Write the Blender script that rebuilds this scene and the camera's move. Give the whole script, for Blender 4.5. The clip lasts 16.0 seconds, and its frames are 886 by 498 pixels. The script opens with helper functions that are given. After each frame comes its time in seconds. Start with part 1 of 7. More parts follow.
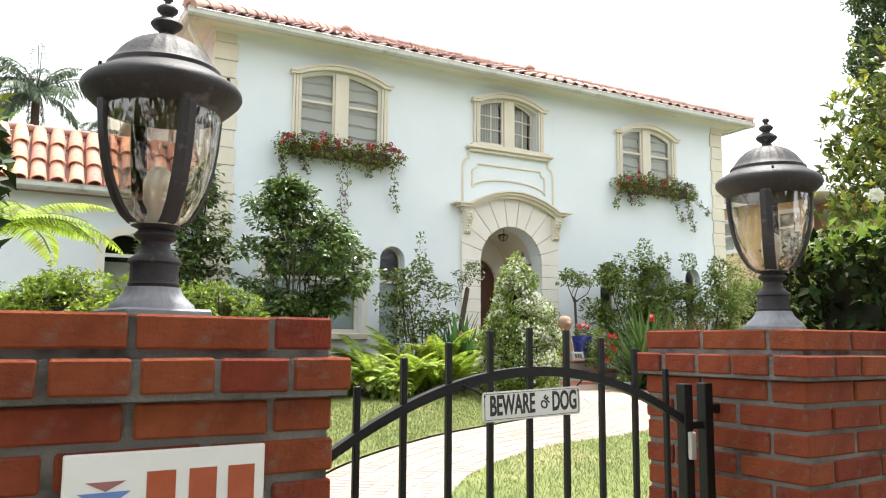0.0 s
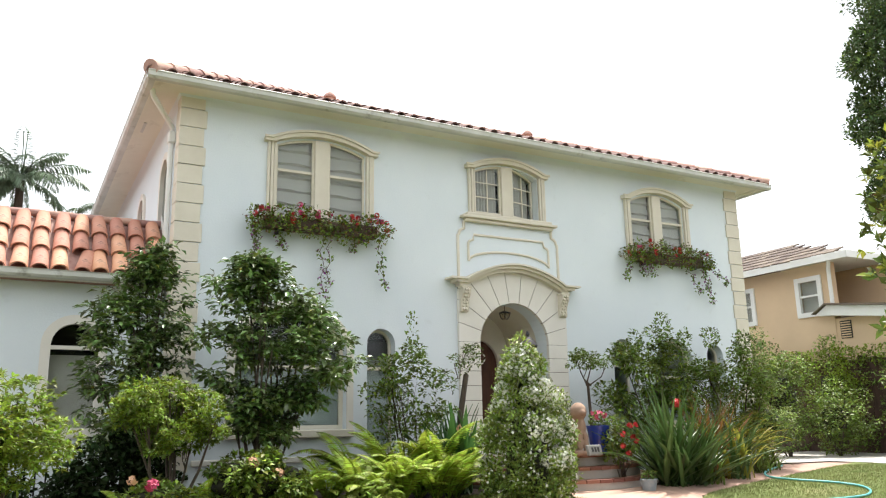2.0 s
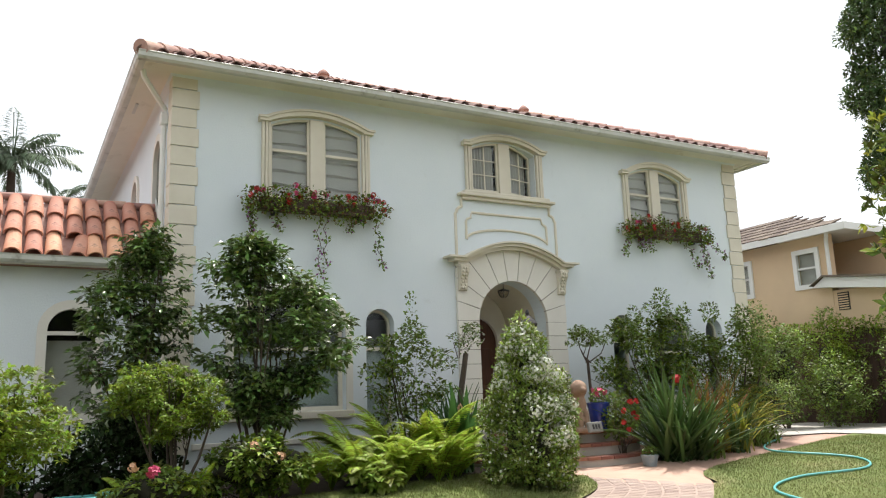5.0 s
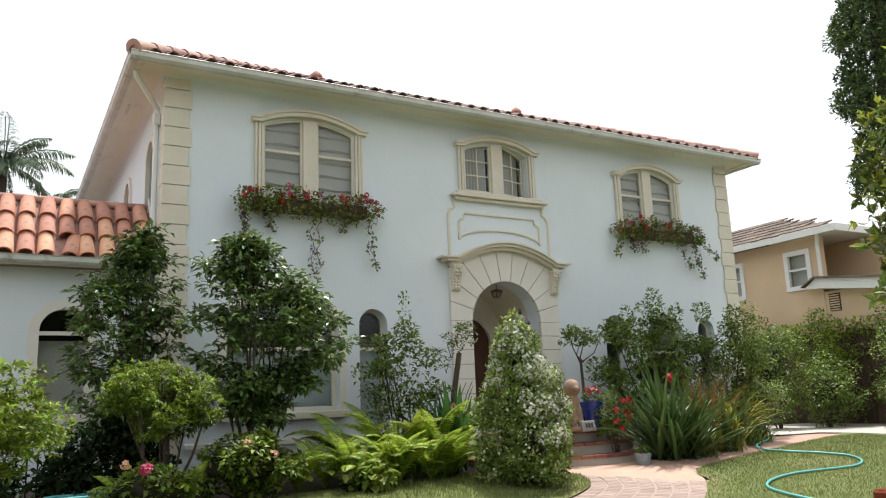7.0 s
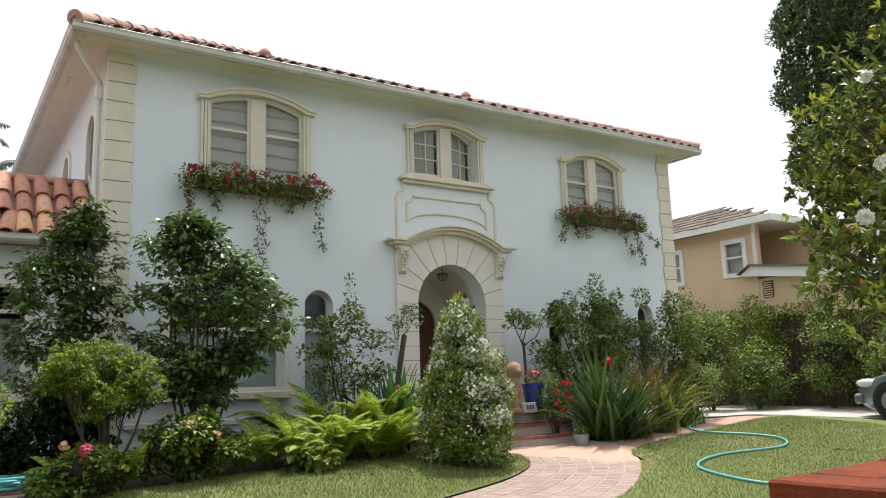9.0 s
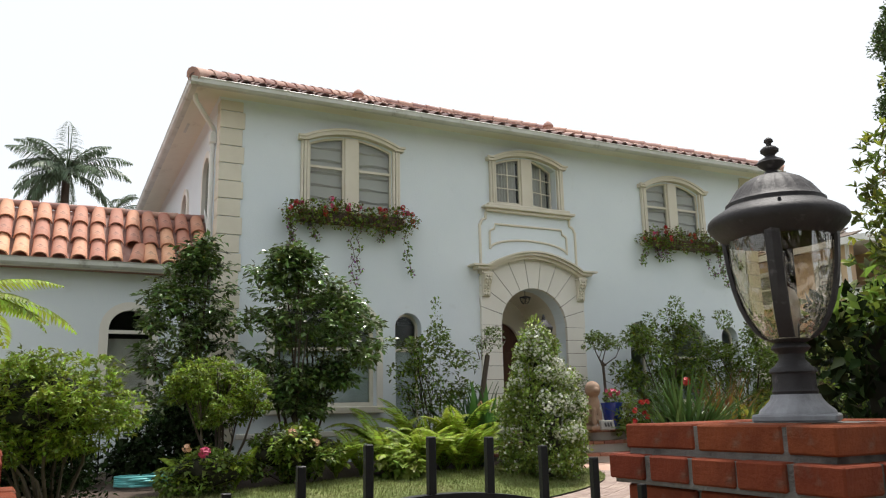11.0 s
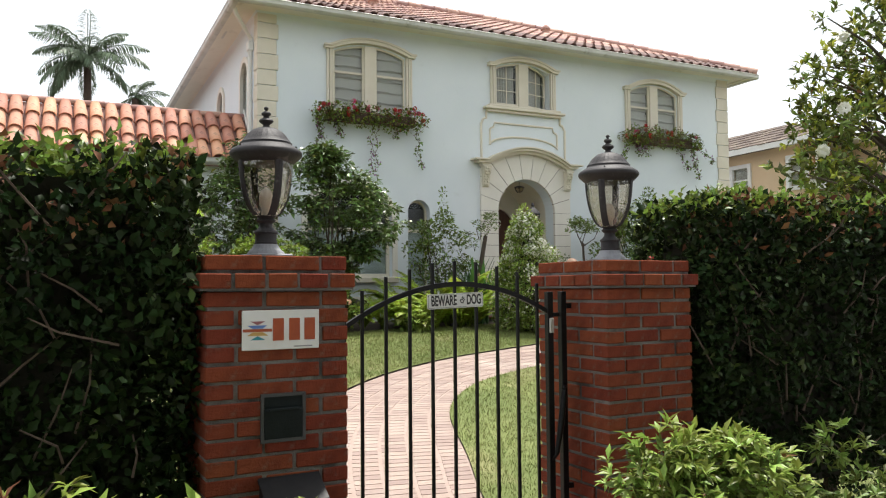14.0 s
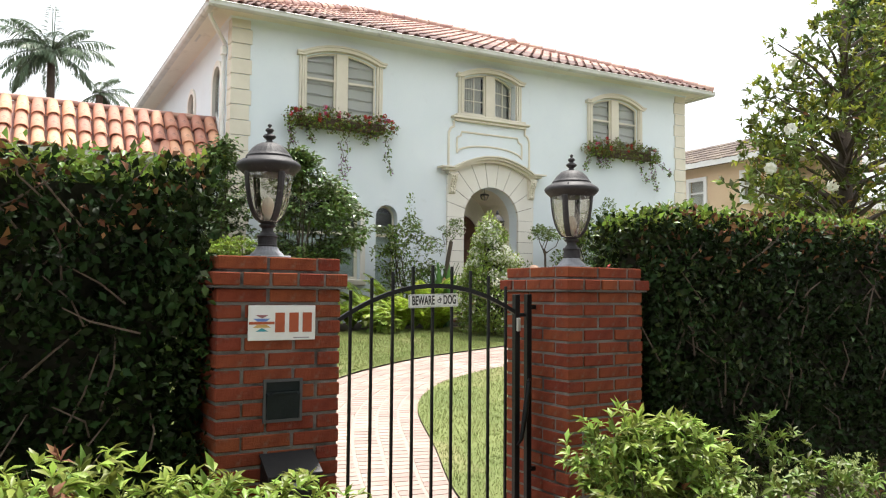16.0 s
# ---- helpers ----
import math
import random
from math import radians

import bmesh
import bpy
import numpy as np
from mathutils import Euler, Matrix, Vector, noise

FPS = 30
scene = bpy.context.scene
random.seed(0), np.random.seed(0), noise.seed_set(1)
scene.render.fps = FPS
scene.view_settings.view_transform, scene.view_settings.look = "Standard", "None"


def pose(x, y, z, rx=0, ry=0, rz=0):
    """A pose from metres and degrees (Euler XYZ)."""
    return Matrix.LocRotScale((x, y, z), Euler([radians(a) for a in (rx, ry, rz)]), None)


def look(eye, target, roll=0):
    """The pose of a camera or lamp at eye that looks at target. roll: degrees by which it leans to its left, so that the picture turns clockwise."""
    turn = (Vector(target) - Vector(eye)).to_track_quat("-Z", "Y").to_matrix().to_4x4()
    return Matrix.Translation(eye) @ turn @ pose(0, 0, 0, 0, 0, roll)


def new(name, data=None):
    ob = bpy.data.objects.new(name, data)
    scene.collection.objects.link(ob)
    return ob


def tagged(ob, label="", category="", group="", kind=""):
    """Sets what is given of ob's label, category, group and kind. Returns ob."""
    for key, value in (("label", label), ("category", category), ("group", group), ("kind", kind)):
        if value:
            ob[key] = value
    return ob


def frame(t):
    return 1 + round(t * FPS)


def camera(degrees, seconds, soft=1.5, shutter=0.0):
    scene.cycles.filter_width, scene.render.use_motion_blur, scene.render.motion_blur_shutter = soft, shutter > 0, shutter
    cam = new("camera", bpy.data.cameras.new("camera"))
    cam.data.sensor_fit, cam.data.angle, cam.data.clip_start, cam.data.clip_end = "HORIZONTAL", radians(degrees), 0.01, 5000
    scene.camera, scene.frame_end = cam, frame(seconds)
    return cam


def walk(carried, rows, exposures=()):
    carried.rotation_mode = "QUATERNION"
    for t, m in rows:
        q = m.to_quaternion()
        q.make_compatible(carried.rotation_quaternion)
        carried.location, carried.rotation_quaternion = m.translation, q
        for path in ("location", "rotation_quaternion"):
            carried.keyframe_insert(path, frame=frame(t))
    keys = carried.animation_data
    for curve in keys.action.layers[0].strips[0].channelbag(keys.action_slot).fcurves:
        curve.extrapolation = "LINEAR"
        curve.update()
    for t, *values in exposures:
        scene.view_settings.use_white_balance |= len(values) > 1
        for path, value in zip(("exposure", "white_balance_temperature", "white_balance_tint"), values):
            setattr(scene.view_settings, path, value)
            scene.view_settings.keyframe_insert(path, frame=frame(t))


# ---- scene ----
# the camera and its walk
cam = camera(59.1, 16.0, soft=1.15)
PATH = [
    (0, (0.304, -0.106, 1.821), (1.266, 1.632, 2.059), 0.4),
    (0.5, (0.579, 0.128, 1.844), (1.664, 1.792, 2.08), -0.7),
    (1, (0.817, 0.451, 1.910), (1.781, 2.171, 2.246), -1.6),
    (1.5, (0.943, 0.691, 1.989), (1.862, 2.415, 2.415), -0.9),
    (2, (1.082, 1.029, 2.002), (2.024, 2.739, 2.441), -1.1),
    (2.5, (1.136, 1.158, 2.038), (2.106, 2.849, 2.485), -0.8),
    (3, (1.159, 1.219, 2.011), (2.141, 2.922, 2.377), -1.3),
    (3.5, (1.14, 1.198, 2.032), (2.111, 2.917, 2.349), -1.5),
    (4, (1.085, 1.132, 2.132), (2.038, 2.858, 2.466), -1.8),
    (6.5, (1.099, 1.105, 1.979), (2.068, 2.809, 2.379), -2.0),
    (7, (1.084, 1.109, 1.988), (2.055, 2.814, 2.378), -2.2),
    (7.5, (1.085, 1.092, 1.989), (2.065, 2.794, 2.362), -1.7),
    (8, (1.107, 1.087, 1.985), (2.156, 2.752, 2.341), -1.6),
    (8.5, (1.099, 1.077, 1.988), (2.19, 2.719, 2.322), -1.6),
    (9, (1.044, 1.032, 2.013), (2.133, 2.675, 2.349), -1.8),
    (11.3, (0.763, 0.041, 1.857), (1.609, 1.808, 2.264), -0.6),
    (11.5, (0.698, -0.096, 1.818), (1.539, 1.673, 2.224), -0.2),
    (12, (0.51, -0.416, 1.715), (1.482, 1.29, 2.093), 1.0),
    (12.5, (0.322, -0.781, 1.674), (1.354, 0.911, 1.944), -0.5),
    (13, (0.135, -1.154, 1.71), (1.078, 0.606, 1.816), 0.0),
    (13.5, (-0.075, -1.459, 1.727), (0.869, 0.301, 1.817), -0.1),
    (14, (-0.215, -1.75, 1.731), (0.664, 0.043, 1.833), -0.5),
    (14.5, (-0.37, -1.941, 1.717), (0.472, -0.131, 1.832), 0.3),
    (15, (-0.451, -2.01, 1.71), (0.405, -0.206, 1.821), 0.7),
    (15.5, (-0.473, -2.051, 1.714), (0.435, -0.272, 1.823), 0.7),
    (16, (-0.481, -2.076, 1.713), (0.485, -0.328, 1.827), 0.5),
]
EXPOSURES = [(0.0, 0.98), (0.5, 0.98), (2.0, 0.64), (3.5, 0.40), (6.5, 0.15), (9.0, 0.08), (11.3, -0.06), (12.5, -0.07), (14.0, 0.23), (16.0, 0.65)]
walk(cam, [(t, look(eye, target, roll)) for t, eye, target, roll in PATH], EXPOSURES)

# world and sun: bright thin overcast
world = bpy.data.worlds.new("world")
scene.world = world
world.use_nodes = True
wn = world.node_tree.nodes
sky = wn.new("ShaderNodeTexSky")
sky.sky_type = "NISHITA"
sky.sun_disc = False
sky.sun_elevation = radians(70)
sky.sun_rotation = radians(50)
sky.air_density, sky.dust_density, sky.ozone_density = 1.0, 4.0, 1.0
haze = wn.new("ShaderNodeMixRGB")
haze.inputs["Fac"].default_value = 0.78
haze.inputs["Color2"].default_value = (10.5, 10.8, 11.0, 1)
world.node_tree.links.new(sky.outputs[0], haze.inputs["Color1"])
world.node_tree.links.new(haze.outputs[0], wn["Background"].inputs["Color"])
wn["Background"].inputs["Strength"].default_value = 0.115
sun = new("sun", bpy.data.lights.new("sun", "SUN"))
sun.data.energy, sun.data.angle, sun.data.color = 5.0, radians(4), (1.0, 0.96, 0.90)
sun.matrix_world = look((0, 0, 0), (-0.26, -0.22, -0.94))


# ---- building helpers ----
def thing(name, label, category, group="", loc=(0, 0, 0), rz=0.0, kind=""):
    ob = new(name)
    ob.empty_display_size = 0.1
    ob.matrix_basis = pose(*loc, 0, 0, rz)
    return tagged(ob, label, category, group, kind)


def part(name, bm, material, parent=None, label=""):
    me = bpy.data.meshes.new(name)
    if isinstance(bm, tuple):
        me.from_pydata(*bm)
    else:
        bm.normal_update()
        bm.to_mesh(me)
        bm.free()
    me.materials.append(material)
    ob = new(name, me)
    if parent is not None:
        ob.parent = parent
    if label:
        ob["label"] = label
    return ob


def solo(name, bm, material, label, category, kind="", group=""):
    return tagged(part(name, bm, material), label, category, group, kind)


def smooth(ob, angle=40):
    me = ob.data
    me.polygons.foreach_set("use_smooth", [True] * len(me.polygons))
    me.set_sharp_from_angle(angle=radians(angle))
    return ob


def box(bm, x0, x1, y0, y1, z0, z1, bev=0.0):
    m = Matrix.LocRotScale(((x0 + x1) / 2, (y0 + y1) / 2, (z0 + z1) / 2), None, (x1 - x0, y1 - y0, z1 - z0))
    r = bmesh.ops.create_cube(bm, size=1, matrix=m)
    if bev:
        es = list({e for v in r["verts"] for e in v.link_edges})
        bmesh.ops.bevel(bm, geom=es, offset=bev, segments=1, affect="EDGES")
    return bm


def nbox(*a, bev=0.0):
    return box(bmesh.new(), *a, bev=bev)


def prism(bm, pts, d0, d1, axis="y"):
    """A closed outline in the plane across the axis, drawn out from d0 to d1."""
    put = {"y": lambda p, d: (p[0], d, p[1]), "x": lambda p, d: (d, p[0], p[1]), "z": lambda p, d: (p[0], p[1], d)}[axis]
    a = [bm.verts.new(put(p, d0)) for p in pts]
    b = [bm.verts.new(put(p, d1)) for p in pts]
    n = len(pts)
    fs = [bm.faces.new(a), bm.faces.new(b[::-1])]
    for i in range(n):
        fs.append(bm.faces.new((a[i], b[i], b[(i + 1) % n], a[(i + 1) % n])))
    bmesh.ops.recalc_face_normals(bm, faces=fs)
    return bm


def sheet(bm, outer, holes, d0, d1, axis="y"):
    """A slab with holes through it."""
    put = {"y": lambda p, d: (p[0], d, p[1]), "x": lambda p, d: (d, p[0], p[1]), "z": lambda p, d: (p[0], p[1], d)}[axis]
    edges = []
    for loop in [outer] + holes:
        vs = [bm.verts.new(put(p, d0)) for p in loop]
        edges += [bm.edges.new((vs[i], vs[(i + 1) % len(vs)])) for i in range(len(vs))]
    r = bmesh.ops.triangle_fill(bm, use_beauty=True, use_dissolve=False, edges=edges)
    fs = [g for g in r["geom"] if isinstance(g, bmesh.types.BMFace)]
    ex = bmesh.ops.extrude_face_region(bm, geom=fs)
    move = Vector(put((0, 0), d1)) - Vector(put((0, 0), d0))
    bmesh.ops.translate(bm, verts=[v for v in ex["geom"] if isinstance(v, bmesh.types.BMVert)], vec=move)
    bmesh.ops.recalc_face_normals(bm, faces=bm.faces[:])
    return bm


def lathe(bm, prof, cx=0, cy=0, seg=24, flute=0.0, sides=0):
    rings = []
    for r, z in prof:
        rings.append([bm.verts.new((cx + r * math.cos(2 * math.pi * i / seg), cy + r * math.sin(2 * math.pi * i / seg), z)) for i in range(seg)])
    for a, b in zip(rings, rings[1:]):
        for i in range(seg):
            bm.faces.new((a[i], a[(i + 1) % seg], b[(i + 1) % seg], b[i]))
    bm.faces.new(rings[0][::-1])
    bm.faces.new(rings[-1])
    return bm


def tube(bm, pts, radii, seg=8):
    """A pipe along points; radii is one number or one for each point."""
    pts = [Vector(p) for p in pts]
    if not isinstance(radii, (list, tuple)):
        radii = [radii] * len(pts)
    rings = []
    side = None
    for i, p in enumerate(pts):
        d = (pts[min(i + 1, len(pts) - 1)] - pts[max(i - 1, 0)]).normalized()
        if side is None:
            side = d.orthogonal().normalized()
        side = (side - d * side.dot(d)).normalized()
        up = d.cross(side)
        rings.append([bm.verts.new(p + radii[i] * (math.cos(2 * math.pi * k / seg) * side + math.sin(2 * math.pi * k / seg) * up)) for k in range(seg)])
    for a, b in zip(rings, rings[1:]):
        for k in range(seg):
            bm.faces.new((a[k], a[(k + 1) % seg], b[(k + 1) % seg], b[k]))
    bm.faces.new(rings[0][::-1])
    bm.faces.new(rings[-1])
    return bm


def arc(cx, cz, rx, rz, a0, a1, n):
    return [(cx + rx * math.cos(radians(a0 + (a1 - a0) * i / n)), cz + rz * math.sin(radians(a0 + (a1 - a0) * i / n))) for i in range(n + 1)]


def arched(x0, x1, z0, zs, zt, n=16):
    """An upright opening with an arched head: spring at zs, crown at zt."""
    return [(x0, z0), (x1, z0)] + arc((x0 + x1) / 2, zs, (x1 - x0) / 2, zt - zs, 0, 180, n)


def segment(x0, x1, zs, zt, n=12):
    """Points of a flat arch from right to left."""
    w, h = (x1 - x0) / 2, zt - zs
    r = (w * w + h * h) / (2 * h)
    a = math.degrees(math.asin(w / r))
    return arc((x0 + x1) / 2, zt - r, r, r, 90 - a, 90 + a, n)


# ---- materials ----
def material(name, color, rough=0.6, metal=0.0, color2=None, scale=8.0, detail=6, bump=0.0, bump_scale=None, spots=None, island=0.0, rand=0.0, spec=None, stretch=None, trans=0.0):
    m = bpy.data.materials.new(name)
    m.use_nodes = True
    nt = m.node_tree
    b = nt.nodes["Principled BSDF"]
    b.inputs["Roughness"].default_value = rough
    b.inputs["Metallic"].default_value = metal
    if spec is not None:
        b.inputs["Specular IOR Level"].default_value = spec
    L = nt.links.new
    tc = nt.nodes.new("ShaderNodeTexCoord")
    vec = tc.outputs["Object"]
    if stretch:
        mp = nt.nodes.new("ShaderNodeMapping")
        mp.inputs["Scale"].default_value = stretch
        L(vec, mp.inputs["Vector"])
        vec = mp.outputs[0]

    def tex(sc, dt=6, rg=0.6):
        n = nt.nodes.new("ShaderNodeTexNoise")
        n.inputs["Scale"].default_value, n.inputs["Detail"].default_value, n.inputs["Roughness"].default_value = sc, dt, rg
        L(vec, n.inputs["Vector"])
        return n.outputs["Fac"]

    def mix(fac, a, c, mode="MIX"):
        n = nt.nodes.new("ShaderNodeMixRGB")
        n.blend_type = mode
        for s, v in (("Fac", fac), ("Color1", a), ("Color2", c)):
            if hasattr(v, "node"):
                L(v, n.inputs[s])
            elif s == "Fac":
                n.inputs[s].default_value = v
            else:
                n.inputs[s].default_value = (*v, 1)
        return n.outputs[0]

    def ramp(fac, lo, hi):
        n = nt.nodes.new("ShaderNodeMapRange")
        n.inputs["From Min"].default_value, n.inputs["From Max"].default_value = lo, hi
        L(fac, n.inputs["Value"])
        return n.outputs[0]

    col = mix(ramp(tex(scale, detail), 0.3, 0.7), color, color2 or tuple(0.82 * c for c in color))
    if spots:
        sc, lo, hi, sp = spots
        col = mix(ramp(tex(sc, 4), lo, hi), col, sp)
    if island or rand:
        if island:
            r = nt.nodes.new("ShaderNodeNewGeometry").outputs["Random Per Island"]
        else:
            r = nt.nodes.new("ShaderNodeObjectInfo").outputs["Random"]
        k = island or rand
        hsv = nt.nodes.new("ShaderNodeHueSaturation")
        mr = nt.nodes.new("ShaderNodeMapRange")
        mr.inputs["To Min"].default_value, mr.inputs["To Max"].default_value = 1 - k, 1 + k
        L(r, mr.inputs["Value"])
        L(mr.outputs[0], hsv.inputs["Value"])
        mh = nt.nodes.new("ShaderNodeMapRange")
        mh.inputs["To Min"].default_value, mh.inputs["To Max"].default_value = 0.5 - 0.05 * k, 0.5 + 0.05 * k
        L(r, mh.inputs["Value"])
        L(mh.outputs[0], hsv.inputs["Hue"])
        L(col, hsv.inputs["Color"])
        col = hsv.outputs[0]
    L(col, b.inputs["Base Color"])
    if bump:
        bn = nt.nodes.new("ShaderNodeBump")
        bn.inputs["Strength"].default_value = min(1.0, bump)
        bn.inputs["Distance"].default_value = 0.01
        L(tex(bump_scale or scale * 6, 8, 0.65), bn.inputs["Height"])
        L(bn.outputs[0], b.inputs["Normal"])
    if trans:
        b.inputs["Transmission Weight"].default_value = 0.0
        tr = nt.nodes.new("ShaderNodeBsdfTranslucent")
        L(col, tr.inputs["Color"])
        mx = nt.nodes.new("ShaderNodeMixShader")
        mx.inputs["Fac"].default_value = trans
        L(b.outputs[0], mx.inputs[1])
        L(tr.outputs[0], mx.inputs[2])
        L(mx.outputs[0], nt.nodes["Material Output"].inputs["Surface"])
    return m


def glass(name, tint=(0.84, 0.86, 0.85), rough=0.02, alpha=0.35):
    """Thin window glass: a mirror-like film over a clear pane."""
    m = bpy.data.materials.new(name)
    m.use_nodes = True
    nt = m.node_tree
    nt.nodes.remove(nt.nodes["Principled BSDF"])
    tr, gl, mx, fr = (nt.nodes.new(k) for k in ("ShaderNodeBsdfTransparent", "ShaderNodeBsdfGlossy", "ShaderNodeMixShader", "ShaderNodeMath"))
    tr.inputs["Color"].default_value = (*tint, 1)
    gl.inputs["Roughness"].default_value = rough
    lw, pw = nt.nodes.new("ShaderNodeLayerWeight"), nt.nodes.new("ShaderNodeMath")
    lw.inputs["Blend"].default_value = 0.5
    pw.operation, pw.inputs[1].default_value = "POWER", 4.0
    fr.operation, fr.inputs[1].default_value, fr.inputs[2].default_value = "MULTIPLY_ADD", 0.7, 0.025 + 0.05 * max(0, alpha)
    nt.links.new(lw.outputs["Facing"], pw.inputs[0])
    nt.links.new(pw.outputs[0], fr.inputs[0])
    nt.links.new(fr.outputs[0], mx.inputs["Fac"])
    nt.links.new(tr.outputs[0], mx.inputs[1])
    nt.links.new(gl.outputs[0], mx.inputs[2])
    nt.links.new(mx.outputs[0], nt.nodes["Material Output"].inputs["Surface"])
    return m


STUCCO = material("stucco", (0.70, 0.75, 0.77), 0.9, color2=(0.655, 0.71, 0.735), scale=0.9, bump=0.35, bump_scale=38, spots=(3.0, 0.62, 0.85, (0.59, 0.63, 0.63)))
CREAM = material("cream_paint", (0.68, 0.63, 0.52), 0.75, color2=(0.62, 0.57, 0.46), scale=3, bump=0.25, bump_scale=45)
PALE = material("pale_cream_paint", (0.74, 0.71, 0.64), 0.8, color2=(0.68, 0.65, 0.58), scale=2, bump=0.2, bump_scale=40)
SOFFIT = material("soffit_paint", (0.76, 0.73, 0.63), 0.85, color2=(0.70, 0.67, 0.57), scale=1.5, bump=0.2, bump_scale=30, spots=(2.2, 0.6, 0.8, (0.5, 0.46, 0.37)))
GUTTER = material("gutter_paint", (0.62, 0.62, 0.58), 0.5, color2=(0.5, 0.5, 0.45), scale=3, spots=(5, 0.6, 0.75, (0.3, 0.29, 0.25)))
TILE = material("terracotta_tile", (0.52, 0.22, 0.13), 0.8, color2=(0.66, 0.37, 0.26), scale=5, bump=0.4, bump_scale=60, rand=0.22, spots=(9, 0.6, 0.75, (0.25, 0.13, 0.10)))
# weathered clay, darkened further to hold the shadow at the eave
ROOFT = material("shaded_weathered_tiles", (0.14, 0.075, 0.067), 0.85, color2=(0.25, 0.165, 0.145), scale=5, bump=0.4, bump_scale=60, rand=0.25, spots=(6, 0.55, 0.7, (0.12, 0.09, 0.085)))
TILES = material("terracotta_tiles", (0.33, 0.16, 0.125), 0.8, color2=(0.47, 0.31, 0.26), scale=5, bump=0.4, bump_scale=60, island=0.3)
BRICK = material("red_brick", (0.235, 0.058, 0.027), 0.8, spec=.12, color2=(0.15, 0.035, 0.018), scale=11, bump=0.7, bump_scale=70, rand=0.13, spots=(16, 0.60, 0.78, (0.17, 0.085, 0.06)))
MORTAR = material("mortar", (0.21, 0.195, 0.18), 0.95, color2=(0.14, 0.13, 0.12), scale=9, bump=0.8, bump_scale=120, spots=(5, 0.5, 0.64, (0.06, 0.055, 0.05)))
BLACK = material("black_painted_iron", (0.006, 0.006, 0.007), 0.42, spec=.25, color2=(0.012, 0.012, 0.013), scale=30, bump=0.15, bump_scale=150)
BRONZE = material("weathered_bronze", (0.026, 0.024, 0.026), 0.55, spec=.25, color2=(0.05, 0.046, 0.048), scale=10, bump=0.2, bump_scale=120, spots=(22, 0.6, 0.75, (0.12, 0.11, 0.115)))
PEWTER = material("oxidised_grey_metal", (0.30, 0.31, 0.33), 0.55, metal=0.2, color2=(0.2, 0.2, 0.22), scale=25, bump=0.2, bump_scale=100)
WHITE = material("white_paint", (0.78, 0.78, 0.75), 0.6, color2=(0.72, 0.72, 0.68), scale=4, bump=0.1)
ENAMEL = material("white_enamel", (0.74, 0.75, 0.74), 0.35, color2=(0.66, 0.66, 0.62), scale=9, spots=(14, 0.64, 0.8, (0.45, 0.42, 0.36)))
INK = material("black_lettering", (0.02, 0.02, 0.02), 0.5)
DARK = material("dark_interior", (0.03, 0.03, 0.03), 0.9)
BLIND = material("white_blind_cloth", (0.70, 0.665, 0.62), 0.9, color2=(0.60, 0.565, 0.52), scale=4, bump=0.3, bump_scale=20)
WOOD = material("brown_door_wood", (0.10, 0.035, 0.018), 0.45, color2=(0.06, 0.02, 0.01), scale=5, stretch=(6, 6, 0.6), bump=0.3, bump_scale=30)
PANE = glass("window_glass", alpha=-0.04)
LAWN = material("lawn", (0.12, 0.16, 0.045), 0.95, color2=(0.19, 0.22, 0.07), scale=1.3, bump=0.8, bump_scale=90, spots=(0.8, 0.52, 0.75, (0.32, 0.28, 0.14)))
SOIL = material("bed_soil", (0.05, 0.035, 0.025), 0.95, color2=(0.09, 0.06, 0.045), scale=6, bump=1.0, bump_scale=40)
PATHM = material("path_paving", (0.50, 0.33, 0.26), 0.85, color2=(0.43, 0.27, 0.21), scale=2.0, bump=0.3, bump_scale=60, island=0.12)
PATHJ = material("path_joint", (0.41, 0.32, 0.275), 0.95, color2=(0.36, 0.27, 0.23), scale=8, bump=0.5)
CONC = material("concrete", (0.5, 0.47, 0.43), 0.9, color2=(0.42, 0.39, 0.36), scale=3, bump=0.3, bump_scale=50)
BARK = material("grey_brown_bark", (0.10, 0.075, 0.055), 0.9, color2=(0.06, 0.045, 0.035), scale=10, stretch=(3, 3, 0.5), bump=0.9, bump_scale=25)


# ---- ground ----
def ground_z(y):
    return float(np.interp(y, (-6, -1.6, 0.9, 1.5, 9.0, 11.0, 60), (0.0, 0.02, 0.08, 0.18, 1.01, 1.13, 1.28)))


def draped(xy_outer, lift, thick=0.0, step=0.4, holes=()):
    """An outline in plan laid on the sloping ground."""
    bm = bmesh.new()
    edges = []
    for loop in [xy_outer, *holes]:
        vs = [bm.verts.new((x, y, 0)) for x, y in loop]
        edges += [bm.edges.new((vs[i], vs[(i + 1) % len(vs)])) for i in range(len(vs))]
    bmesh.ops.triangle_fill(bm, use_beauty=True, edges=edges)
    for y in np.arange(-1.6, 12, step):
        bmesh.ops.bisect_plane(bm, geom=bm.verts[:] + bm.edges[:] + bm.faces[:], plane_co=(0, float(y), 0), plane_no=(0, 1, 0))
    for v in bm.verts:
        v.co.z = ground_z(v.co.y) + lift
    bmesh.ops.recalc_face_normals(bm, faces=bm.faces[:])
    for f in bm.faces:
        if f.normal.z < 0:
            f.normal_flip()
    return bm


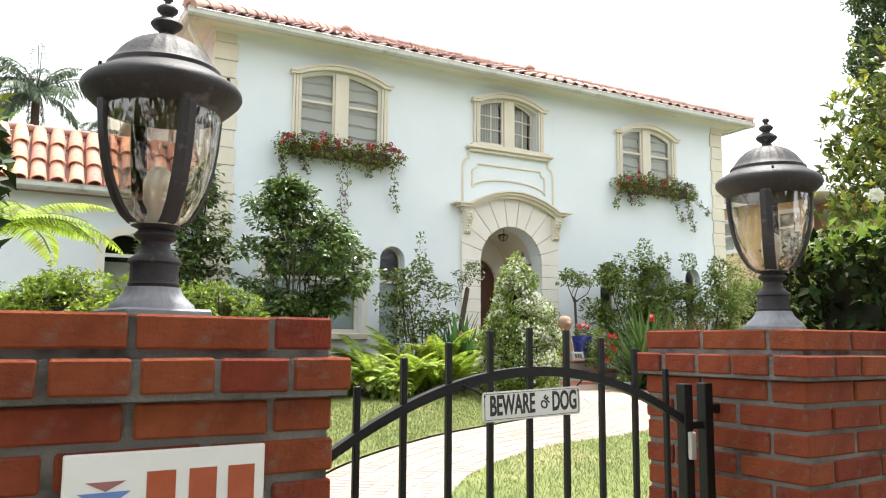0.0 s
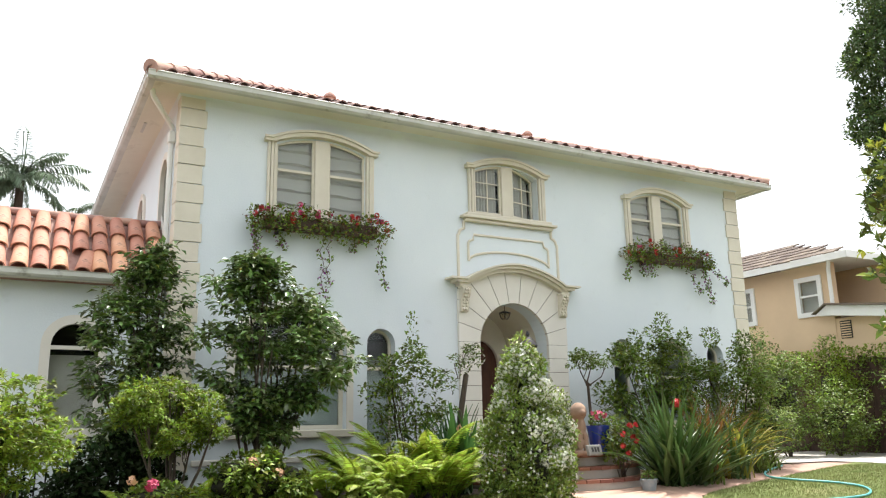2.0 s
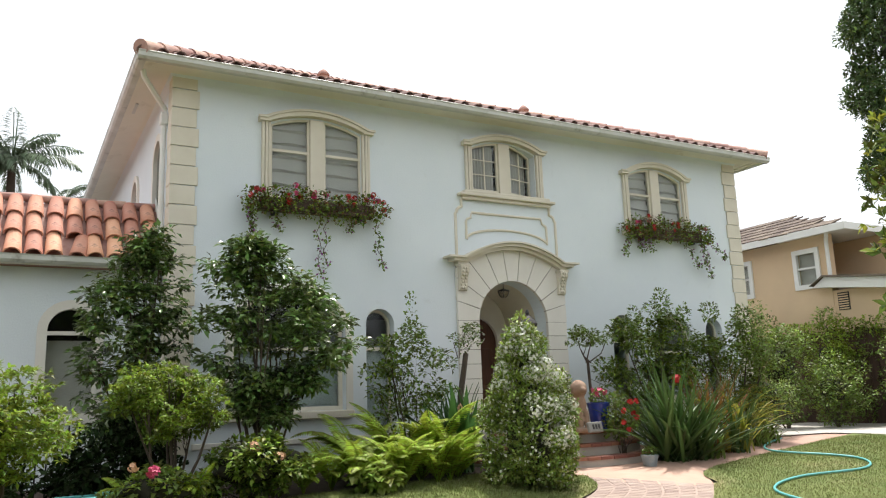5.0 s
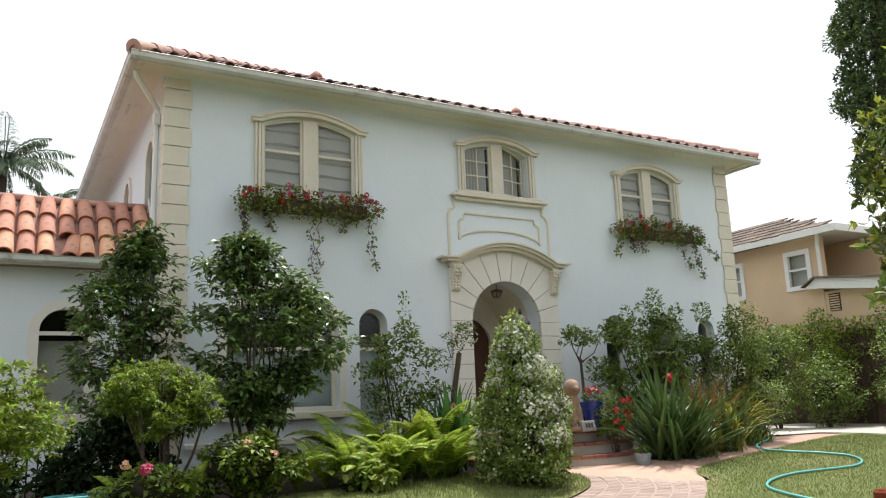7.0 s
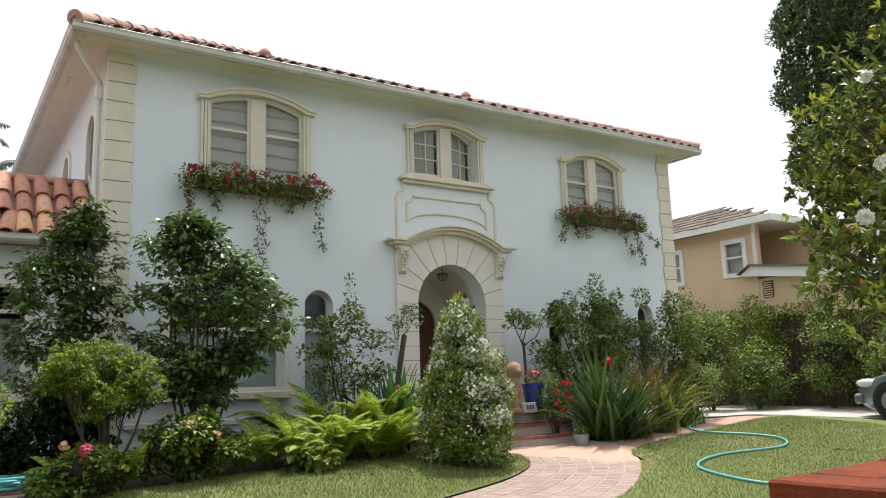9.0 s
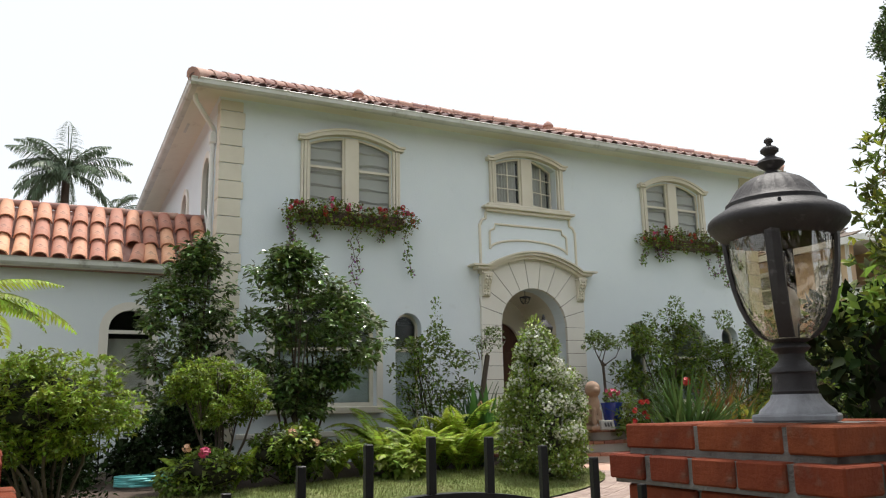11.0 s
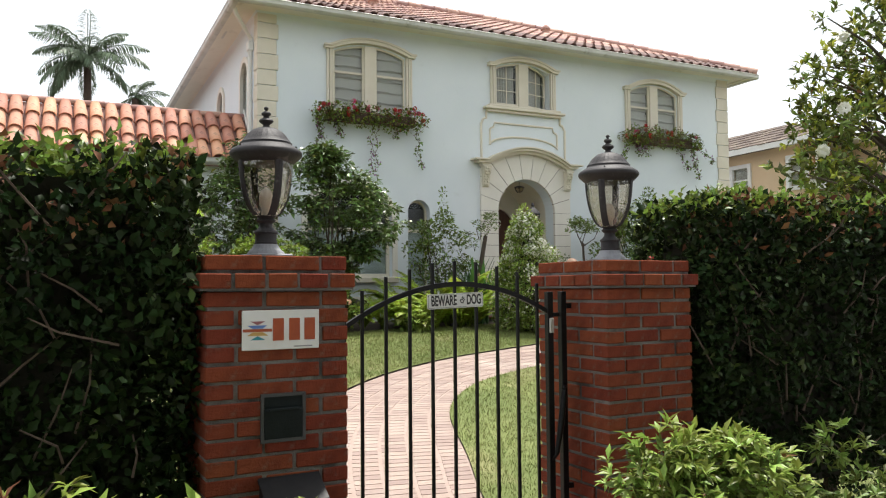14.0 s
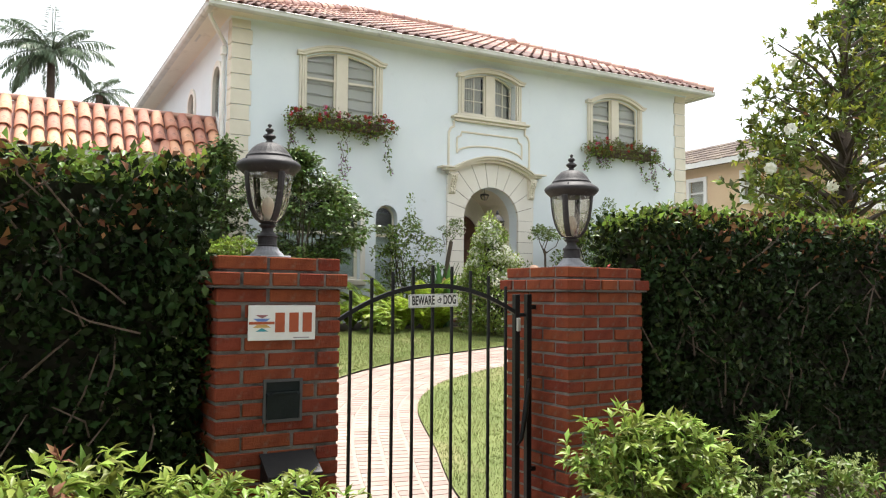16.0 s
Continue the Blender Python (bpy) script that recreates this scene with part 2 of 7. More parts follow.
def spline(pts, n=8):
    """A smooth line through points in plan."""
    p = [Vector((*q, 0)) for q in pts]
    p = [p[0] * 2 - p[1]] + p + [p[-1] * 2 - p[-2]]
    out = []
    for i in range(1, len(p) - 2):
        for k in range(n):
            t = k / n
            a, b, c, d = p[i - 1 : i + 3]
            q = 0.5 * (2 * b + (c - a) * t + (2 * a - 5 * b + 4 * c - d) * t * t + (3 * b - a - 3 * c + d) * t ** 3)
            out.append((q.x, q.y))
    out.append((p[-2].x, p[-2].y))
    return out


bm = bmesh.new()
ys = [-400, -60, -6, -1.6, 0.9, 1.5, 3, 5, 7, 9, 11, 14, 25, 60, 400]
rows = [[bm.verts.new((x, y, ground_z(y))) for x in (-400, -30, 0, 3, 8, 20, 50, 400)] for y in ys]
for a, b in zip(rows, rows[1:]):
    for i in range(len(a) - 1):
        bm.faces.new((a[i], a[i + 1], b[i + 1], b[i]))
ground = solo("ground", bm, SOIL, "dark garden soil under the plants", "ground", "structure")

PATH_OUT = spline([(0.8, 1.5), (0.85, 3.0), (1.2, 4.3), (1.98, 5.45), (3.0, 6.5), (4.2, 7.25), (5.2, 7.65), (6.3, 8.05), (6.95, 8.4), (7.35, 8.75), (7.6, 9.3)])
PATH_IN = spline([(2.1, 1.5), (2.25, 2.6), (2.65, 3.7), (3.1, 4.9), (3.7, 5.68), (4.4, 6.18), (5.35, 6.6), (6.4, 6.8), (7.2, 7.05), (7.98, 7.57), (8.75, 8.25)])
bm = bmesh.new()
PN = 60


def along(line, n):
    p = np.array(line)
    d = np.r_[0, np.cumsum(np.hypot(*np.diff(p, axis=0).T))]
    u = np.linspace(0, d[-1], n)
    return np.c_[np.interp(u, d, p[:, 0]), np.interp(u, d, p[:, 1])]


def strip(a, b, lift):
    bm = bmesh.new()
    rows = [[bm.verts.new((*(p + (q - p) * k / 3), ground_z(float((p + (q - p) * k / 3)[1])) + lift)) for k in range(4)] for p, q in zip(a, b)]
    for r, s in zip(rows, rows[1:]):
        for k in range(3):
            bm.faces.new((r[k], r[k + 1], s[k + 1], s[k]))
    bmesh.ops.recalc_face_normals(bm, faces=bm.faces[:])
    return bm


PO, PI = along(PATH_OUT, PN), along(PATH_IN, PN)
pavement = solo("pavement", strip(PI, PO, 0.010), PATHJ, "curved salmon pink garden path with pale joints", "path", "structure")
fore = [(7.6, 9.3), (7.3, 10.0), (7.4, 10.9), (9.5, 10.9), (9.45, 10.0), (9.67, 9.83), (9.29, 8.92), (8.75, 8.25), (8.3, 8.3), (7.8, 8.8)]
solo("pavement_forecourt", draped(fore, 0.014), PATHM, "salmon pink paving before the steps", "paving", "structure")
so, si = along(spline([(9.67, 9.83), (10.8, 10.05), (13.05, 11.1), (15.6, 11.9)]), 30), along(spline([(9.28, 8.92), (11.25, 9.64), (13.38, 10.3), (15.6, 11.0)]), 30)
solo("pavement_side", strip(si, so, 0.016), PATHM, "narrow salmon pink side path", "path", "structure")
lawn_left = [(-8, 1.9), (0.78, 1.9)] + PATH_OUT[4:] + spline([(7.6, 9.3), (7.0, 10.0), (6.15, 10.05), (4.3, 9.75), (2.6, 9.35), (0.5, 9.2), (-8, 9.0)])
solo("ground_lawn", draped(lawn_left, 0.03), LAWN, "short mown lawn with yellowing patches", "lawn", "structure")
lawn_right = [(2.25, 1.9), (16.6, 1.9), (16.6, 9.0), (15.6, 10.95)] + spline([(13.38, 10.26), (11.25, 9.60), (9.3, 8.88), (8.8, 8.22)]) + PATH_IN[:4:-1]
solo("ground_lawn", draped(lawn_right, 0.03), LAWN, "short mown lawn beside the curved path", "lawn", "structure")
drive = [(15.2, 11.3), (16.62, 9.0), (16.62, -1.4), (19.4, -1.4), (19.4, 14.5), (15.4, 14.2), (13.4, 11.5)]
solo("driveway", draped(drive, 0.04), CONC, "pale concrete driveway beside the lawn", "driveway", "structure")
solo("sidewalk", draped([(-30, -6), (30, -6), (30, -1.5), (-30, -1.5)], 0.02), CONC, "grey concrete pavement in front of the gate", "pavement", "structure")

# ---- the house ----
XL, XR, YF, YB = 2.9, 14.17, 12.0, 21.0
HZ0, HZ1 = 0.9, 6.78
def attach(ob, parent):
    """Makes a built thing a part of another."""
    ob.parent = parent
    for key in ("category", "group"):
        if key in ob:
            del ob[key]
    return ob


house = thing("house", "two-storey pale blue stucco villa with cream trim and red tile roof", "house")


def upper_opening(x0, x1, z0, zs, zt):
    return [(x0, z0), (x1, z0)] + segment(x0, x1, zs, zt)


OPEN = {
    "w1": (4.29, 5.73, 5.02, 6.18, 6.34), "w2": (7.76, 9.07, 5.48, 6.26, 6.41), "w3": (11.22, 12.60, 5.06, 6.14, 6.33),
    "aw": (3.78, 5.45, 1.97, 3.05, 3.72), "nw": (5.78, 6.25, 1.45, 3.22, 3.46), "sw": (10.60, 11.08, 1.95, 3.23, 3.47), "sw2": (11.6, 12.6, 1.95, 3.0, 3.5), "sw3": (12.95, 13.4, 1.95, 3.2, 3.44),
}
holes = [upper_opening(*OPEN[k]) for k in ("w1", "w2", "w3")] + [arched(*OPEN[k]) for k in ("aw", "nw", "sw", "sw2", "sw3")]
PORCH = (7.76, 9.13, 1.5, 3.30, 3.985)
holes.append(arched(*PORCH, n=24))
part("wall", sheet(bmesh.new(), [(XL, HZ0), (XR, HZ0), (XR, HZ1), (XL, HZ1)], holes, YF, YF + 0.3), STUCCO, house, "pale blue-white stucco front wall")
bm = bmesh.new()
sideholes = [[(y, z) for y, z in arched(12.75, 13.45, 4.5, 5.75, 6.1)], [(y, z) for y, z in arched(15.2, 15.9, 4.9, 5.75, 6.1)]]
sheet(bm, [(YF + 0.3, HZ0), (YB, HZ0), (YB, HZ1), (YF + 0.3, HZ1)], sideholes, XL, XL + 0.3, "x")
part("wall", bm, STUCCO, house, "pale stucco side wall")
part("wall", nbox(XR - 0.3, XR, YF + 0.3, YB, HZ0, HZ1), STUCCO, house)
part("wall", nbox(XL + 0.3, XR - 0.3, YB - 0.3, YB, HZ0, HZ1), STUCCO, house)
part("floor_slab", nbox(XL + 0.3, XR - 0.3, YF + 0.3, YB - 0.3, 4.25, 4.45), DARK, house)

# roof: hip, tiled, with soffit, fascia and gutter
EX0, EX1, EY0, EY1, EZ = 2.40, 14.61, 11.50, 21.5, 6.785
PITCH = math.tan(radians(24.2))
rise = (EY1 - EY0) / 2 * PITCH
bm = bmesh.new()
half = (EY1 - EY0) / 2
v = [bm.verts.new(p) for p in ((EX0, EY0, EZ - .06), (EX1, EY0, EZ - .06), (EX1, EY1, EZ - .06), (EX0, EY1, EZ - .06), (EX0 + half, EY0 + half, EZ + rise - .06), (EX1 - half, EY0 + half, EZ + rise - .06))]
for f in ((0, 1, 5, 4), (1, 2, 5), (2, 3, 4, 5), (3, 0, 4)):
    bm.faces.new([v[i] for i in f])
roof = part("roof", bm, TILES, house, "low hipped roof of red clay barrel tiles")
prof = [(0.001, 6.60), (0.010, 6.645), (0.030, 6.685), (0.060, 6.712), (0.10, 6.728), (0.16, 6.732), (0.34, 6.712), (0.345, 6.690), (0.47, 6.672)]
for nm, mt, run, lab in (("cove", STUCCO, prof[:4], "plaster cove under the eave"), ("soffit", SOFFIT, prof[3:], "stained cream soffit boards")):
    bm = bmesh.new()
    loops = [[bm.verts.new(p) for p in ((XL - d, YF - d, z), (XR + d * .9, YF - d, z), (XR + d * .9, YB + d, z), (XL - d, YB + d, z))] for d, z in run]
    for a, b in zip(loops, loops[1:]):
        for i in range(4):
            bm.faces.new((a[i], a[(i + 1) % 4], b[(i + 1) % 4], b[i]))
    smooth(part(nm, bm, mt, house, lab), 40)
bm = bmesh.new()
box(bm, EX0 + .02, EX1 - .02, EY0 + .02, EY0 + .06, EZ - .118, EZ - .05)
box(bm, EX0 + .02, EX0 + .06, EY0 + .06, EY1, EZ - .118, EZ - .05)
box(bm, EX1 - .06, EX1 - .02, EY0 + .06, EY1, EZ - .118, EZ - .05)
part("fascia", bm, SOFFIT, house)
part("soffit_vent", nbox(2.52, 2.60, 13.3, 13.75, 6.690, 6.699), GUTTER, house, "small grey soffit grille")
for nm, a, b in (("x", EX0 - .06, EX1 + .06), ("y0", EY0 + .02, EY1), ("y1", EY0 + .02, EY1)):
    prof = [(0.03, -0.10), (-0.05, -0.10), (-0.085, -0.07), (-0.09, -0.02), (-0.105, 0.0), (-0.095, 0.01), (-0.075, -0.01), (-0.07, -0.06), (0.03, -0.07)]
    bm = bmesh.new()
    if nm == "x":
        prism(bm, [(EY0 + .02 + p, EZ - 0.03 + q) for p, q in prof], a, b, "x")
    else:
        s, x = (1, EX0 + .02) if nm == "y0" else (-1, EX1 - .02)
        prism(bm, [(x + s * p, EZ - 0.03 + q) for p, q in prof], a, b, "y")
    part("gutter", bm, GUTTER, house, "weathered pale metal gutter")


# ---- gate pillars ----
BL, BH, BD, JT, CP = 0.208, 0.0545, 0.1025, 0.013, 0.0677


def brick_mesh(name, l, d, h, bev=0.004):
    bm = box(bmesh.new(), 0, l, 0, d, 0, h)
    bmesh.ops.bevel(bm, geom=bm.edges[:], offset=bev, segments=1, affect="EDGES")
    me = bpy.data.meshes.new(name)
    bm.to_mesh(me)
    bm.free()
    me.materials.append(BRICK)
    return me


BRICK_FULL = brick_mesh("brick", BL, BD, BH)
BRICK_HEAD = brick_mesh("brick", 0.1105, BD, BH)


def pillar(cx, cy, top, bottom, rz, label):
    p = thing("gate_pillar", label, "pillar", "gate pillars", (cx, cy, 0), rz)
    w = 2 * BL + BD + 2 * JT
    r = w / 2
    bm = box(bmesh.new(), -r + .007, r - .007, -r + .007, r - .007, bottom - 0.05, top - 0.004)
    box(bm, -r - .018, r + .018, -r - .018, r + .018, top - 2 * CP + .004, top - CP - 0.002)
    part("mortar", bm, MORTAR, p, "grey recessed mortar")
    n = int((top - bottom) / CP) + 1
    rnd = random.Random(int(cx * 100))
    for c in range(n):
        z = top - c * CP - BH
        if c == 1:
            rr, l, k, me = r + 0.026, 0.1105, 4, BRICK_HEAD
        else:
            rr, l, k, me = r, BL, 2, BRICK_FULL
        for side in range(4):
            for i in range(k):
                ob = new("brick", me)
                ob.parent = p
                off = i * (l + JT)
                if c % 2 and c != 1:
                    off = 2 * rr - off - l
                j = rnd.uniform(-.003, .003)
                ob.matrix_basis = pose(0, 0, 0, 0, 0, 90 * side) @ pose(-rr + off + j, -rr + j, z, rnd.uniform(-.7, .7), rnd.uniform(-.5, .5), rnd.uniform(-.6, .6))
    return p


TOP = 1.862
PIL_L, PIL_R, PILROT = (0.515, 1.437), (2.345, 1.492), 3.0
pillar(*PIL_L, TOP, 0.06, PILROT, "square red brick gate pillar with corbelled cap and plaque")
pillar(*PIL_R, TOP, 0.06, PILROT, "square red brick gate pillar with corbelled cap beside the hedge")


# ---- pillar lamps ----
def amber_glass():
    m = bpy.data.materials.new("seeded_amber_glass")
    m.use_nodes = True
    nt = m.node_tree
    nt.nodes.remove(nt.nodes["Principled BSDF"])
    tr, gl, mx, fr, bp, nz, tc = (nt.nodes.new(k) for k in ("ShaderNodeBsdfTransparent", "ShaderNodeBsdfGlossy", "ShaderNodeMixShader", "ShaderNodeMath", "ShaderNodeBump", "ShaderNodeTexNoise", "ShaderNodeTexCoord"))
    mp = nt.nodes.new("ShaderNodeMapping")
    mp.inputs["Scale"].default_value = (34, 34, 14)
    nt.links.new(tc.outputs["Object"], mp.inputs["Vector"])
    nt.links.new(mp.outputs[0], nz.inputs["Vector"])
    nz.inputs["Scale"].default_value = 1.0
    nz.inputs["Detail"].default_value = 2
    bp.inputs["Strength"].default_value = 0.9
    bp.inputs["Distance"].default_value = 0.02
    nt.links.new(nz.outputs["Fac"], bp.inputs["Height"])
    tr.inputs["Color"].default_value = (0.86, 0.80, 0.71, 1)
    gl.inputs["Roughness"].default_value = 0.06
    lw, pw = nt.nodes.new("ShaderNodeLayerWeight"), nt.nodes.new("ShaderNodeMath")
    lw.inputs["Blend"].default_value = 0.5
    pw.operation, pw.inputs[1].default_value = "POWER", 2.5
    fr.operation, fr.inputs[1].default_value, fr.inputs[2].default_value = "MULTIPLY_ADD", 0.75, 0.13
    nt.links.new(lw.outputs["Facing"], pw.inputs[0])
    nt.links.new(pw.outputs[0], fr.inputs[0])
    nt.links.new(bp.outputs[0], gl.inputs["Normal"])
    nt.links.new(bp.outputs[0], lw.inputs["Normal"])
    nt.links.new(fr.outputs[0], mx.inputs["Fac"])
    nt.links.new(tr.outputs[0], mx.inputs[1])
    nt.links.new(gl.outputs[0], mx.inputs[2])
    nt.links.new(mx.outputs[0], nt.nodes["Material Output"].inputs["Surface"])
    return m


AMBER = amber_glass()


def fluted(prof, lo, hi, seg=72, flutes=24, depth=0.05):
    bm = bmesh.new()
    rings = []
    for r, z in prof:
        k = depth if lo <= z <= hi else 0.0
        rings.append([bm.verts.new((r * (1 - k * (0.5 + 0.5 * math.cos(flutes * a))) * math.cos(a), r * (1 - k * (0.5 + 0.5 * math.cos(flutes * a))) * math.sin(a), z)) for a in (2 * math.pi * i / seg for i in range(seg))])
    for a, b in zip(rings, rings[1:]):
        for i in range(seg):
            bm.faces.new((a[i], a[(i + 1) % seg], b[(i + 1) % seg], b[i]))
    bm.faces.new(rings[0][::-1])
    bm.faces.new(rings[-1])
    return bm


GLASS_PROF = [(0.040, 0.172), (0.056, 0.186), (0.072, 0.212), (0.086, 0.246), (0.096, 0.285), (0.103, 0.33), (0.107, 0.375), (0.108, 0.395)]


def pillar_lamp(cx, cy, rz, label, size=1.0):
    p = thing("pillar_lamp", label, "lamp", "pillar lamps", (cx, cy, TOP), rz)
    p.scale = (size, size, size)
    bm = box(bmesh.new(), -.08, .08, -.08, .08, 0.0, 0.016, bev=.004)
    part("base_plate", bm, PEWTER, p, "oxidised grey square foot")
    smooth(part("base", fluted([(.076, .0165), (.074, .024), (.062, .034), (.052, .046), (.048, .056)], .02, .05), PEWTER, p, "grey fluted flared foot"))
    smooth(part("post", lathe(bmesh.new(), [(.044, .056), (.046, .062), (.043, .068), (.043, .098), (.048, .102), (.046, .108), (.036, .115), (.026, .128), (.026, .140), (.034, .146), (.040, .152), (.036, .158), (.030, .163), (.046, .170)], seg=28), BRONZE, p))
    g = smooth(part("glass_shade", lathe(bmesh.new(), GLASS_PROF, seg=36), AMBER, p, "clear seeded amber-tinted glass"), 80)
    g.visible_shadow = False
    for k in range(4):
        bm = bmesh.new()
        rows = []
        for r, z in GLASS_PROF:
            w, t = 0.016, 0.008
            rows.append([bm.verts.new(q) for q in ((r + .001, -w, z), (r + t, -w * .9, z), (r + t + .004, 0, z), (r + t, w * .9, z), (r + .001, w, z))])
        for a, b in zip(rows, rows[1:]):
            for i in range(4):
                bm.faces.new((a[i], a[i + 1], b[i + 1], b[i]))
        ob = smooth(part("rib", bm, BRONZE, p), 30)
        ob.matrix_basis = pose(0, 0, 0, 0, 0, 90 * k)
    hood = fluted([(.100, .383), (.112, .386), (.128, .400), (.142, .414), (.146, .422), (.145, .431), (.139, .439), (.124, .449), (.110, .457), (.104, .462), (.104, .470), (.099, .474), (.092, .486), (.080, .503), (.062, .519), (.042, .529), (.026, .533)], .476, .525)
    smooth(part("hood", hood, BRONZE, p, "dark bronze bell-shaped hood with fluted crown"), 50)
    smooth(part("finial", lathe(bmesh.new(), [(.022, .531), (.016, .538), (.012, .545), (.026, .556), (.030, .562), (.026, .568), (.012, .576), (.010, .580), (.019, .588), (.020, .593), (.014, .599), (.006, .603), (.005, .607), (.010, .612), (.009, .617), (.003, .622)], seg=20), BRONZE, p), 60)
    for a in (40, 160, 280):
        bm = bmesh.new()
        lathe(bm, [(.004, .436), (.0045, .445), (.003, .452)], .128 * math.cos(radians(a)), .128 * math.sin(radians(a)), 8)
        part("screw", bm, BLACK, p)
    bm = lathe(bmesh.new(), [(.018, .172), (.018, .20), (.026, .215), (.028, .25), (.02, .275), (.006, .285)], seg=16)
    smooth(part("bulb", bm, material("frosted_bulb", (0.75, 0.72, 0.66), 0.3), p, "unlit frosted bulb"))
    return p


pillar_lamp(0.535, 1.415, 28 - 90 - 14, "dark bronze pillar lamp with seeded glass urn shade", 1.0)
pillar_lamp(2.324, 1.478, 28 - 90 + 6, "dark bronze pillar lamp with seeded glass urn shade", 1.06)

# ---- the gate ----
GY = 1.482
gate = thing("garden_gate", "black wrought iron garden gate with arched top rail", "gate")
for x, zt in zip((0.973, 1.085, 1.200, 1.313, 1.427, 1.540, 1.653, 1.766, 1.877), (1.726, 1.787, 1.821, 1.850, 1.859, 1.855, 1.836, 1.810, 1.755)):
    part("bar", nbox(x - .007, x + .007, GY - .007, GY + .007, 0.25, zt, bev=.0015), BLACK, gate)
part("stile", nbox(.868, .896, GY - .014, GY + .014, 0.22, 1.687, bev=.002), BLACK, gate)
part("stile", nbox(1.930, 1.962, GY - .016, GY + .016, 0.22, 1.713, bev=.002), BLACK, gate)


def arch_rail(z0, z1, zm, t):
    xs = np.linspace(.896, 1.930, 28)
    u = (xs - .896) / (1.930 - .896)
    zs = z0 + (z1 - z0) * u + (zm - (z0 + z1) / 2) * 4 * u * (1 - u)
    bm = bmesh.new()
    rows = [[bm.verts.new(q) for q in ((x, GY - .011, z - t), (x, GY + .011, z - t), (x, GY + .011, z + t), (x, GY - .011, z + t))] for x, z in zip(xs, zs)]
    for a, b in zip(rows, rows[1:]):
        for i in range(4):
            bm.faces.new((a[i], b[i], b[(i + 1) % 4], a[(i + 1) % 4]))
    bm.faces.new(rows[0])
    bm.faces.new(rows[-1][::-1])
    bmesh.ops.recalc_face_normals(bm, faces=bm.faces[:])
    return bm


part("top_rail", arch_rail(1.572, 1.617, 1.752, .0115), BLACK, gate, "arched flat iron rail")
part("bottom_rail", nbox(.896, 1.930, GY - .011, GY + .011, 0.33, 0.36), BLACK, gate)
part("lock_box", nbox(1.935, 1.957, GY - .030, GY - .0165, 1.512, 1.585, bev=.003), material("galvanised_plate", (0.55, 0.55, 0.52), 0.45, metal=0.5), gate, "small pale metal lock plate")
part("latch", nbox(1.962, 2.006, GY - .008, GY + .008, 1.59, 1.61, bev=.002), BLACK, gate)
gpost = thing("gate_post", "black square steel gate post fixed to the pillar", "post")
part("post", nbox(2.008, 2.040, GY - .016, GY + .016, 0.10, 1.714, bev=.002), BLACK, gpost)
part("bracket", nbox(2.040, 2.072, GY - .012, GY + .012, 1.63, 1.655, bev=.002), BLACK, gpost)
part("bracket", nbox(2.040, 2.072, GY - .012, GY + .012, 0.75, 0.775, bev=.002), BLACK, gpost)
gpost2 = thing("gate_post", "black square steel hinge post beside the pillar", "post")
part("post", nbox(.822, .850, GY - .014, GY + .014, 0.10, 1.690, bev=.002), BLACK, gpost2)
for z in (1.60, 0.80):
    part("hinge", nbox(.838, .872, GY - .024, GY - .0145, z, z + .05, bev=.003), BLACK, gpost2)
closer = thing("gate_closer", "black tubular gate closer arm on the post", "gate closer")
bm = tube(bmesh.new(), [(2.000, GY - .045, 1.235), (1.975, GY - .05, 1.08), (1.950, GY - .045, 0.93)], [.016, .016, .011], 10)
smooth(part("cylinder", bm, BLACK, closer))
part("arm", tube(bmesh.new(), [(2.022, GY - .018, 1.25), (1.999, GY - .045, 1.238)], .008, 8), BLACK, closer)
part("foot", tube(bmesh.new(), [(1.950, GY - .045, 0.93), (1.947, GY - .016, 0.90)], .008, 8), BLACK, closer)


def words(body, size, mat, parent, m, name="lettering", squeeze=1.0, thick=0.0006):
    cu = bpy.data.curves.new(name, "FONT")
    cu.body, cu.size, cu.extrude, cu.align_x, cu.align_y = body, size, thick, "CENTER", "CENTER"
    cu.offset = size * 0.026
    ob = new(name, cu)
    me = bpy.data.meshes.new_from_object(ob.evaluated_get(bpy.context.evaluated_depsgraph_get()))
    bpy.data.objects.remove(ob)
    me.materials.append(mat)
    t = new(name, me)
    t.parent = parent
    t.matrix_basis = m @ Matrix.Diagonal((squeeze, 1, 1, 1))
    return t


sign = thing("warning_sign", "white enamel dog warning sign wired to the gate", "sign", loc=(1.42, 1.458, 1.677), rz=PILROT)
sign.matrix_basis = pose(1.42, 1.458, 1.677, 0, -1.8, PILROT)
bm = bmesh.new()
prism(bm, [(x, z) for cx, cz, a in ((.140, .026, 0), (-.140, .026, 90), (-.140, -.026, 180), (.140, -.026, 270)) for x, z in arc(cx, cz, .008, .008, a, a + 90, 4)], -.0015, .0015)
part("plate", bm, ENAMEL, sign)
bm = bmesh.new()
for x0, x1, z0, z1 in ((-.1435, .1435, .0290, .0302), (-.1435, .1435, -.0302, -.0290), (-.1435, -.1422, -.029, .029), (.1422, .1435, -.029, .029)):
    box(bm, x0, x1, -.0024, -.0016, z0, z1)
part("border", bm, INK, sign, "thin black border line")
flat = pose(0, -.002, 0, 90, 0, 0)
words("BEWARE", .064, INK, sign, flat @ pose(-.062, 0, 0), squeeze=.54)
words("OF", .030, INK, sign, flat @ pose(.037, 0, 0, 0, 0, 52), squeeze=.8)
words("DOG", .064, INK, sign, flat @ pose(.097, 0, 0), squeeze=.54)
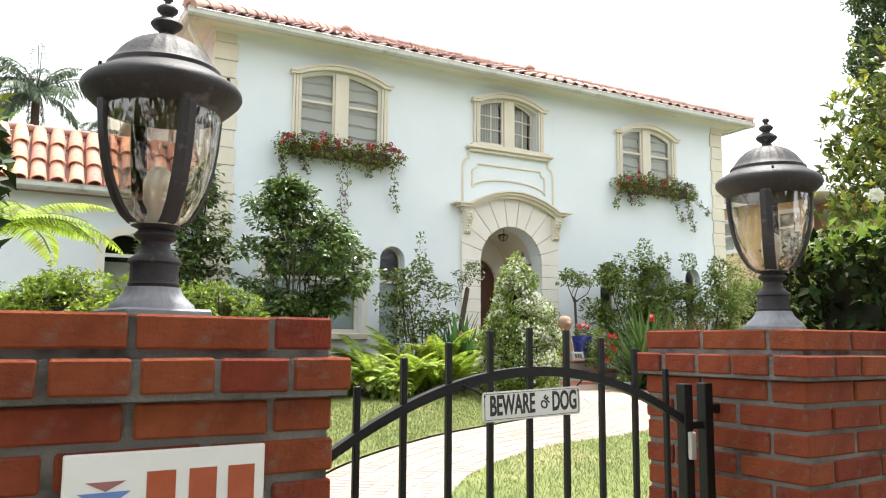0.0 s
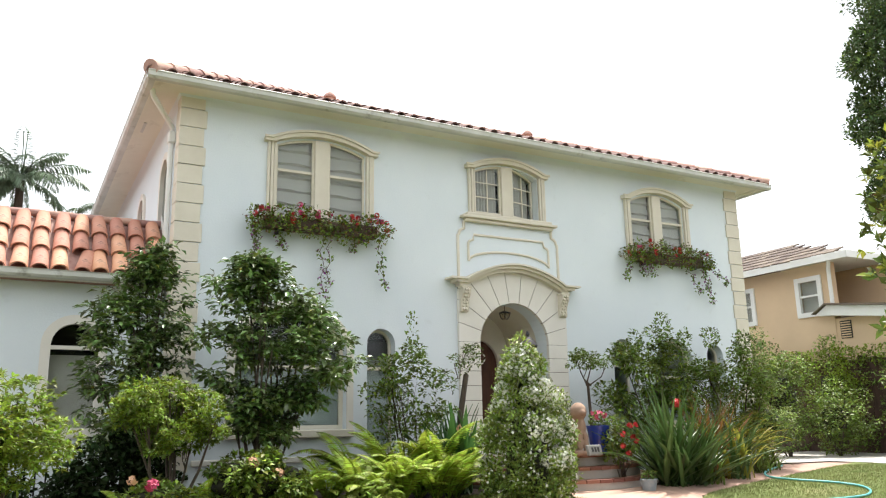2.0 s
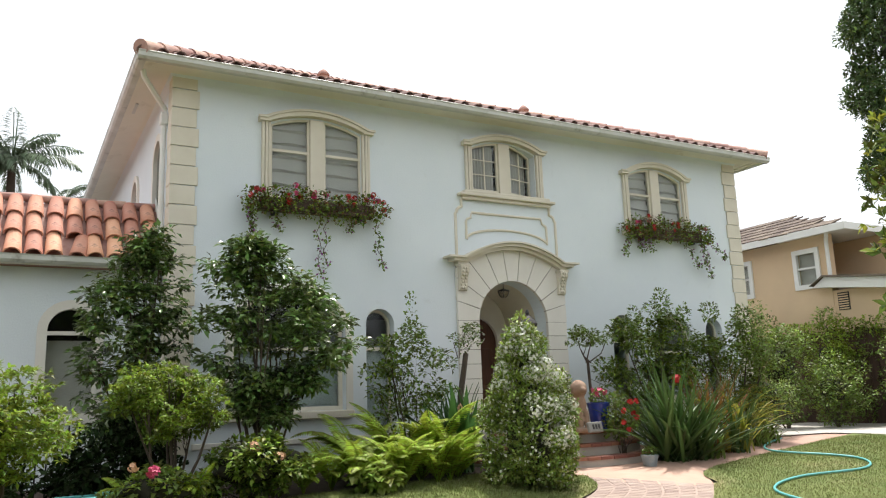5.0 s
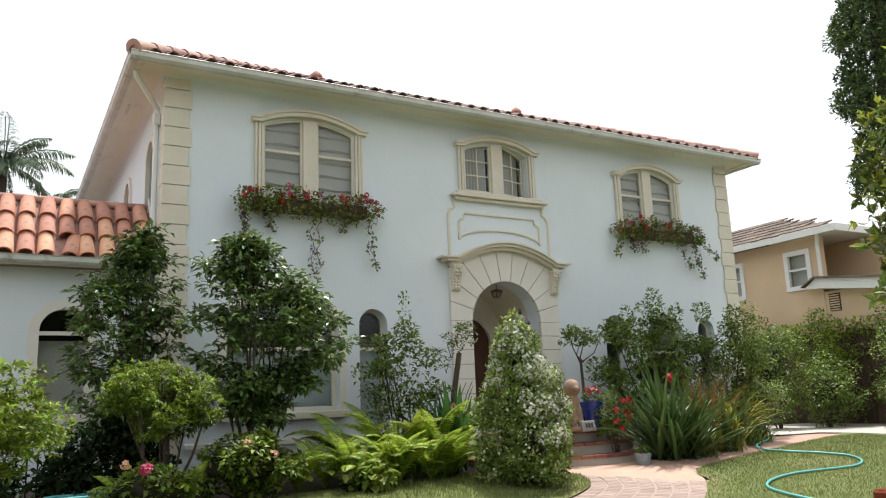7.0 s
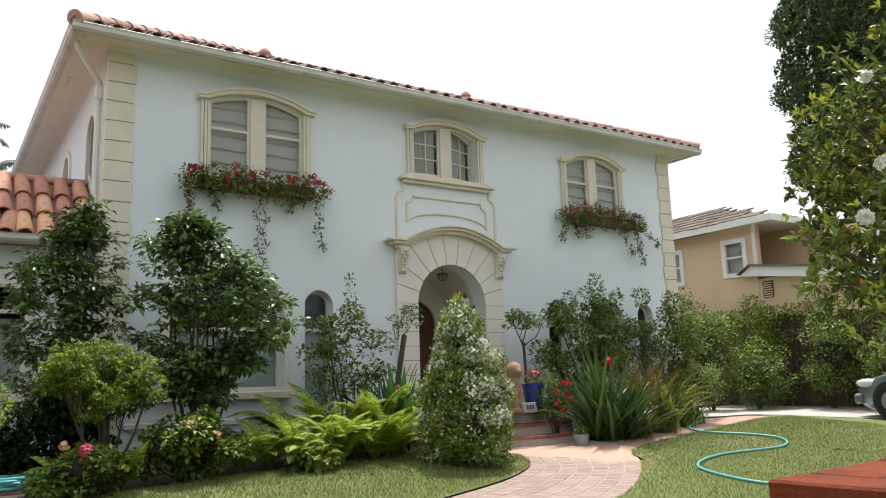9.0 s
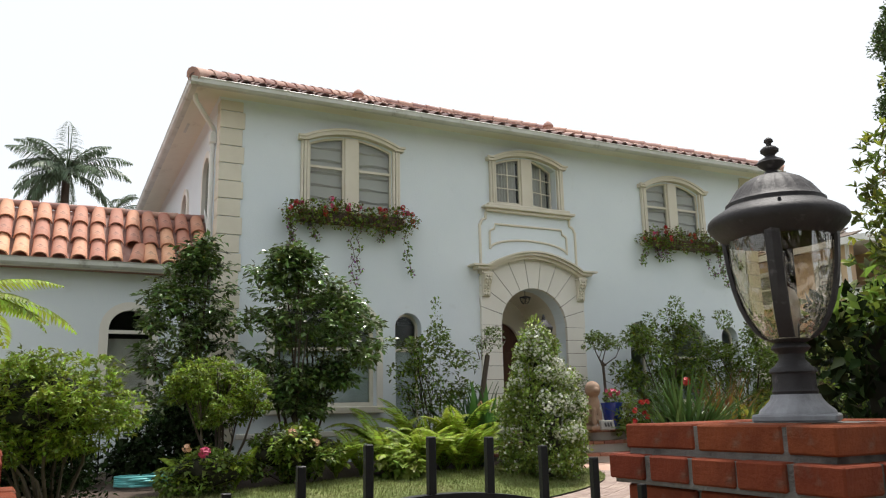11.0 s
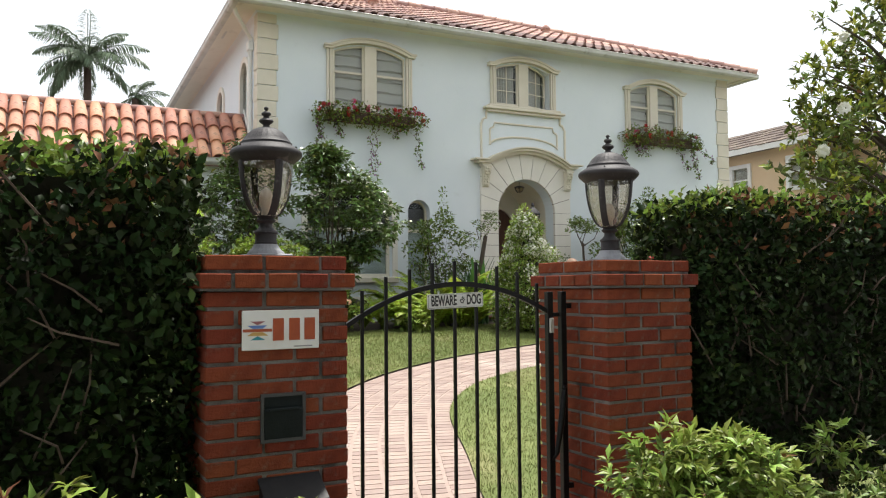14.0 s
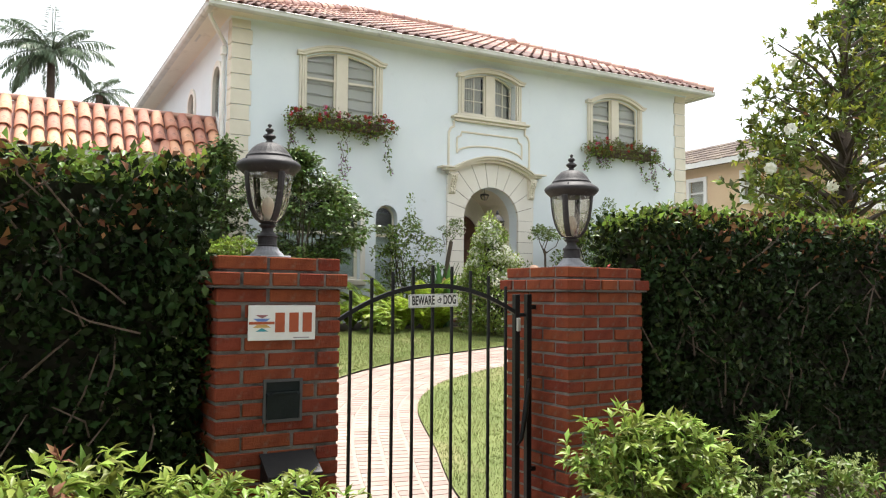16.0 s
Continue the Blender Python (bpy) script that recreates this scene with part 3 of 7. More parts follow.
for s in (-1, 1):
    part("wire", tube(bmesh.new(), [(s * .141, -.003, .024), (s * .15, .010, .034), (s * .185, .020, .052)], .0022, 6), BLACK, sign, "black tie wire")

# ---- on the plaque pillar ----
rot = pose(*PIL_L, 0, 0, 0, PILROT)
FACE = -(2 * BL + BD + 2 * JT) / 2
plaque = thing("house_plaque", "white ceramic house plaque with rust bars and coloured stripes", "plaque")
plaque.matrix_basis = rot @ pose(0.003, FACE - .0065, 1.584)
part("tile", nbox(-.148, .148, -.004, .004, -.0735, .0735, bev=.002), ENAMEL, plaque)
RUST = material("rust_glaze", (0.38, 0.085, 0.03), 0.35, color2=(0.3, 0.06, 0.02), scale=20)
for i, x in enumerate((-.012, .050, .110)):
    part("number_bar", nbox(x - .021, x + .021, -.0052, -.0041, -.040, .043), RUST, plaque, "rust-coloured plain bar")
for nm, pts, col in (("mauve", [(-.118, .033), (-.062, .033), (-.090, .019)], (0.30, 0.12, 0.13)), ("blue", [(-.128, .018), (-.055, .018), (-.072, .006), (-.110, .006)], (0.12, 0.22, 0.5)), ("rust", [(-.146, .005), (-.036, .005), (-.036, -.006), (-.146, -.006)], (0.38, 0.085, 0.03)), ("ochre", [(-.110, -.007), (-.072, -.007), (-.050, -.020), (-.130, -.020)], (0.55, 0.36, 0.12)), ("teal", [(-.118, -.036), (-.062, -.036), (-.090, -.021)], (0.04, 0.28, 0.32))):
    part("stripe", prism(bmesh.new(), pts, -.0052, -.0041), material(nm + "_glaze", col, 0.35), plaque)
part("maker_bar", nbox(.048, .120, -.0050, -.0041, -.066, -.061), material("grey_print", (0.3, 0.3, 0.3), 0.5), plaque)

slot = thing("mail_slot", "dark green metal mail slot set in the brick", "mail slot")
slot.matrix_basis = rot @ pose(0.012, FACE - .004, 1.258)
GREENM = material("dark_green_metal", (0.007, 0.011, 0.011), 0.5, spec=.15, color2=(0.013, 0.018, 0.018), scale=14, bump=.2)
bm = bmesh.new()
sheet(bm, [(-.086, -.090), (.086, -.090), (.086, .090), (-.086, .090)], [[(-.074, -.078), (.074, -.078), (.074, .078), (-.074, .078)]], -.006, .006)
part("frame", bm, material("grey_steel_frame", (0.05, 0.052, 0.052), 0.5), slot, "dull dark steel frame")
part("backing", nbox(-.074, .074, .001, .005, -.078, .078), GREENM, slot)
bm = bmesh.new()
prism(bm, [(-.012, .03), (-.016, .026), (-.004, -.078), (.0005, -.078), (.0005, .036)], -.072, .072, "x")
part("flap", bm, GREENM, slot)
part("handle", nbox(-.060, .060, -.020, -.0145, .026, .036, bev=.002), GREENM, slot)
mbox = thing("letter_box", "black metal letter box fixed low on the pillar", "letter box")
mbox.matrix_basis = rot @ pose(0.035, FACE - .001, 0.93)
part("body", prism(bmesh.new(), [(0, -.14), (-.085, -.14), (-.10, .035), (0, .10)], -.112, .112, "x"), BLACK, mbox)
part("lid", prism(bmesh.new(), [(0, .1), (-.112, .030), (-.112, .038), (0, .112)], -.118, .118, "x"), BLACK, mbox)
part("lock", lathe(bmesh.new(), [(.012, 0), (.012, .004), (.006, .006)], seg=12), PEWTER, mbox).matrix_basis = pose(0, -.097, -.01, 90, 0, 0)


# ---- roof tiles ----
def tile_mesh(name, l=0.42, r0=0.088, r1=0.072, t=0.014, seg=8):
    bm = bmesh.new()
    rows = []
    for y, r in ((0, r0), (l, r1)):
        for rr in (r, r - t):
            rows.append([bm.verts.new((rr * math.cos(math.pi * i / seg), y, rr * math.sin(math.pi * i / seg))) for i in range(seg + 1)])
    o0, i0, o1, i1 = rows
    for i in range(seg):
        bm.faces.new((o0[i], o0[i + 1], o1[i + 1], o1[i]))
        bm.faces.new((i0[i + 1], i0[i], i1[i], i1[i + 1]))
        bm.faces.new((o0[i + 1], o0[i], i0[i], i0[i + 1]))
    me = bpy.data.meshes.new(name)
    bm.to_mesh(me)
    bm.free()
    return me


COVER = tile_mesh("tile")
COVER.materials.append(TILE)
COVER.polygons.foreach_set("use_smooth", [True] * len(COVER.polygons))
COVER.set_sharp_from_angle(angle=radians(50))
EAVE = COVER.copy()
EAVE.materials.clear()
EAVE.materials.append(ROOFT)
cv = np.empty(len(COVER.vertices) * 3)
COVER.vertices.foreach_get("co", cv)
cv = cv.reshape(-1, 3)
cf = [list(p.vertices) for p in COVER.polygons]


def joined_tiles(name, places, mat, parent):
    vs, fs, base = [], [], 0
    for m in places:
        a = np.array(m)
        vs.append(cv @ a[:3, :3].T + a[:3, 3])
        fs += [[i + base for i in f] for f in cf]
        base += len(cv)
    ob = part(name, (np.concatenate(vs).tolist(), [], fs), mat, parent)
    ob["kind"] = "stuff"
    return smooth(ob, 50)


def slope(y, z, deg):
    return pose(0, y, z, deg, 0, 0)


rnd = random.Random(5)
SP, CO = 0.248, 0.36
deg = math.degrees(math.atan(PITCH))
rest = []
for c in range(14):
    up = c * CO
    dx = up * math.cos(radians(deg))
    n0, n1 = math.ceil(dx / SP), math.floor((EX1 - EX0 - dx) / SP)
    for i in range(n0, n1 + 1):
        m = slope(EY0 - 0.03, EZ - 0.045, deg) @ pose(EX0 + i * SP + rnd.uniform(-.008, .008), up + rnd.uniform(-.012, .012), 0.01 + 0.0, -1.6, 0, rnd.uniform(-1.6, 1.6))
        # lowest three rows use the tile colour with eave shadow painted in
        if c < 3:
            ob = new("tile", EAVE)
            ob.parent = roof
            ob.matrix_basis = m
        else:
            rest.append(m)
joined_tiles("tile_field", rest, TILES, roof)
for a, b in (((EX0, EY0, EZ + .03), (EX0 + half, EY0 + half, EZ + rise + .03)), ((EX1, EY0, EZ + .03), (EX1 - half, EY0 + half, EZ + rise + .03)), ((EX0 + half, EY0 + half, EZ + rise + .03), (EX1 - half, EY0 + half, EZ + rise + .03))):
    a, b = Vector(a), Vector(b)
    n = int((b - a).length / 0.36)
    bm = bmesh.new()
    for i in range(n):
        p, q = a + (b - a) * (i / n), a + (b - a) * ((i + 1.15) / n)
        tube(bm, [p - (b - a).normalized() * (.05 if i == 0 else 0), q], [.115, .092], 12)
    smooth(part("ridge_tiles", bm, TILES, roof, "overlapping red clay ridge tiles"), 50)
for x, y in ((5.92, 14.15), (10.45, 14.15)):
    bm = lathe(bmesh.new(), [(.10, 0), (.095, .16), (.12, .17), (.12, .2), (.07, .26), (.02, .3)], seg=14)
    ob = smooth(part("roof_vent", bm, TILES, roof, "small clay roof vent"))
    ob.matrix_basis = pose(x, y, EZ + (y - EY0) * PITCH - .06)

# ---- quoins ----
for xc, s in ((XL, 1), (XR, -1)):
    z = 6.735
    for i in range(19):
        h = 0.281 - .012
        w = (0.318 if i % 2 == 0 else 0.352)
        w2 = 0.23 if i % 2 == 0 else 0.27
        zz = z - h if i else z - 0.215
        bm = bmesh.new()
        pts = [(xc - s * .028, YF - .028), (xc + s * w, YF - .028), (xc + s * w, YF - .0005), (xc - s * .0005, YF - .0005), (xc - s * .0005, YF + w2), (xc - s * .028, YF + w2)]
        prism(bm, pts, zz, z, "z")
        bmesh.ops.bevel(bm, geom=bm.edges[:], offset=.005, segments=1, affect="EDGES")
        part("quoin", bm, CREAM, house)
        z = zz - .012

# plinth band
part("plinth_band", nbox(XL + .36, 7.3, YF - .035, YF - .001, 1.52, 1.60, bev=.01), PALE, house)
part("plinth_band", nbox(9.55, XR - .36, YF - .035, YF - .001, 1.52, 1.60, bev=.01), PALE, house)

# ---- windows ----
def band(pts_out, pts_in, y0, y1):
    bm = bmesh.new()
    return prism(bm, pts_out + pts_in[::-1], y0, y1)


def blind(parent, x0, x1, z0, z1, y, folds):
    bm = bmesh.new()
    n = folds * 8
    rows = []
    for i in range(n + 1):
        z = z1 + (z0 - z1) * i / n
        ph = (i % 8) / 8
        d = 0.055 * ph ** 1.3
        rows.append([bm.verts.new((x0 + (x1 - x0) * k / 6, y - d + .004 * math.sin(k * 1.7 + i * .4), z - .012 * math.sin(k * 1.1 + (i // 8)) * ph)) for k in range(7)])
    for a, b in zip(rows, rows[1:]):
        for k in range(6):
            bm.faces.new((a[k], a[k + 1], b[k + 1], b[k]))
    return smooth(part("blind", bm, BLIND, parent, "soft pleated white blind"), 35)


def pane(parent, x0, x1, z0, z1, y, top=None):
    bm = bmesh.new()
    pts = [(x0, z0), (x1, z0)] + (top if top else [(x1, z1), (x0, z1)])
    prism(bm, pts, y, y + .006)
    ob = part("pane", bm, PANE, parent)
    ob.visible_shadow = False
    return ob


def clip_top(x0, x1, curve):
    """The piece of a head curve (right to left) between x0 and x1."""
    xs = [p[0] for p in curve][::-1]
    zs = [p[1] for p in curve][::-1]
    return [(x, float(np.interp(x, xs, zs))) for x in np.linspace(x1, x0, 7)]


def upper_window(key, label, folds=6, casement=False):
    x0, x1, z0, zs, zt = OPEN[key]
    mid = (x0 + x1) / 2
    w = thing("window", label, "window", "upper windows")
    attach(w, house)
    # hood moulding with ears
    lo = segment(x0 - .02, x1 + .02, zs + .03, zt + .025)
    up = segment(x0 - .10, x1 + .10, zs + .085, zt + .12)
    ear = 0.19
    bm = prism(bmesh.new(), [(x0 - ear, zs + .015)] + [(x0 - ear, zs + .085)] + up[::-1] + [(x1 + ear, zs + .085), (x1 + ear, zs + .015), (x1 + .02, zs + .015)] + lo + [(x0 - .02, zs + .015)], YF - .11, YF - .0005)
    part("hood", bm, CREAM, w, "cream curved hood moulding")
    bm = prism(bmesh.new(), [(x0 - ear - .02, zs + .055)] + [(x0 - ear - .02, zs + .088)] + segment(x0 - .11, x1 + .11, zs + .090, zt + .124)[::-1] + [(x1 + ear + .02, zs + .088), (x1 + ear + .02, zs + .055)] + segment(x0 - .08, x1 + .08, zs + .058, zt + .088), YF - .135, YF - .1102)
    part("hood_lip", bm, CREAM, w)
    for s, xa in ((-1, x0), (1, x1)):
        bm = bmesh.new()
        for k in range(3):
            a, b = xa + s * (.008 + .046 * k), xa + s * (.046 + .046 * k)
            box(bm, min(a, b), max(a, b), YF - .06 - .012 * (k % 2), YF - .0005, z0 - .02, zs + .015, bev=.006)
        part("jamb", bm, CREAM, w, "cream fluted jamb")
    part("mullion", nbox(mid - .115, mid + .115, YF - .03, YF + .12, z0, zt - .01, bev=.008), CREAM, w)
    part("window_sill", nbox(x0 - .22, x1 + .22, YF - .12, YF + .1, z0 - .09, z0, bev=.012), CREAM, w)
    curve = segment(x0, x1, zs, zt)
    for a, b, turn in ((x0, mid - .115, 0), (mid + .115, x1, -24 if casement else 0)):
        fr = 0.032
        top = clip_top(a, b, curve)
        tin = clip_top(a + fr, b - fr, [(x, z - fr) for x, z in curve])
        bm = bmesh.new()
        outer = [(a, z0), (b, z0)] + top
        inner = [(a + fr, z0 + .07), (b - fr, z0 + .07)] + tin
        sheet(bm, outer, [inner], YF + .012, YF + .06)
        fr_ob = part("sash", bm, CREAM, w, "cream painted sash")
        obs = [fr_ob]
        obs.append(pane(w, a + fr, b - fr, z0 + .07, 0, YF + .038, tin))
        bm = bmesh.new()
        if casement:
            zc = tin[3][1]
            box(bm, (a + b) / 2 - .009, (a + b) / 2 + .009, YF + .018, YF + .0375, z0 + .07, zc - .02)
            for k in (1, 2):
                zz = z0 + .07 + (zc - z0 - .07) * k / 3
                box(bm, a + fr, b - fr, YF + .020, YF + .0365, zz - .008, zz + .008)
        else:
            box(bm, a + fr - .005, b - fr + .005, YF + .005, YF + .0375, 5.775, 5.815)
        obs.append(part("glazing_bar", bm, CREAM, w))
        if turn:
            piv = pose(a, YF + .03, 0)
            for ob in obs:
                ob.matrix_basis = piv @ pose(0, 0, 0, 0, 0, 14) @ piv.inverted()
        if casement:
            bm = bmesh.new()
            n = 40
            rows = [[bm.verts.new((a + .02 + (b - a - .06) * i / n, YF + .10 + .022 * math.sin(i * 1.3), z)) for z in (z0, zt)] for i in range(n + 1)]
            for r, q in zip(rows, rows[1:]):
                bm.faces.new((r[0], q[0], q[1], r[1]))
            cur = smooth(part("curtain", bm, BLIND, w, "gathered pale curtain"), 80)
            if turn:
                cur.matrix_basis = piv @ pose(0, 0, 0, 0, 0, 14) @ piv.inverted()
        else:
            blind(w, a + .01, b - .01, z0 + .05, zt, YF + .125, folds)
    bm = nbox(x0 - .2, x1 + .2, YF + .6, YF + .62, z0 - .3, zt + .3)
    part("dark_room", bm, DARK, w)
    return w


upper_window("w1", "arched double sash window with cream trim and white blinds")
upper_window("w2", "arched double casement window, one leaf ajar, cream trim", casement=True)
upper_window("w3", "arched double sash window with cream trim and closed blinds")


def lower_window(key, label, transom, shade_top, frame=.05, deep=.14, bars=0):
    x0, x1, z0, zs, zt = OPEN[key]
    w = thing("window", label, "window", "ground floor windows")
    attach(w, house)
    bm = bmesh.new()
    inner = arched(x0 + frame, x1 - frame, z0 + frame, zs, zt - frame)
    sheet(bm, arched(x0 + .001, x1 - .001, z0 + .001, zs, zt - .001), [inner], YF + deep, YF + deep + .06)
    part("window_frame", bm, CREAM, w, "cream painted arched frame")
    part("transom", nbox(x0 + frame, x1 - frame, YF + deep + .002, YF + deep + .05, transom - .025, transom + .025), CREAM, w)
    p = part("pane", prism(bmesh.new(), inner, YF + deep + .03, YF + deep + .036), PANE, w)
    p.visible_shadow = False
    part("shade", nbox(x0 + .02, x1 - .02, YF + deep + .09, YF + deep + .10, z0, shade_top), material("pale_shade", (0.60, 0.66, 0.66), 0.8, color2=(0.42, 0.48, 0.48), scale=1.2), w, "pale drawn shade behind the glass")
    if z0 > 1.6:
        part("window_sill", nbox(x0 - .12, x1 + .10, YF - .10, YF + deep, z0 - .115, z0 - .001, bev=.015), CREAM, w)
    if key == "aw":
        up = arched(x0 - .10, x1 + .10, z0, zs, zt + .10, 24)
        lo = arched(x0, x1, z0, zs, zt, 24)
        part("surround", prism(bmesh.new(), up[1:] + [up[0], lo[0]] + lo[:0:-1], YF - .03, YF - .0005), PALE, w, "pale flat arched surround")
    for k in range(bars):
        zz = transom + (zt - transom) * (k + 1) / (bars + 1)
        part("grille_bar", nbox(x0 + frame, x1 - frame, YF + deep + .005, YF + deep + .02, zz - .008, zz + .008), BLACK, w)
    return w


lower_window("aw", "large arched window with pale shade behind camellia", 2.86, 2.86, .06)
lower_window("nw", "narrow arched window niche with pale shade", 2.86, 2.86, .04, .16)
lower_window("sw", "narrow arched window with dark grille", 3.0, 2.2, .04, .16, 4)
lower_window("sw2", "arched window behind the shrubs", 2.8, 2.6)
lower_window("sw3", "narrow arched window behind the shrubs", 3.0, 2.2, .04, .16)
for y0, y1 in ((12.75, 13.45), (15.2, 15.9)):
    w = thing("window", "tall arched side window", "window", "side windows")
    attach(w, house)
    bm = bmesh.new()
    z0 = 4.5 if y0 < 14 else 4.9
    sheet(bm, arched(y0 - .07, y1 + .07, z0 + .001, 5.75, 6.17), [arched(y0 + .04, y1 - .04, z0 + .04, 5.75, 6.06)], XL - .04, XL + .06, "x")
    part("window_frame", bm, PALE, w)
    part("pane", prism(bmesh.new(), arched(y0 + .04, y1 - .04, z0 + .04, 5.75, 6.06), XL + .02, XL + .026, "x"), PANE, w)
    part("dark_room", nbox(XL + .4, XL + .42, y0 - .3, y1 + .3, z0 - .2, 6.3), DARK, w)

# downpipe at the corner
pipe = thing("downpipe", "white painted downpipe on the side wall", "downpipe")
bm = tube(bmesh.new(), [(EX0 + .06, 11.9, 6.70), (EX0 + .09, 11.95, 6.60), (XL - .05, 12.42, 6.34), (XL - .055, 12.45, 6.19), (XL - .055, 12.45, 4.2)], .04, 10)
smooth(part("pipe", bm, WHITE, pipe))
part("hopper", nbox(XL - .11, XL - .001, 12.37, 12.53, 6.10, 6.28, bev=.02), WHITE, pipe)

# ---- portal ----
portal = thing("door_surround", "cream stone portal with radiating blocks and curved hood", "portal")
attach(portal, house)
PX0, PX1, PZ0, PZS, PZT = PORCH
CXP, RX, RZ = (PX0 + PX1) / 2, (PX1 - PX0) / 2, PZT - PZS
OX0, OX1 = 7.365, 9.525
EARZ, APZ = 4.20, 4.50


def hood_z(x):
    u = abs(x - CXP) / 0.98
    return EARZ + (APZ - EARZ) * max(0.0, math.cos(min(1.0, u) * math.pi / 2)) ** 0.85 if u < 1 else EARZ


def portal_edge(th):
    d = Vector((math.cos(th), math.sin(th)))
    t = 0.3
    while True:
        x, z = CXP + d.x * t, PZS + d.y * t
        if not OX0 <= x <= OX1 or z > hood_z(x):
            return x, z
        t += 0.004


NV = 11
angs = [math.pi * k / NV for k in range(NV + 1)]
for a0, a1 in zip(angs, angs[1:]):
    g = 0.010
    ins = [(CXP + RX * math.cos(a), PZS + RZ * math.sin(a)) for a in np.linspace(a0 + g, a1 - g, 5)]
    outs = [portal_edge(a) for a in np.linspace(a1 - g * .5, a0 + g * .5, 7)]
    part("voussoir", prism(bmesh.new(), ins + outs, YF - .06, YF + .02), PALE, portal)
for s in (0, 1):
    xa, xb = (OX0, PX0) if s == 0 else (PX1, OX1)
    z = PZS
    for k in range(8):
        part("block", nbox(xa, xb, YF - .06, YF + .02, z - .233 + .008, z - .001, bev=.003), PALE, portal)
        z -= .233
part("joint_backing", sheet(bmesh.new(), [(OX0 + .01, 1.3), (OX1 - .01, 1.3), (OX1 - .01, EARZ)] + [(x, hood_z(x)) for x in np.linspace(OX1 - .02, OX0 + .02, 20)] + [(OX0 + .01, EARZ)], [arched(PX0 - .002, PX1 + .002, 1.5, PZS, PZT + .002, 24)], YF - .045, YF - .001), material("dark_joint", (0.25, 0.22, 0.18), 0.95), portal)
xs = np.linspace(CXP - .98, CXP + .98, 30)
for lo, hi, dep, over, nm in ((0.0, .055, .15, .10, "hood_cove"), (.055, .105, .21, .20, "hood_mid"), (.105, .135, .25, .30, "hood_lip")):
    e0, e1 = OX0 + .08 - over, OX1 - .08 + over
    bot = [(e0, EARZ + lo)] + [(x, hood_z(x) + lo) for x in xs] + [(e1, EARZ + lo)]
    tp = [(e0, EARZ + hi)] + [(x, hood_z(x) + hi) for x in xs] + [(e1, EARZ + hi)]
    bm = prism(bmesh.new(), bot + tp[::-1], YF - dep, YF - .0005)
    part(nm, bm, CREAM, portal, "cream curved hood moulding")
for x in (7.45, 9.44):
    c = thing("console_bracket", "carved cream acanthus bracket under the hood", "bracket", "portal brackets")
    attach(c, house)
    prof = [(YF - .06, 3.78), (YF - .10, 3.79), (YF - .12, 3.84), (YF - .115, 3.90), (YF - .14, 4.0), (YF - .19, 4.08), (YF - .20, 4.15), (YF - .18, 4.198), (YF - .06, 4.198)]
    part("body", prism(bmesh.new(), prof, x - .075, x + .075, "x"), CREAM, c)
    bm = bmesh.new()
    for k in range(7):
        zc = 3.83 + k * .052
        yy = float(np.interp(zc, [p[1] for p in prof[1:8]], [p[0] for p in prof[1:8]]))
        for s in (-1, 1):
            bmesh.ops.create_icosphere(bm, subdivisions=1, radius=.026, matrix=Matrix.Translation((x + s * (.022 + .014 * (k % 2)), yy - .004, zc)) @ Matrix.Diagonal((1, .7, 1.25, 1)))
    smooth(part("leaf_carving", bm, CREAM, c), 60)
    part("cap", nbox(x - .095, x + .095, YF - .205, YF - .0605, 4.165, 4.1985, bev=.004), CREAM, c)
# cornice and relief panel over the portal
part("cornice", nbox(7.45, 9.40, YF - .13, YF - .0005, 5.385, 5.43, bev=.01), CREAM, portal)
part("cornice_bed", nbox(7.52, 9.33, YF - .08, YF - .0005, 5.33, 5.3845, bev=.01), CREAM, portal)


def moulding(pts, r=.017, nm="relief_moulding"):
    smooth(part(nm, tube(bmesh.new(), [(x, YF - .008, z) for x, z in pts], r * 1.25, 8), CREAM, portal), 60)


for s in (-1, 1):
    c = CXP - .02
    moulding([(c + s * .90, 5.33), (c + s * .90, 5.20)] + [(c + s * (.90 + .10 * math.sin(a)), 5.20 - .10 * (1 - math.cos(a)) - .0) for a in np.linspace(0, 1.57, 6)][1:] + [(c + s * 1.02, 5.09), (c + s * 1.02, 4.36)], .02)
c = CXP - .02
inner = [(c - .82, 4.66), (c - .82, 4.97), (c - .80, 5.0), (c - .73, 5.03), (c - .71, 5.12), (c + .71, 5.12), (c + .73, 5.03), (c + .80, 5.0), (c + .82, 4.97), (c + .82, 4.66)]
moulding(inner + [(c + .82 * math.cos(a), 4.66 + .20 * math.sin(a)) for a in np.linspace(0, math.pi, 16)][1:])

# porch recess with the door
bm = bmesh.new()
ring = arched(PX0, PX1, 1.2, PZS, PZT, 24)
prev = None
for y in (YF + .3, YF + 1.25):
    cur = [bm.verts.new((x, y, z)) for x, z in ring]
    if prev:
        for i in range(len(ring)):
            bm.faces.new((prev[i], prev[(i + 1) % len(ring)], cur[(i + 1) % len(ring)], cur[i]))
    prev = cur
# cream here paints in the warm light bounced off the paving
part("porch_lining", bm, CREAM, portal, "cream vaulted porch lining")
DX0, DX1 = 7.95, 8.94
part("porch_wall", sheet(bmesh.new(), ring, [arched(DX0, DX1, 1.56, 3.05, 3.52)], YF + 1.25, YF + 1.4), PALE, portal)
door = thing("front_door", "arched dark brown panelled wooden front door", "door")
part("leaf", prism(bmesh.new(), arched(DX0 + .002, DX1 - .002, 1.56, 3.05, 3.518), YF + 1.32, YF + 1.38), WOOD, door)
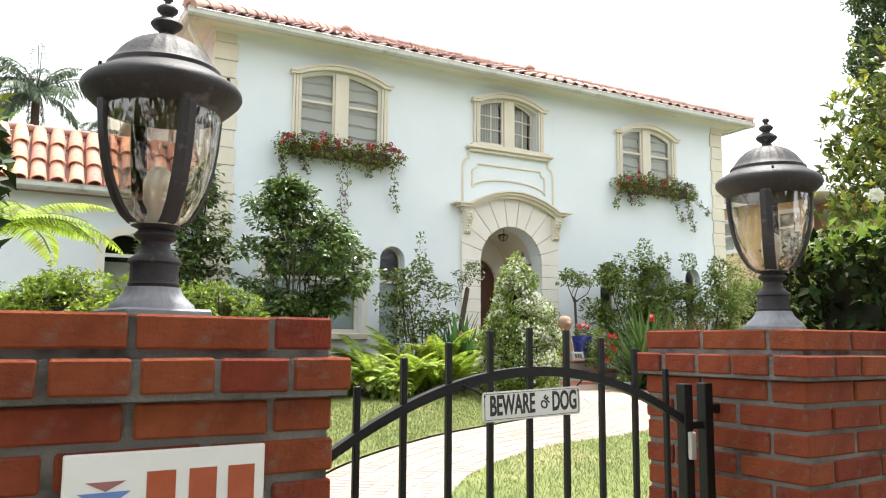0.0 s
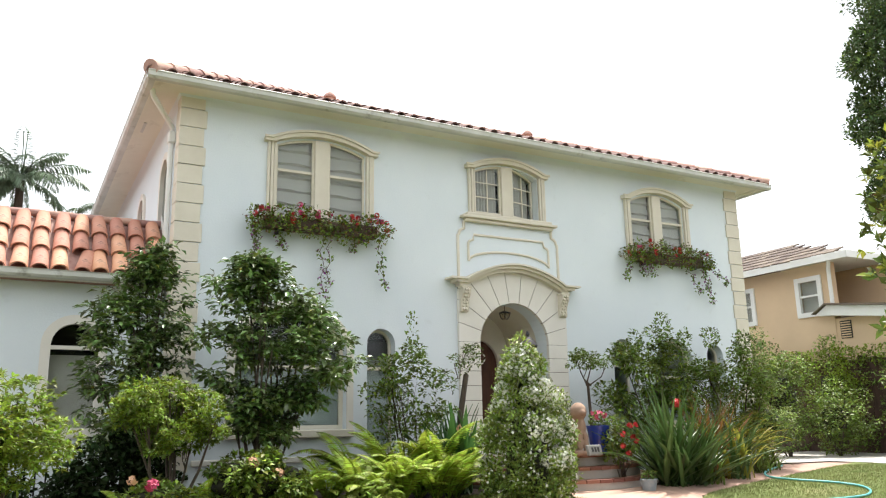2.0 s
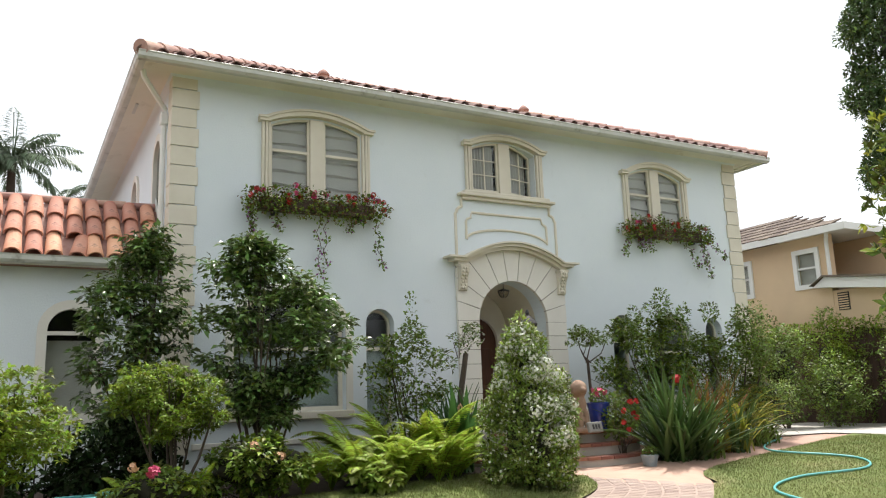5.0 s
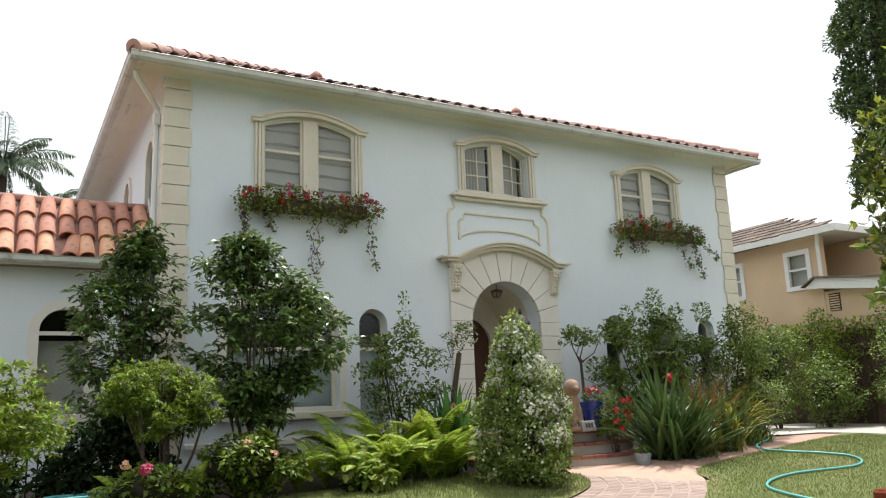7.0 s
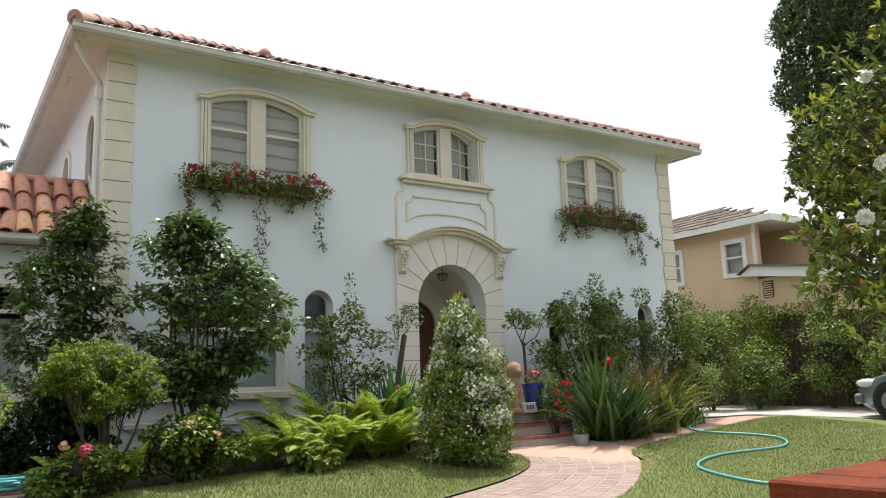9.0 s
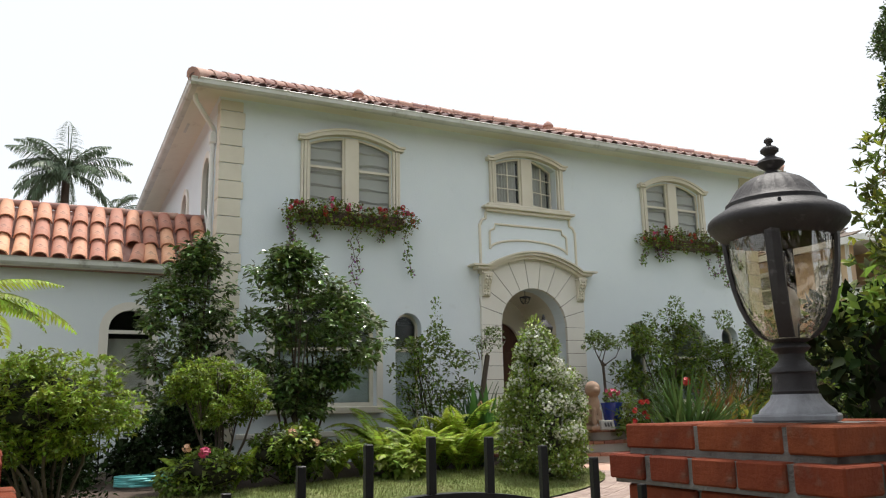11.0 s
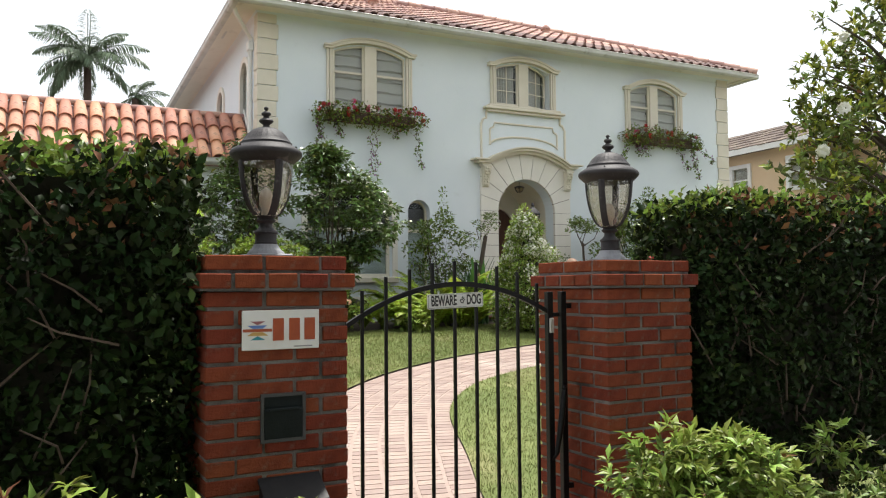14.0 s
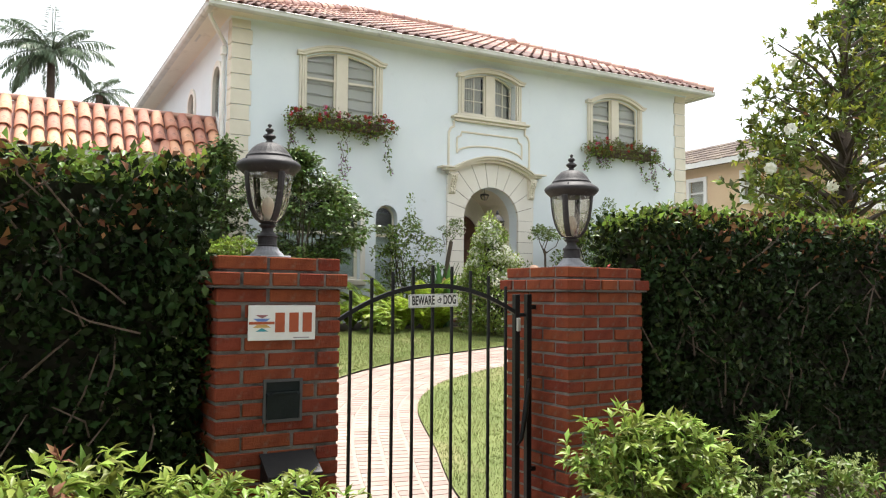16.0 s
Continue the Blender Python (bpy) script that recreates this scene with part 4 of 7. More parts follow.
for x0, x1 in ((DX0 + .1, DX0 + .46), (DX0 + .53, DX0 + .89)):
    for z0, z1 in ((1.7, 2.2), (2.3, 2.95)):
        part("panel", nbox(x0, x1, YF + 1.305, YF + 1.3195, z0, z1, bev=.006), WOOD, door)
part("handle", tube(bmesh.new(), [(DX1 - .1, YF + 1.3195, 2.5), (DX1 - .1, YF + 1.27, 2.5), (DX1 - .1, YF + 1.27, 2.62), (DX1 - .1, YF + 1.3195, 2.62)], .01, 8), PEWTER, door)
part("porch_floor", nbox(7.2, 9.7, 11.2, YF + 1.25, 1.05, 1.575, bev=.01), CONC, portal)
lan = thing("hanging_lantern", "small black iron lantern hanging in the porch arch", "lantern")
lan.matrix_basis = pose(CXP - .05, YF + .16, 3.77) @ Matrix.Diagonal((.78, .78, .78, 1))
part("chain", tube(bmesh.new(), [(0, 0, .25), (0, 0, .12)], .008, 6), BLACK, lan)
part("cap", lathe(bmesh.new(), [(.15, .08), (.14, .10), (.05, .13), (.01, .14)], seg=6), BLACK, lan)
part("pane", lathe(bmesh.new(), [(.04, -.05), (.10, 0), (.125, .078)], seg=6), AMBER, lan)
for k in range(6):
    a = k * math.pi / 3
    part("bar", tube(bmesh.new(), [(.042 * math.cos(a), .042 * math.sin(a), -.055), (.104 * math.cos(a), .104 * math.sin(a), 0), (.13 * math.cos(a), .13 * math.sin(a), .08)], .007, 5), BLACK, lan)

# steps: three round treads of paving brick
steps = thing("front_steps", "three curved front steps with brick nosing", "steps")
for k, (r, z0, z1) in enumerate(((1.78, 0.95, 1.215), (1.48, 1.215, 1.375), (1.17, 1.375, 1.54))):
    pts = [(CXP + .15 + r * math.cos(a), 11.35 - r * .82 * math.sin(a)) for a in np.linspace(0, math.pi, 32)]
    part("riser", prism(bmesh.new(), pts, z0, z1 - .045, "z"), CONC, steps)
    n = 26
    for i in range(n):
        a0, a1 = math.pi * i / n + .004, math.pi * (i + 1) / n - .004
        q = []
        for rr, aa in ((r + .03, (a0, a1)), (r - .19, (a1, a0))):
            q += [(CXP + .15 + rr * math.cos(a), 11.35 - rr * .82 * math.sin(a)) for a in aa]
        part("nosing_brick", prism(bmesh.new(), q, z1 - .0445, z1, "z"), material("step_brick", (0.30, 0.13, 0.09), 0.85, rand=.2, bump=.4) if i == 0 and k == 0 else bpy.data.materials["step_brick"], steps)
    part("tread", prism(bmesh.new(), [(CXP + .15 + (r - .195) * math.cos(a), 11.35 - (r - .195) * .82 * math.sin(a)) for a in np.linspace(0, math.pi, 32)], z1 - .044, z1 - .004, "z"), PATHM, steps)

# ---- the wing ----
wing = thing("house_wing", "single-storey stucco wing with steep red tile roof", "house wing")
WX0 = -9.0
WY = 12.45
bm = sheet(bmesh.new(), [(WX0, .95), (XL - .03, .95), (XL - .03, 4.2), (WX0, 4.2)], [arched(1.46, 2.10, 2.0, 3.12, 3.44)], WY, WY + .25)
part("wall", bm, STUCCO, wing)
bm = sheet(bmesh.new(), arched(1.38, 2.18, 1.92, 3.12, 3.52), [arched(1.50, 2.06, 2.05, 3.12, 3.40)], WY - .03, WY + .1)
part("window_frame", bm, PALE, wing)
part("pane", prism(bmesh.new(), arched(1.50, 2.06, 2.05, 3.12, 3.40), WY + .06, WY + .066), PANE, wing)
part("transom", nbox(1.5, 2.06, WY - .01, WY + .055, 3.06, 3.11), PALE, wing)
part("curtain", nbox(1.45, 2.1, WY + .16, WY + .17, 2.0, 3.0), BLIND, wing)
part("dark_room", nbox(1.2, 2.4, WY + .6, WY + .62, 1.8, 3.8), DARK, wing)
RY0, RZ0, RY1, RZ1 = 12.16, 4.06, 13.02, 4.99
wdeg = math.degrees(math.atan2(RZ1 - RZ0, RY1 - RY0))
bm = bmesh.new()
prism(bm, [(RY0, RZ0 - .05), (RY1, RZ1 - .05), (RY1 + 2.5, RZ1 - 1.2), (RY1 + 2.5, RZ0 - .3), (RY0, RZ0 - .1)], WX0, XL - .03, "x")
wroof = part("roof", bm, TILES, wing, "steep red clay barrel tile roof")
L = math.hypot(RZ1 - RZ0, RY1 - RY0)
for c in range(3):
    for i in range(49):
        x = XL - .17 - i * .242
        ob = new("tile", COVER)
        ob.parent = wroof
        ob.matrix_basis = pose(0, RY0, RZ0, wdeg, 0, 0) @ pose(x + rnd.uniform(-.008, .008), c * L / 3 - .03 + rnd.uniform(-.01, .01), .012, -3, rnd.uniform(-2, 2), rnd.uniform(-2, 2)) @ Matrix.Diagonal((1.26, 1.08, 1.2, 1))
        if c == 0 and i == 4:
            ob.matrix_basis = ob.matrix_basis @ pose(0.02, -.02, 0.0, 0, 0, -11)
bm = bmesh.new()
for i in range(30):
    x = XL - .05 - i * .4
    tube(bm, [(x, RY1 + .02, RZ1 + .02), (x - .43, RY1 + .02, RZ1 + .015)], [.062, .052], 10)
smooth(part("ridge_tiles", bm, TILES, wroof), 50)
bm = bmesh.new()
for i in range(46):
    x = XL - .22 - i * .242
    m = pose(x, RY1 + .07, RZ1 + .03, -28, 0, 0) @ Matrix.Diagonal((1, 1, .9, 1))
    tube(bm, [m @ Vector((0, 0, 0)), m @ Vector((0, .4, 0))], .075, 10)
smooth(part("back_tiles", bm, TILES, wroof), 50)
prof = [(0.03, -0.09), (-0.05, -0.09), (-0.08, -0.06), (-0.085, -0.01), (-0.10, 0.01), (-0.065, -0.0), (0.03, -0.02)]
part("gutter", prism(bmesh.new(), [(RY0 - .01 + p, RZ0 - .025 + q) for p, q in prof], WX0, XL - .03, "x"), GUTTER, wing, "pale metal gutter")
part("soffit", nbox(WX0, XL - .03, RY0 + .02, WY, 3.95, 3.98), SOFFIT, wing)
part("flashing", prism(bmesh.new(), [(RY0 - .02, RZ0 + .02), (RY1 + .02, RZ1 + .08), (RY1 + .02, RZ1 + .18), (RY0 - .02, RZ0 + .12)], XL - .045, XL - .031, "x"), WHITE, wing, "white painted flashing")

# ---- the neighbour's house ----
NX = 19.2
OCHRE = material("ochre_stucco", (0.68, 0.51, 0.33), 0.9, color2=(0.62, 0.46, 0.30), scale=1.2, bump=.3, bump_scale=30)
SHAKE = material("grey_brown_shingle", (0.16, 0.12, 0.095), 0.95, color2=(0.09, 0.07, 0.06), scale=3, bump=.6, bump_scale=20, rand=.35, spots=(5, .55, .7, (.23, .17, .13)))
nb = thing("neighbour_house", "ochre stucco neighbour house with white windows and shingle roof", "house")


# window and eave places on the plane of the side wall
bm = sheet(bmesh.new(), [(13.5, 1.0), (26, 1.0), (26, 5.9), (13.5, 5.9)], [[(13.84, 4.65), (14.42, 4.65), (14.42, 5.50), (13.84, 5.50)], [(15.94, 4.63), (16.60, 4.63), (16.60, 5.48), (15.94, 5.48)]], NX, NX + .25, "x")
part("wall", bm, OCHRE, nb)
part("wall", nbox(NX + .25, NX + 3, 14.9, 15.1, 1.0, 5.9), OCHRE, nb)
part("wall", nbox(NX + .02, NX + 6, 11.6, 13.5, 1.0, 4.42), OCHRE, nb)
for y0, z0 in ((13.84, 4.65), (15.94, 4.63)):
    w = thing("window", "white framed sash window", "window", "neighbour windows")
    attach(w, nb)
    y1, z1 = y0 + (.58 if y0 < 14 else .66), z0 + .85
    part("window_frame", sheet(bmesh.new(), [(y0 - .1, z0 - .1), (y1 + .1, z0 - .1), (y1 + .1, z1 + .1), (y0 - .1, z1 + .1)], [[(y0 + .02, z0 + .02), (y1 - .02, z0 + .02), (y1 - .02, z1 - .02), (y0 + .02, z1 - .02)]], NX - .05, NX + .05, "x"), WHITE, w)
    part("rail", nbox(NX - .02, NX + .03, y0, y1, z0 + .42, z0 + .47), WHITE, w)
    part("pane", nbox(NX + .035, NX + .041, y0 + .02, y1 - .02, z0 + .02, z1 - .02), PANE, w)
    part("blind", nbox(NX + .12, NX + .13, y0 - .05, y1 + .05, z0 - .05, z1 + .05), BLIND, w)
bm = bmesh.new()
q = [bm.verts.new(v) for v in ((NX - .42, 12.7, 5.99), (NX + 6, 12.7, 5.99), (NX + 6, 26, 5.99), (NX - .42, 26, 5.99), (NX + 2.0, 16.0, 7.02), (NX + 3.6, 16.0, 7.02), (NX + 3.6, 24, 7.02), (NX + 2.0, 24, 7.02))]
for fc in ((0, 1, 5, 4), (1, 2, 6, 5), (2, 3, 7, 6), (3, 0, 4, 7), (4, 5, 6, 7), (3, 2, 1, 0)):
    bm.faces.new([q[i] for i in fc])
nroof = part("roof", bm, SHAKE, nb)
n_sh = brick_mesh("shingle", .30, .5, .035, .004)
n_sh.materials.clear()
n_sh.materials.append(SHAKE)
ndeg = math.degrees(math.atan2(1.03, 2.42))
for c in range(6):
    for i in range(26):
        if i * .31 < c * .53 + .12:
            continue
        ob = new("shingle", n_sh)
        ob.parent = nroof
        ob.matrix_basis = pose(NX - .45, 0, 5.99, 0, -ndeg, 0) @ pose(c * .42 + rnd.uniform(-.03, .03), 12.7 + i * .31 + rnd.uniform(-.02, .02) + (.15 if c % 2 else 0), .01, 0, 3, 0) @ pose(0, 0.3, 0, 0, 0, -90) 
part("fascia", nbox(NX - .46, NX - .425, 12.7, 26, 5.83, 6.01, bev=.004), WHITE, nb)
part("fascia", nbox(NX - .46, NX + 5, 12.66, 12.699, 5.83, 6.01, bev=.004), WHITE, nb)
part("soffit", nbox(NX - .42, NX + 4.9, 12.76, 14.9, 5.902, 5.917), WHITE, nb)
part("recess_wall", nbox(NX + 1.6, NX + 1.62, 11.6, 14.9, 4.5, 5.9), OCHRE, nb)
smooth(part("downpipe", tube(bmesh.new(), [(NX - .40, 13.2, 5.86), (NX - .12, 13.42, 5.70), (NX - .07, 13.46, 5.58), (NX - .07, 13.46, 4.80)], .05, 8), WHITE, nb))
bm = prism(bmesh.new(), [(13.87, 4.53), (13.52, 4.76), (10.98, 4.42), (10.98, 4.16), (13.42, 4.49)], NX - .25, NX + 4, "x")
part("porch_fascia", bm, WHITE, nb, "white gable fascia of the low roof")
part("porch_roof", prism(bmesh.new(), [(13.92, 4.57), (13.52, 4.81), (10.98, 4.47), (10.98, 4.426), (13.52, 4.766)], NX - .33, NX + 4, "x"), SHAKE, nb)
v = thing("wall_vent", "louvred wall vent on the ochre wall", "vent")
for k in range(7):
    part("slat", nbox(NX - .012, NX + .019, 13.10, 13.36, 3.93 + k * .06, 3.96 + k * .06), OCHRE, v)
part("backing", nbox(NX + .0, NX + .018, 13.08, 13.38, 3.91, 4.35), DARK, v)
# red tiles on the garden wall between the houses
gw = thing("side_porch_roof", "small red tiled side roof beside the house", "roof")
part("wall", nbox(XR + .02, XR + .9, 14.2, 14.5, 1.0, 3.98), STUCCO, gw)
for k in range(4):
    ob = new("tile", COVER)
    ob.parent = gw
    ob.matrix_basis = pose(XR + .12 + k * .22, 13.95, 3.98, 24, 0, 0)
part("gutter", nbox(XR + .02, XR + 1.0, 13.90, 13.98, 3.88, 3.96, bev=.01), GUTTER, gw)


# ---- foliage ----
def leaf_mat(name, c, c2, rough=0.45, trans=0.3, var=0.35, spec=0.28):
    return material(name, c, rough, color2=c2, scale=2.5, island=var, trans=trans, spec=spec)


G_CAM = leaf_mat("camellia_leaf", (0.088, 0.145, 0.036), (0.17, 0.24, 0.068), 0.28, .25, .7, spec=.8)
# darker than the leaf itself: shade is put into this colour
G_SHADED = leaf_mat("shade_dark_leaf", (0.014, 0.027, 0.009), (0.027, 0.044, 0.013), 0.5, .12, .6, .09)
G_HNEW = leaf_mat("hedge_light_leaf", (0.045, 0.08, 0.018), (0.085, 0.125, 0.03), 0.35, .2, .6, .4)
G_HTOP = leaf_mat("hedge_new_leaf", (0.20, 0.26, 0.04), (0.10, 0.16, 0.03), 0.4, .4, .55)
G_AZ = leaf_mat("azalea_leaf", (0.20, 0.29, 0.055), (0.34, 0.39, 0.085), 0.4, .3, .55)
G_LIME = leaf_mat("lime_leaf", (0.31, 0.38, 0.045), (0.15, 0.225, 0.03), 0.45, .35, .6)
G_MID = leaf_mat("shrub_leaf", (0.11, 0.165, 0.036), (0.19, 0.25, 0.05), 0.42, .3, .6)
G_FERN = leaf_mat("fern_leaf", (0.40, 0.48, 0.06), (0.21, 0.31, 0.04), 0.5, .4, .5)
G_DARK = leaf_mat("strap_leaf", (0.051, 0.118, 0.038), (0.085, 0.169, 0.051), 0.35, .2, .3)
G_FLAX = leaf_mat("flax_leaf", (0.055, 0.10, 0.030), (0.10, 0.16, 0.048), 0.38, .2, .4)
G_MAG = leaf_mat("magnolia_leaf", (0.085, 0.125, 0.026), (0.15, 0.18, 0.036), 0.36, .22, .65, .3)
G_MAGY = leaf_mat("magnolia_young_leaf", (0.36, 0.36, 0.05), (0.22, 0.26, 0.04), 0.4, .4, .4)
G_CON = leaf_mat("conifer_spray", (0.05, 0.09, 0.032), (0.095, 0.14, 0.045), 0.6, .25, .5)
G_PALM = leaf_mat("palm_leaflet", (0.10, 0.15, 0.09), (0.15, 0.20, 0.12), 0.4, .2, .3)
G_RUSTY = leaf_mat("bronze_flax_leaf", (0.28, 0.10, 0.04), (0.20, 0.12, 0.04), 0.45, .2, .35)
G_YEL = leaf_mat("yellow_leaf", (0.42, 0.34, 0.05), (0.25, 0.28, 0.05), 0.45, .3, .3)
BROWNL = leaf_mat("dry_leaf", (0.22, 0.10, 0.04), (0.14, 0.06, 0.03), 0.7, .1, .3)
F_WHITE = material("white_petal", (0.80, 0.80, 0.74), 0.6, color2=(0.72, 0.72, 0.62), scale=20, trans=.2)
F_RED = material("red_petal", (0.60, 0.03, 0.025), 0.5, color2=(0.45, 0.02, 0.03), scale=20)
F_PINK = material("pink_petal", (0.62, 0.06, 0.16), 0.5, color2=(0.5, 0.04, 0.12), scale=20)
F_PURP = material("purple_petal", (0.22, 0.05, 0.20), 0.55, color2=(0.3, 0.1, 0.3), scale=20)
F_PEACH = material("peach_petal", (0.60, 0.34, 0.20), 0.6)
TWIG = material("twig_bark", (0.13, 0.095, 0.07), 0.9, color2=(0.08, 0.055, 0.04), scale=20, bump=.5)
# near-black, so the shade deep between leaves is in the colour
CORE = material("inner_shade", (0.016, 0.018, 0.010), 0.95, color2=(0.03, 0.026, 0.016), scale=14, bump=.6, bump_scale=40)
rng = np.random.default_rng(11)


def unit(v):
    return v / np.maximum(np.linalg.norm(v, axis=-1, keepdims=True), 1e-9)


def leaves(p, d, n, l, w, fold=0.25, droop=0.15):
    """Folded pointed leaves at p, along d, facing n."""
    d = unit(d)
    s = unit(np.cross(d, n))
    u = np.cross(s, d)
    l, w = np.broadcast_to(l, len(p))[:, None], np.broadcast_to(w, len(p))[:, None]
    mid = p + d * l * .5
    tip = p + d * l - u * l * droop
    a, b = mid + s * w * .5 + u * w * fold, mid - s * w * .5 + u * w * fold
    v = np.stack([p, a, tip, b, mid], 1).reshape(-1, 3)
    k = np.arange(len(p))[:, None] * 5
    f = np.concatenate([k + [0, 1, 4], k + [1, 2, 4], k + [2, 3, 4], k + [3, 0, 4]], 0)
    return v, f


def cloud(name, v, f, mat, parent, label="", stuff=False):
    me = bpy.data.meshes.new(name)
    me.vertices.add(len(v))
    me.vertices.foreach_set("co", np.ascontiguousarray(v, dtype=np.float32).ravel())
    me.loops.add(f.size)
    me.loops.foreach_set("vertex_index", np.ascontiguousarray(f, dtype=np.int32).ravel())
    me.polygons.add(len(f))
    me.polygons.foreach_set("loop_start", np.arange(0, f.size, f.shape[1], dtype=np.int32))
    me.update(calc_edges=True)
    me.materials.append(mat)
    ob = new(name, me)
    if parent is not None:
        ob.parent = parent
    if label:
        ob["label"] = label
    if stuff:
        ob["kind"] = "stuff"
    return ob


def in_clumps(clumps, n, shell=0.55):
    """Points spread near the skins of ellipsoid clumps, and the outward ways there."""
    c = np.array(clumps, float)
    vol = (c[:, 3] * c[:, 4] * c[:, 5]) ** (2 / 3)
    pick = rng.choice(len(c), n, p=vol / vol.sum())
    o = unit(rng.normal(size=(n, 3)))
    r = (shell + (1 - shell) * rng.random(n) ** .6)[:, None] * (1 + .10 * rng.normal(size=(n, 1)))
    return c[pick, :3] + o * r * c[pick, 3:6], o


def leafy(parent, clumps, n, l, w, mat, name="foliage", up=0.5, shell=.55, label="", rosette=0, flat=0.0):
    p, o = in_clumps(clumps, max(1, n // rosette) if rosette else n, shell)
    if rosette:
        p, o = np.repeat(p, rosette, 0), np.repeat(o, rosette, 0)
        d = unit(o * .7 + np.array([0, 0, .5]) + rng.normal(size=p.shape) * .75)
    else:
        d = unit(o + np.array([0, 0, up]) * rng.random((len(p), 1)) + rng.normal(size=p.shape) * .8)
    nn = unit(o * .6 + np.array([0, 0, .8]) + rng.normal(size=p.shape) * .45)
    if flat:
        d = unit(d * np.array([1, 1, 1 - flat]) - np.array([0, 0, .3 * flat]))
        nn = unit(np.array([0, 0, 1.0]) + o * .25 + rng.normal(size=p.shape) * .28)
    ll = l * rng.uniform(.65, 1.25, len(p))
    return cloud(name, *leaves(p, d, nn, ll, ll * w / l), mat, parent, label, True)


def flowers(parent, clumps, n, r, mat, name="flower_mass", petals=5, shell=.95, front=None):
    p, o = in_clumps(clumps, n, shell)
    if front is not None:
        o = unit(o + np.array(front))
    ax = unit(np.cross(o, np.array([.3, .2, .9])))
    bx = np.cross(o, ax)
    vs, fs, base = [], [], 0
    for k in range(petals):
        a = 2 * math.pi * k / petals
        d = ax * math.cos(a) + bx * math.sin(a)
        v, f = leaves(p + d * r * .1, d + o * .35, o, r, r * .85, .15, .2)
        vs.append(v)
        fs.append(f + base)
        base += len(v)
    return cloud(name, np.concatenate(vs), np.concatenate(fs), mat, parent, "", True)


def stems(parent, base, clumps, r0=0.03, mat=None, name="branch_frame", sub=3, seed=1):
    rd = random.Random(seed)
    bm = bmesh.new()
    b = Vector(base)
    for c in clumps:
        e = Vector(c[:3])
        k = b.lerp(e, .45) + Vector((rd.uniform(-.12, .12), rd.uniform(-.1, .1), rd.uniform(-.05, .12)))
        tube(bm, [b + Vector((rd.uniform(-.05, .05), rd.uniform(-.05, .05), 0)), k, e], [r0, r0 * .7, r0 * .35], 6)
        for _ in range(sub):
            t = e + Vector((rd.gauss(0, .6) * c[3], rd.gauss(0, .6) * c[4], rd.uniform(-.2, .9) * c[5]))
            tube(bm, [k.lerp(e, rd.uniform(.2, 1)), (k + t) / 2 + Vector((0, 0, .05)), t], [r0 * .35, r0 * .25, r0 * .12], 5)
    return smooth(part(name, bm, mat or BARK, parent), 60)


def scatter_clumps(c, r, k, size, seed, flat=1.0):
    """Clumps spread through an ellipsoid, for an uneven outline."""
    rd = random.Random(seed)
    out = []
    while len(out) < k:
        q = Vector((rd.uniform(-1, 1), rd.uniform(-1, 1), rd.uniform(-1, 1)))
        if q.length > 1 or q.length < .35:
            continue
        s = size * rd.uniform(.7, 1.3)
        out.append((c[0] + q.x * r[0], c[1] + q.y * r[1], c[2] + q.z * r[2], s, s, s * flat))
    return out


def shrub(name, label, cat, base, c, r, k, size, n, l, w, mat, seed, r0=.02, extra=(), rosette=0, up=.5, core=.0, group="", flat=0.4, squash=.7):
    t = thing(name, label, cat, group)
    cl = scatter_clumps(c, r, k, size, seed, squash)
    stems(t, base, cl[::5], r0, seed=seed)
    # solid dark body in place of the shade inside the shrub
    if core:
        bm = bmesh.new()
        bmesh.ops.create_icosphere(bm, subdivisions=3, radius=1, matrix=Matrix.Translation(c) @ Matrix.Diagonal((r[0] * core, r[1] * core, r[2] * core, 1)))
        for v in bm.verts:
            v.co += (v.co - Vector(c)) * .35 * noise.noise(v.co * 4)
        smooth(part("inner_core", bm, CORE, t, "near-black solid core standing for inner shade"), 60)
    leafy(t, cl, n, l, w, mat, rosette=rosette, up=up, flat=flat)
    for m, frac, nm in extra:
        leafy(t, cl, int(n * frac), l, w, m, nm, rosette=rosette, shell=.85, flat=flat)
    return t, cl


gz = ground_z
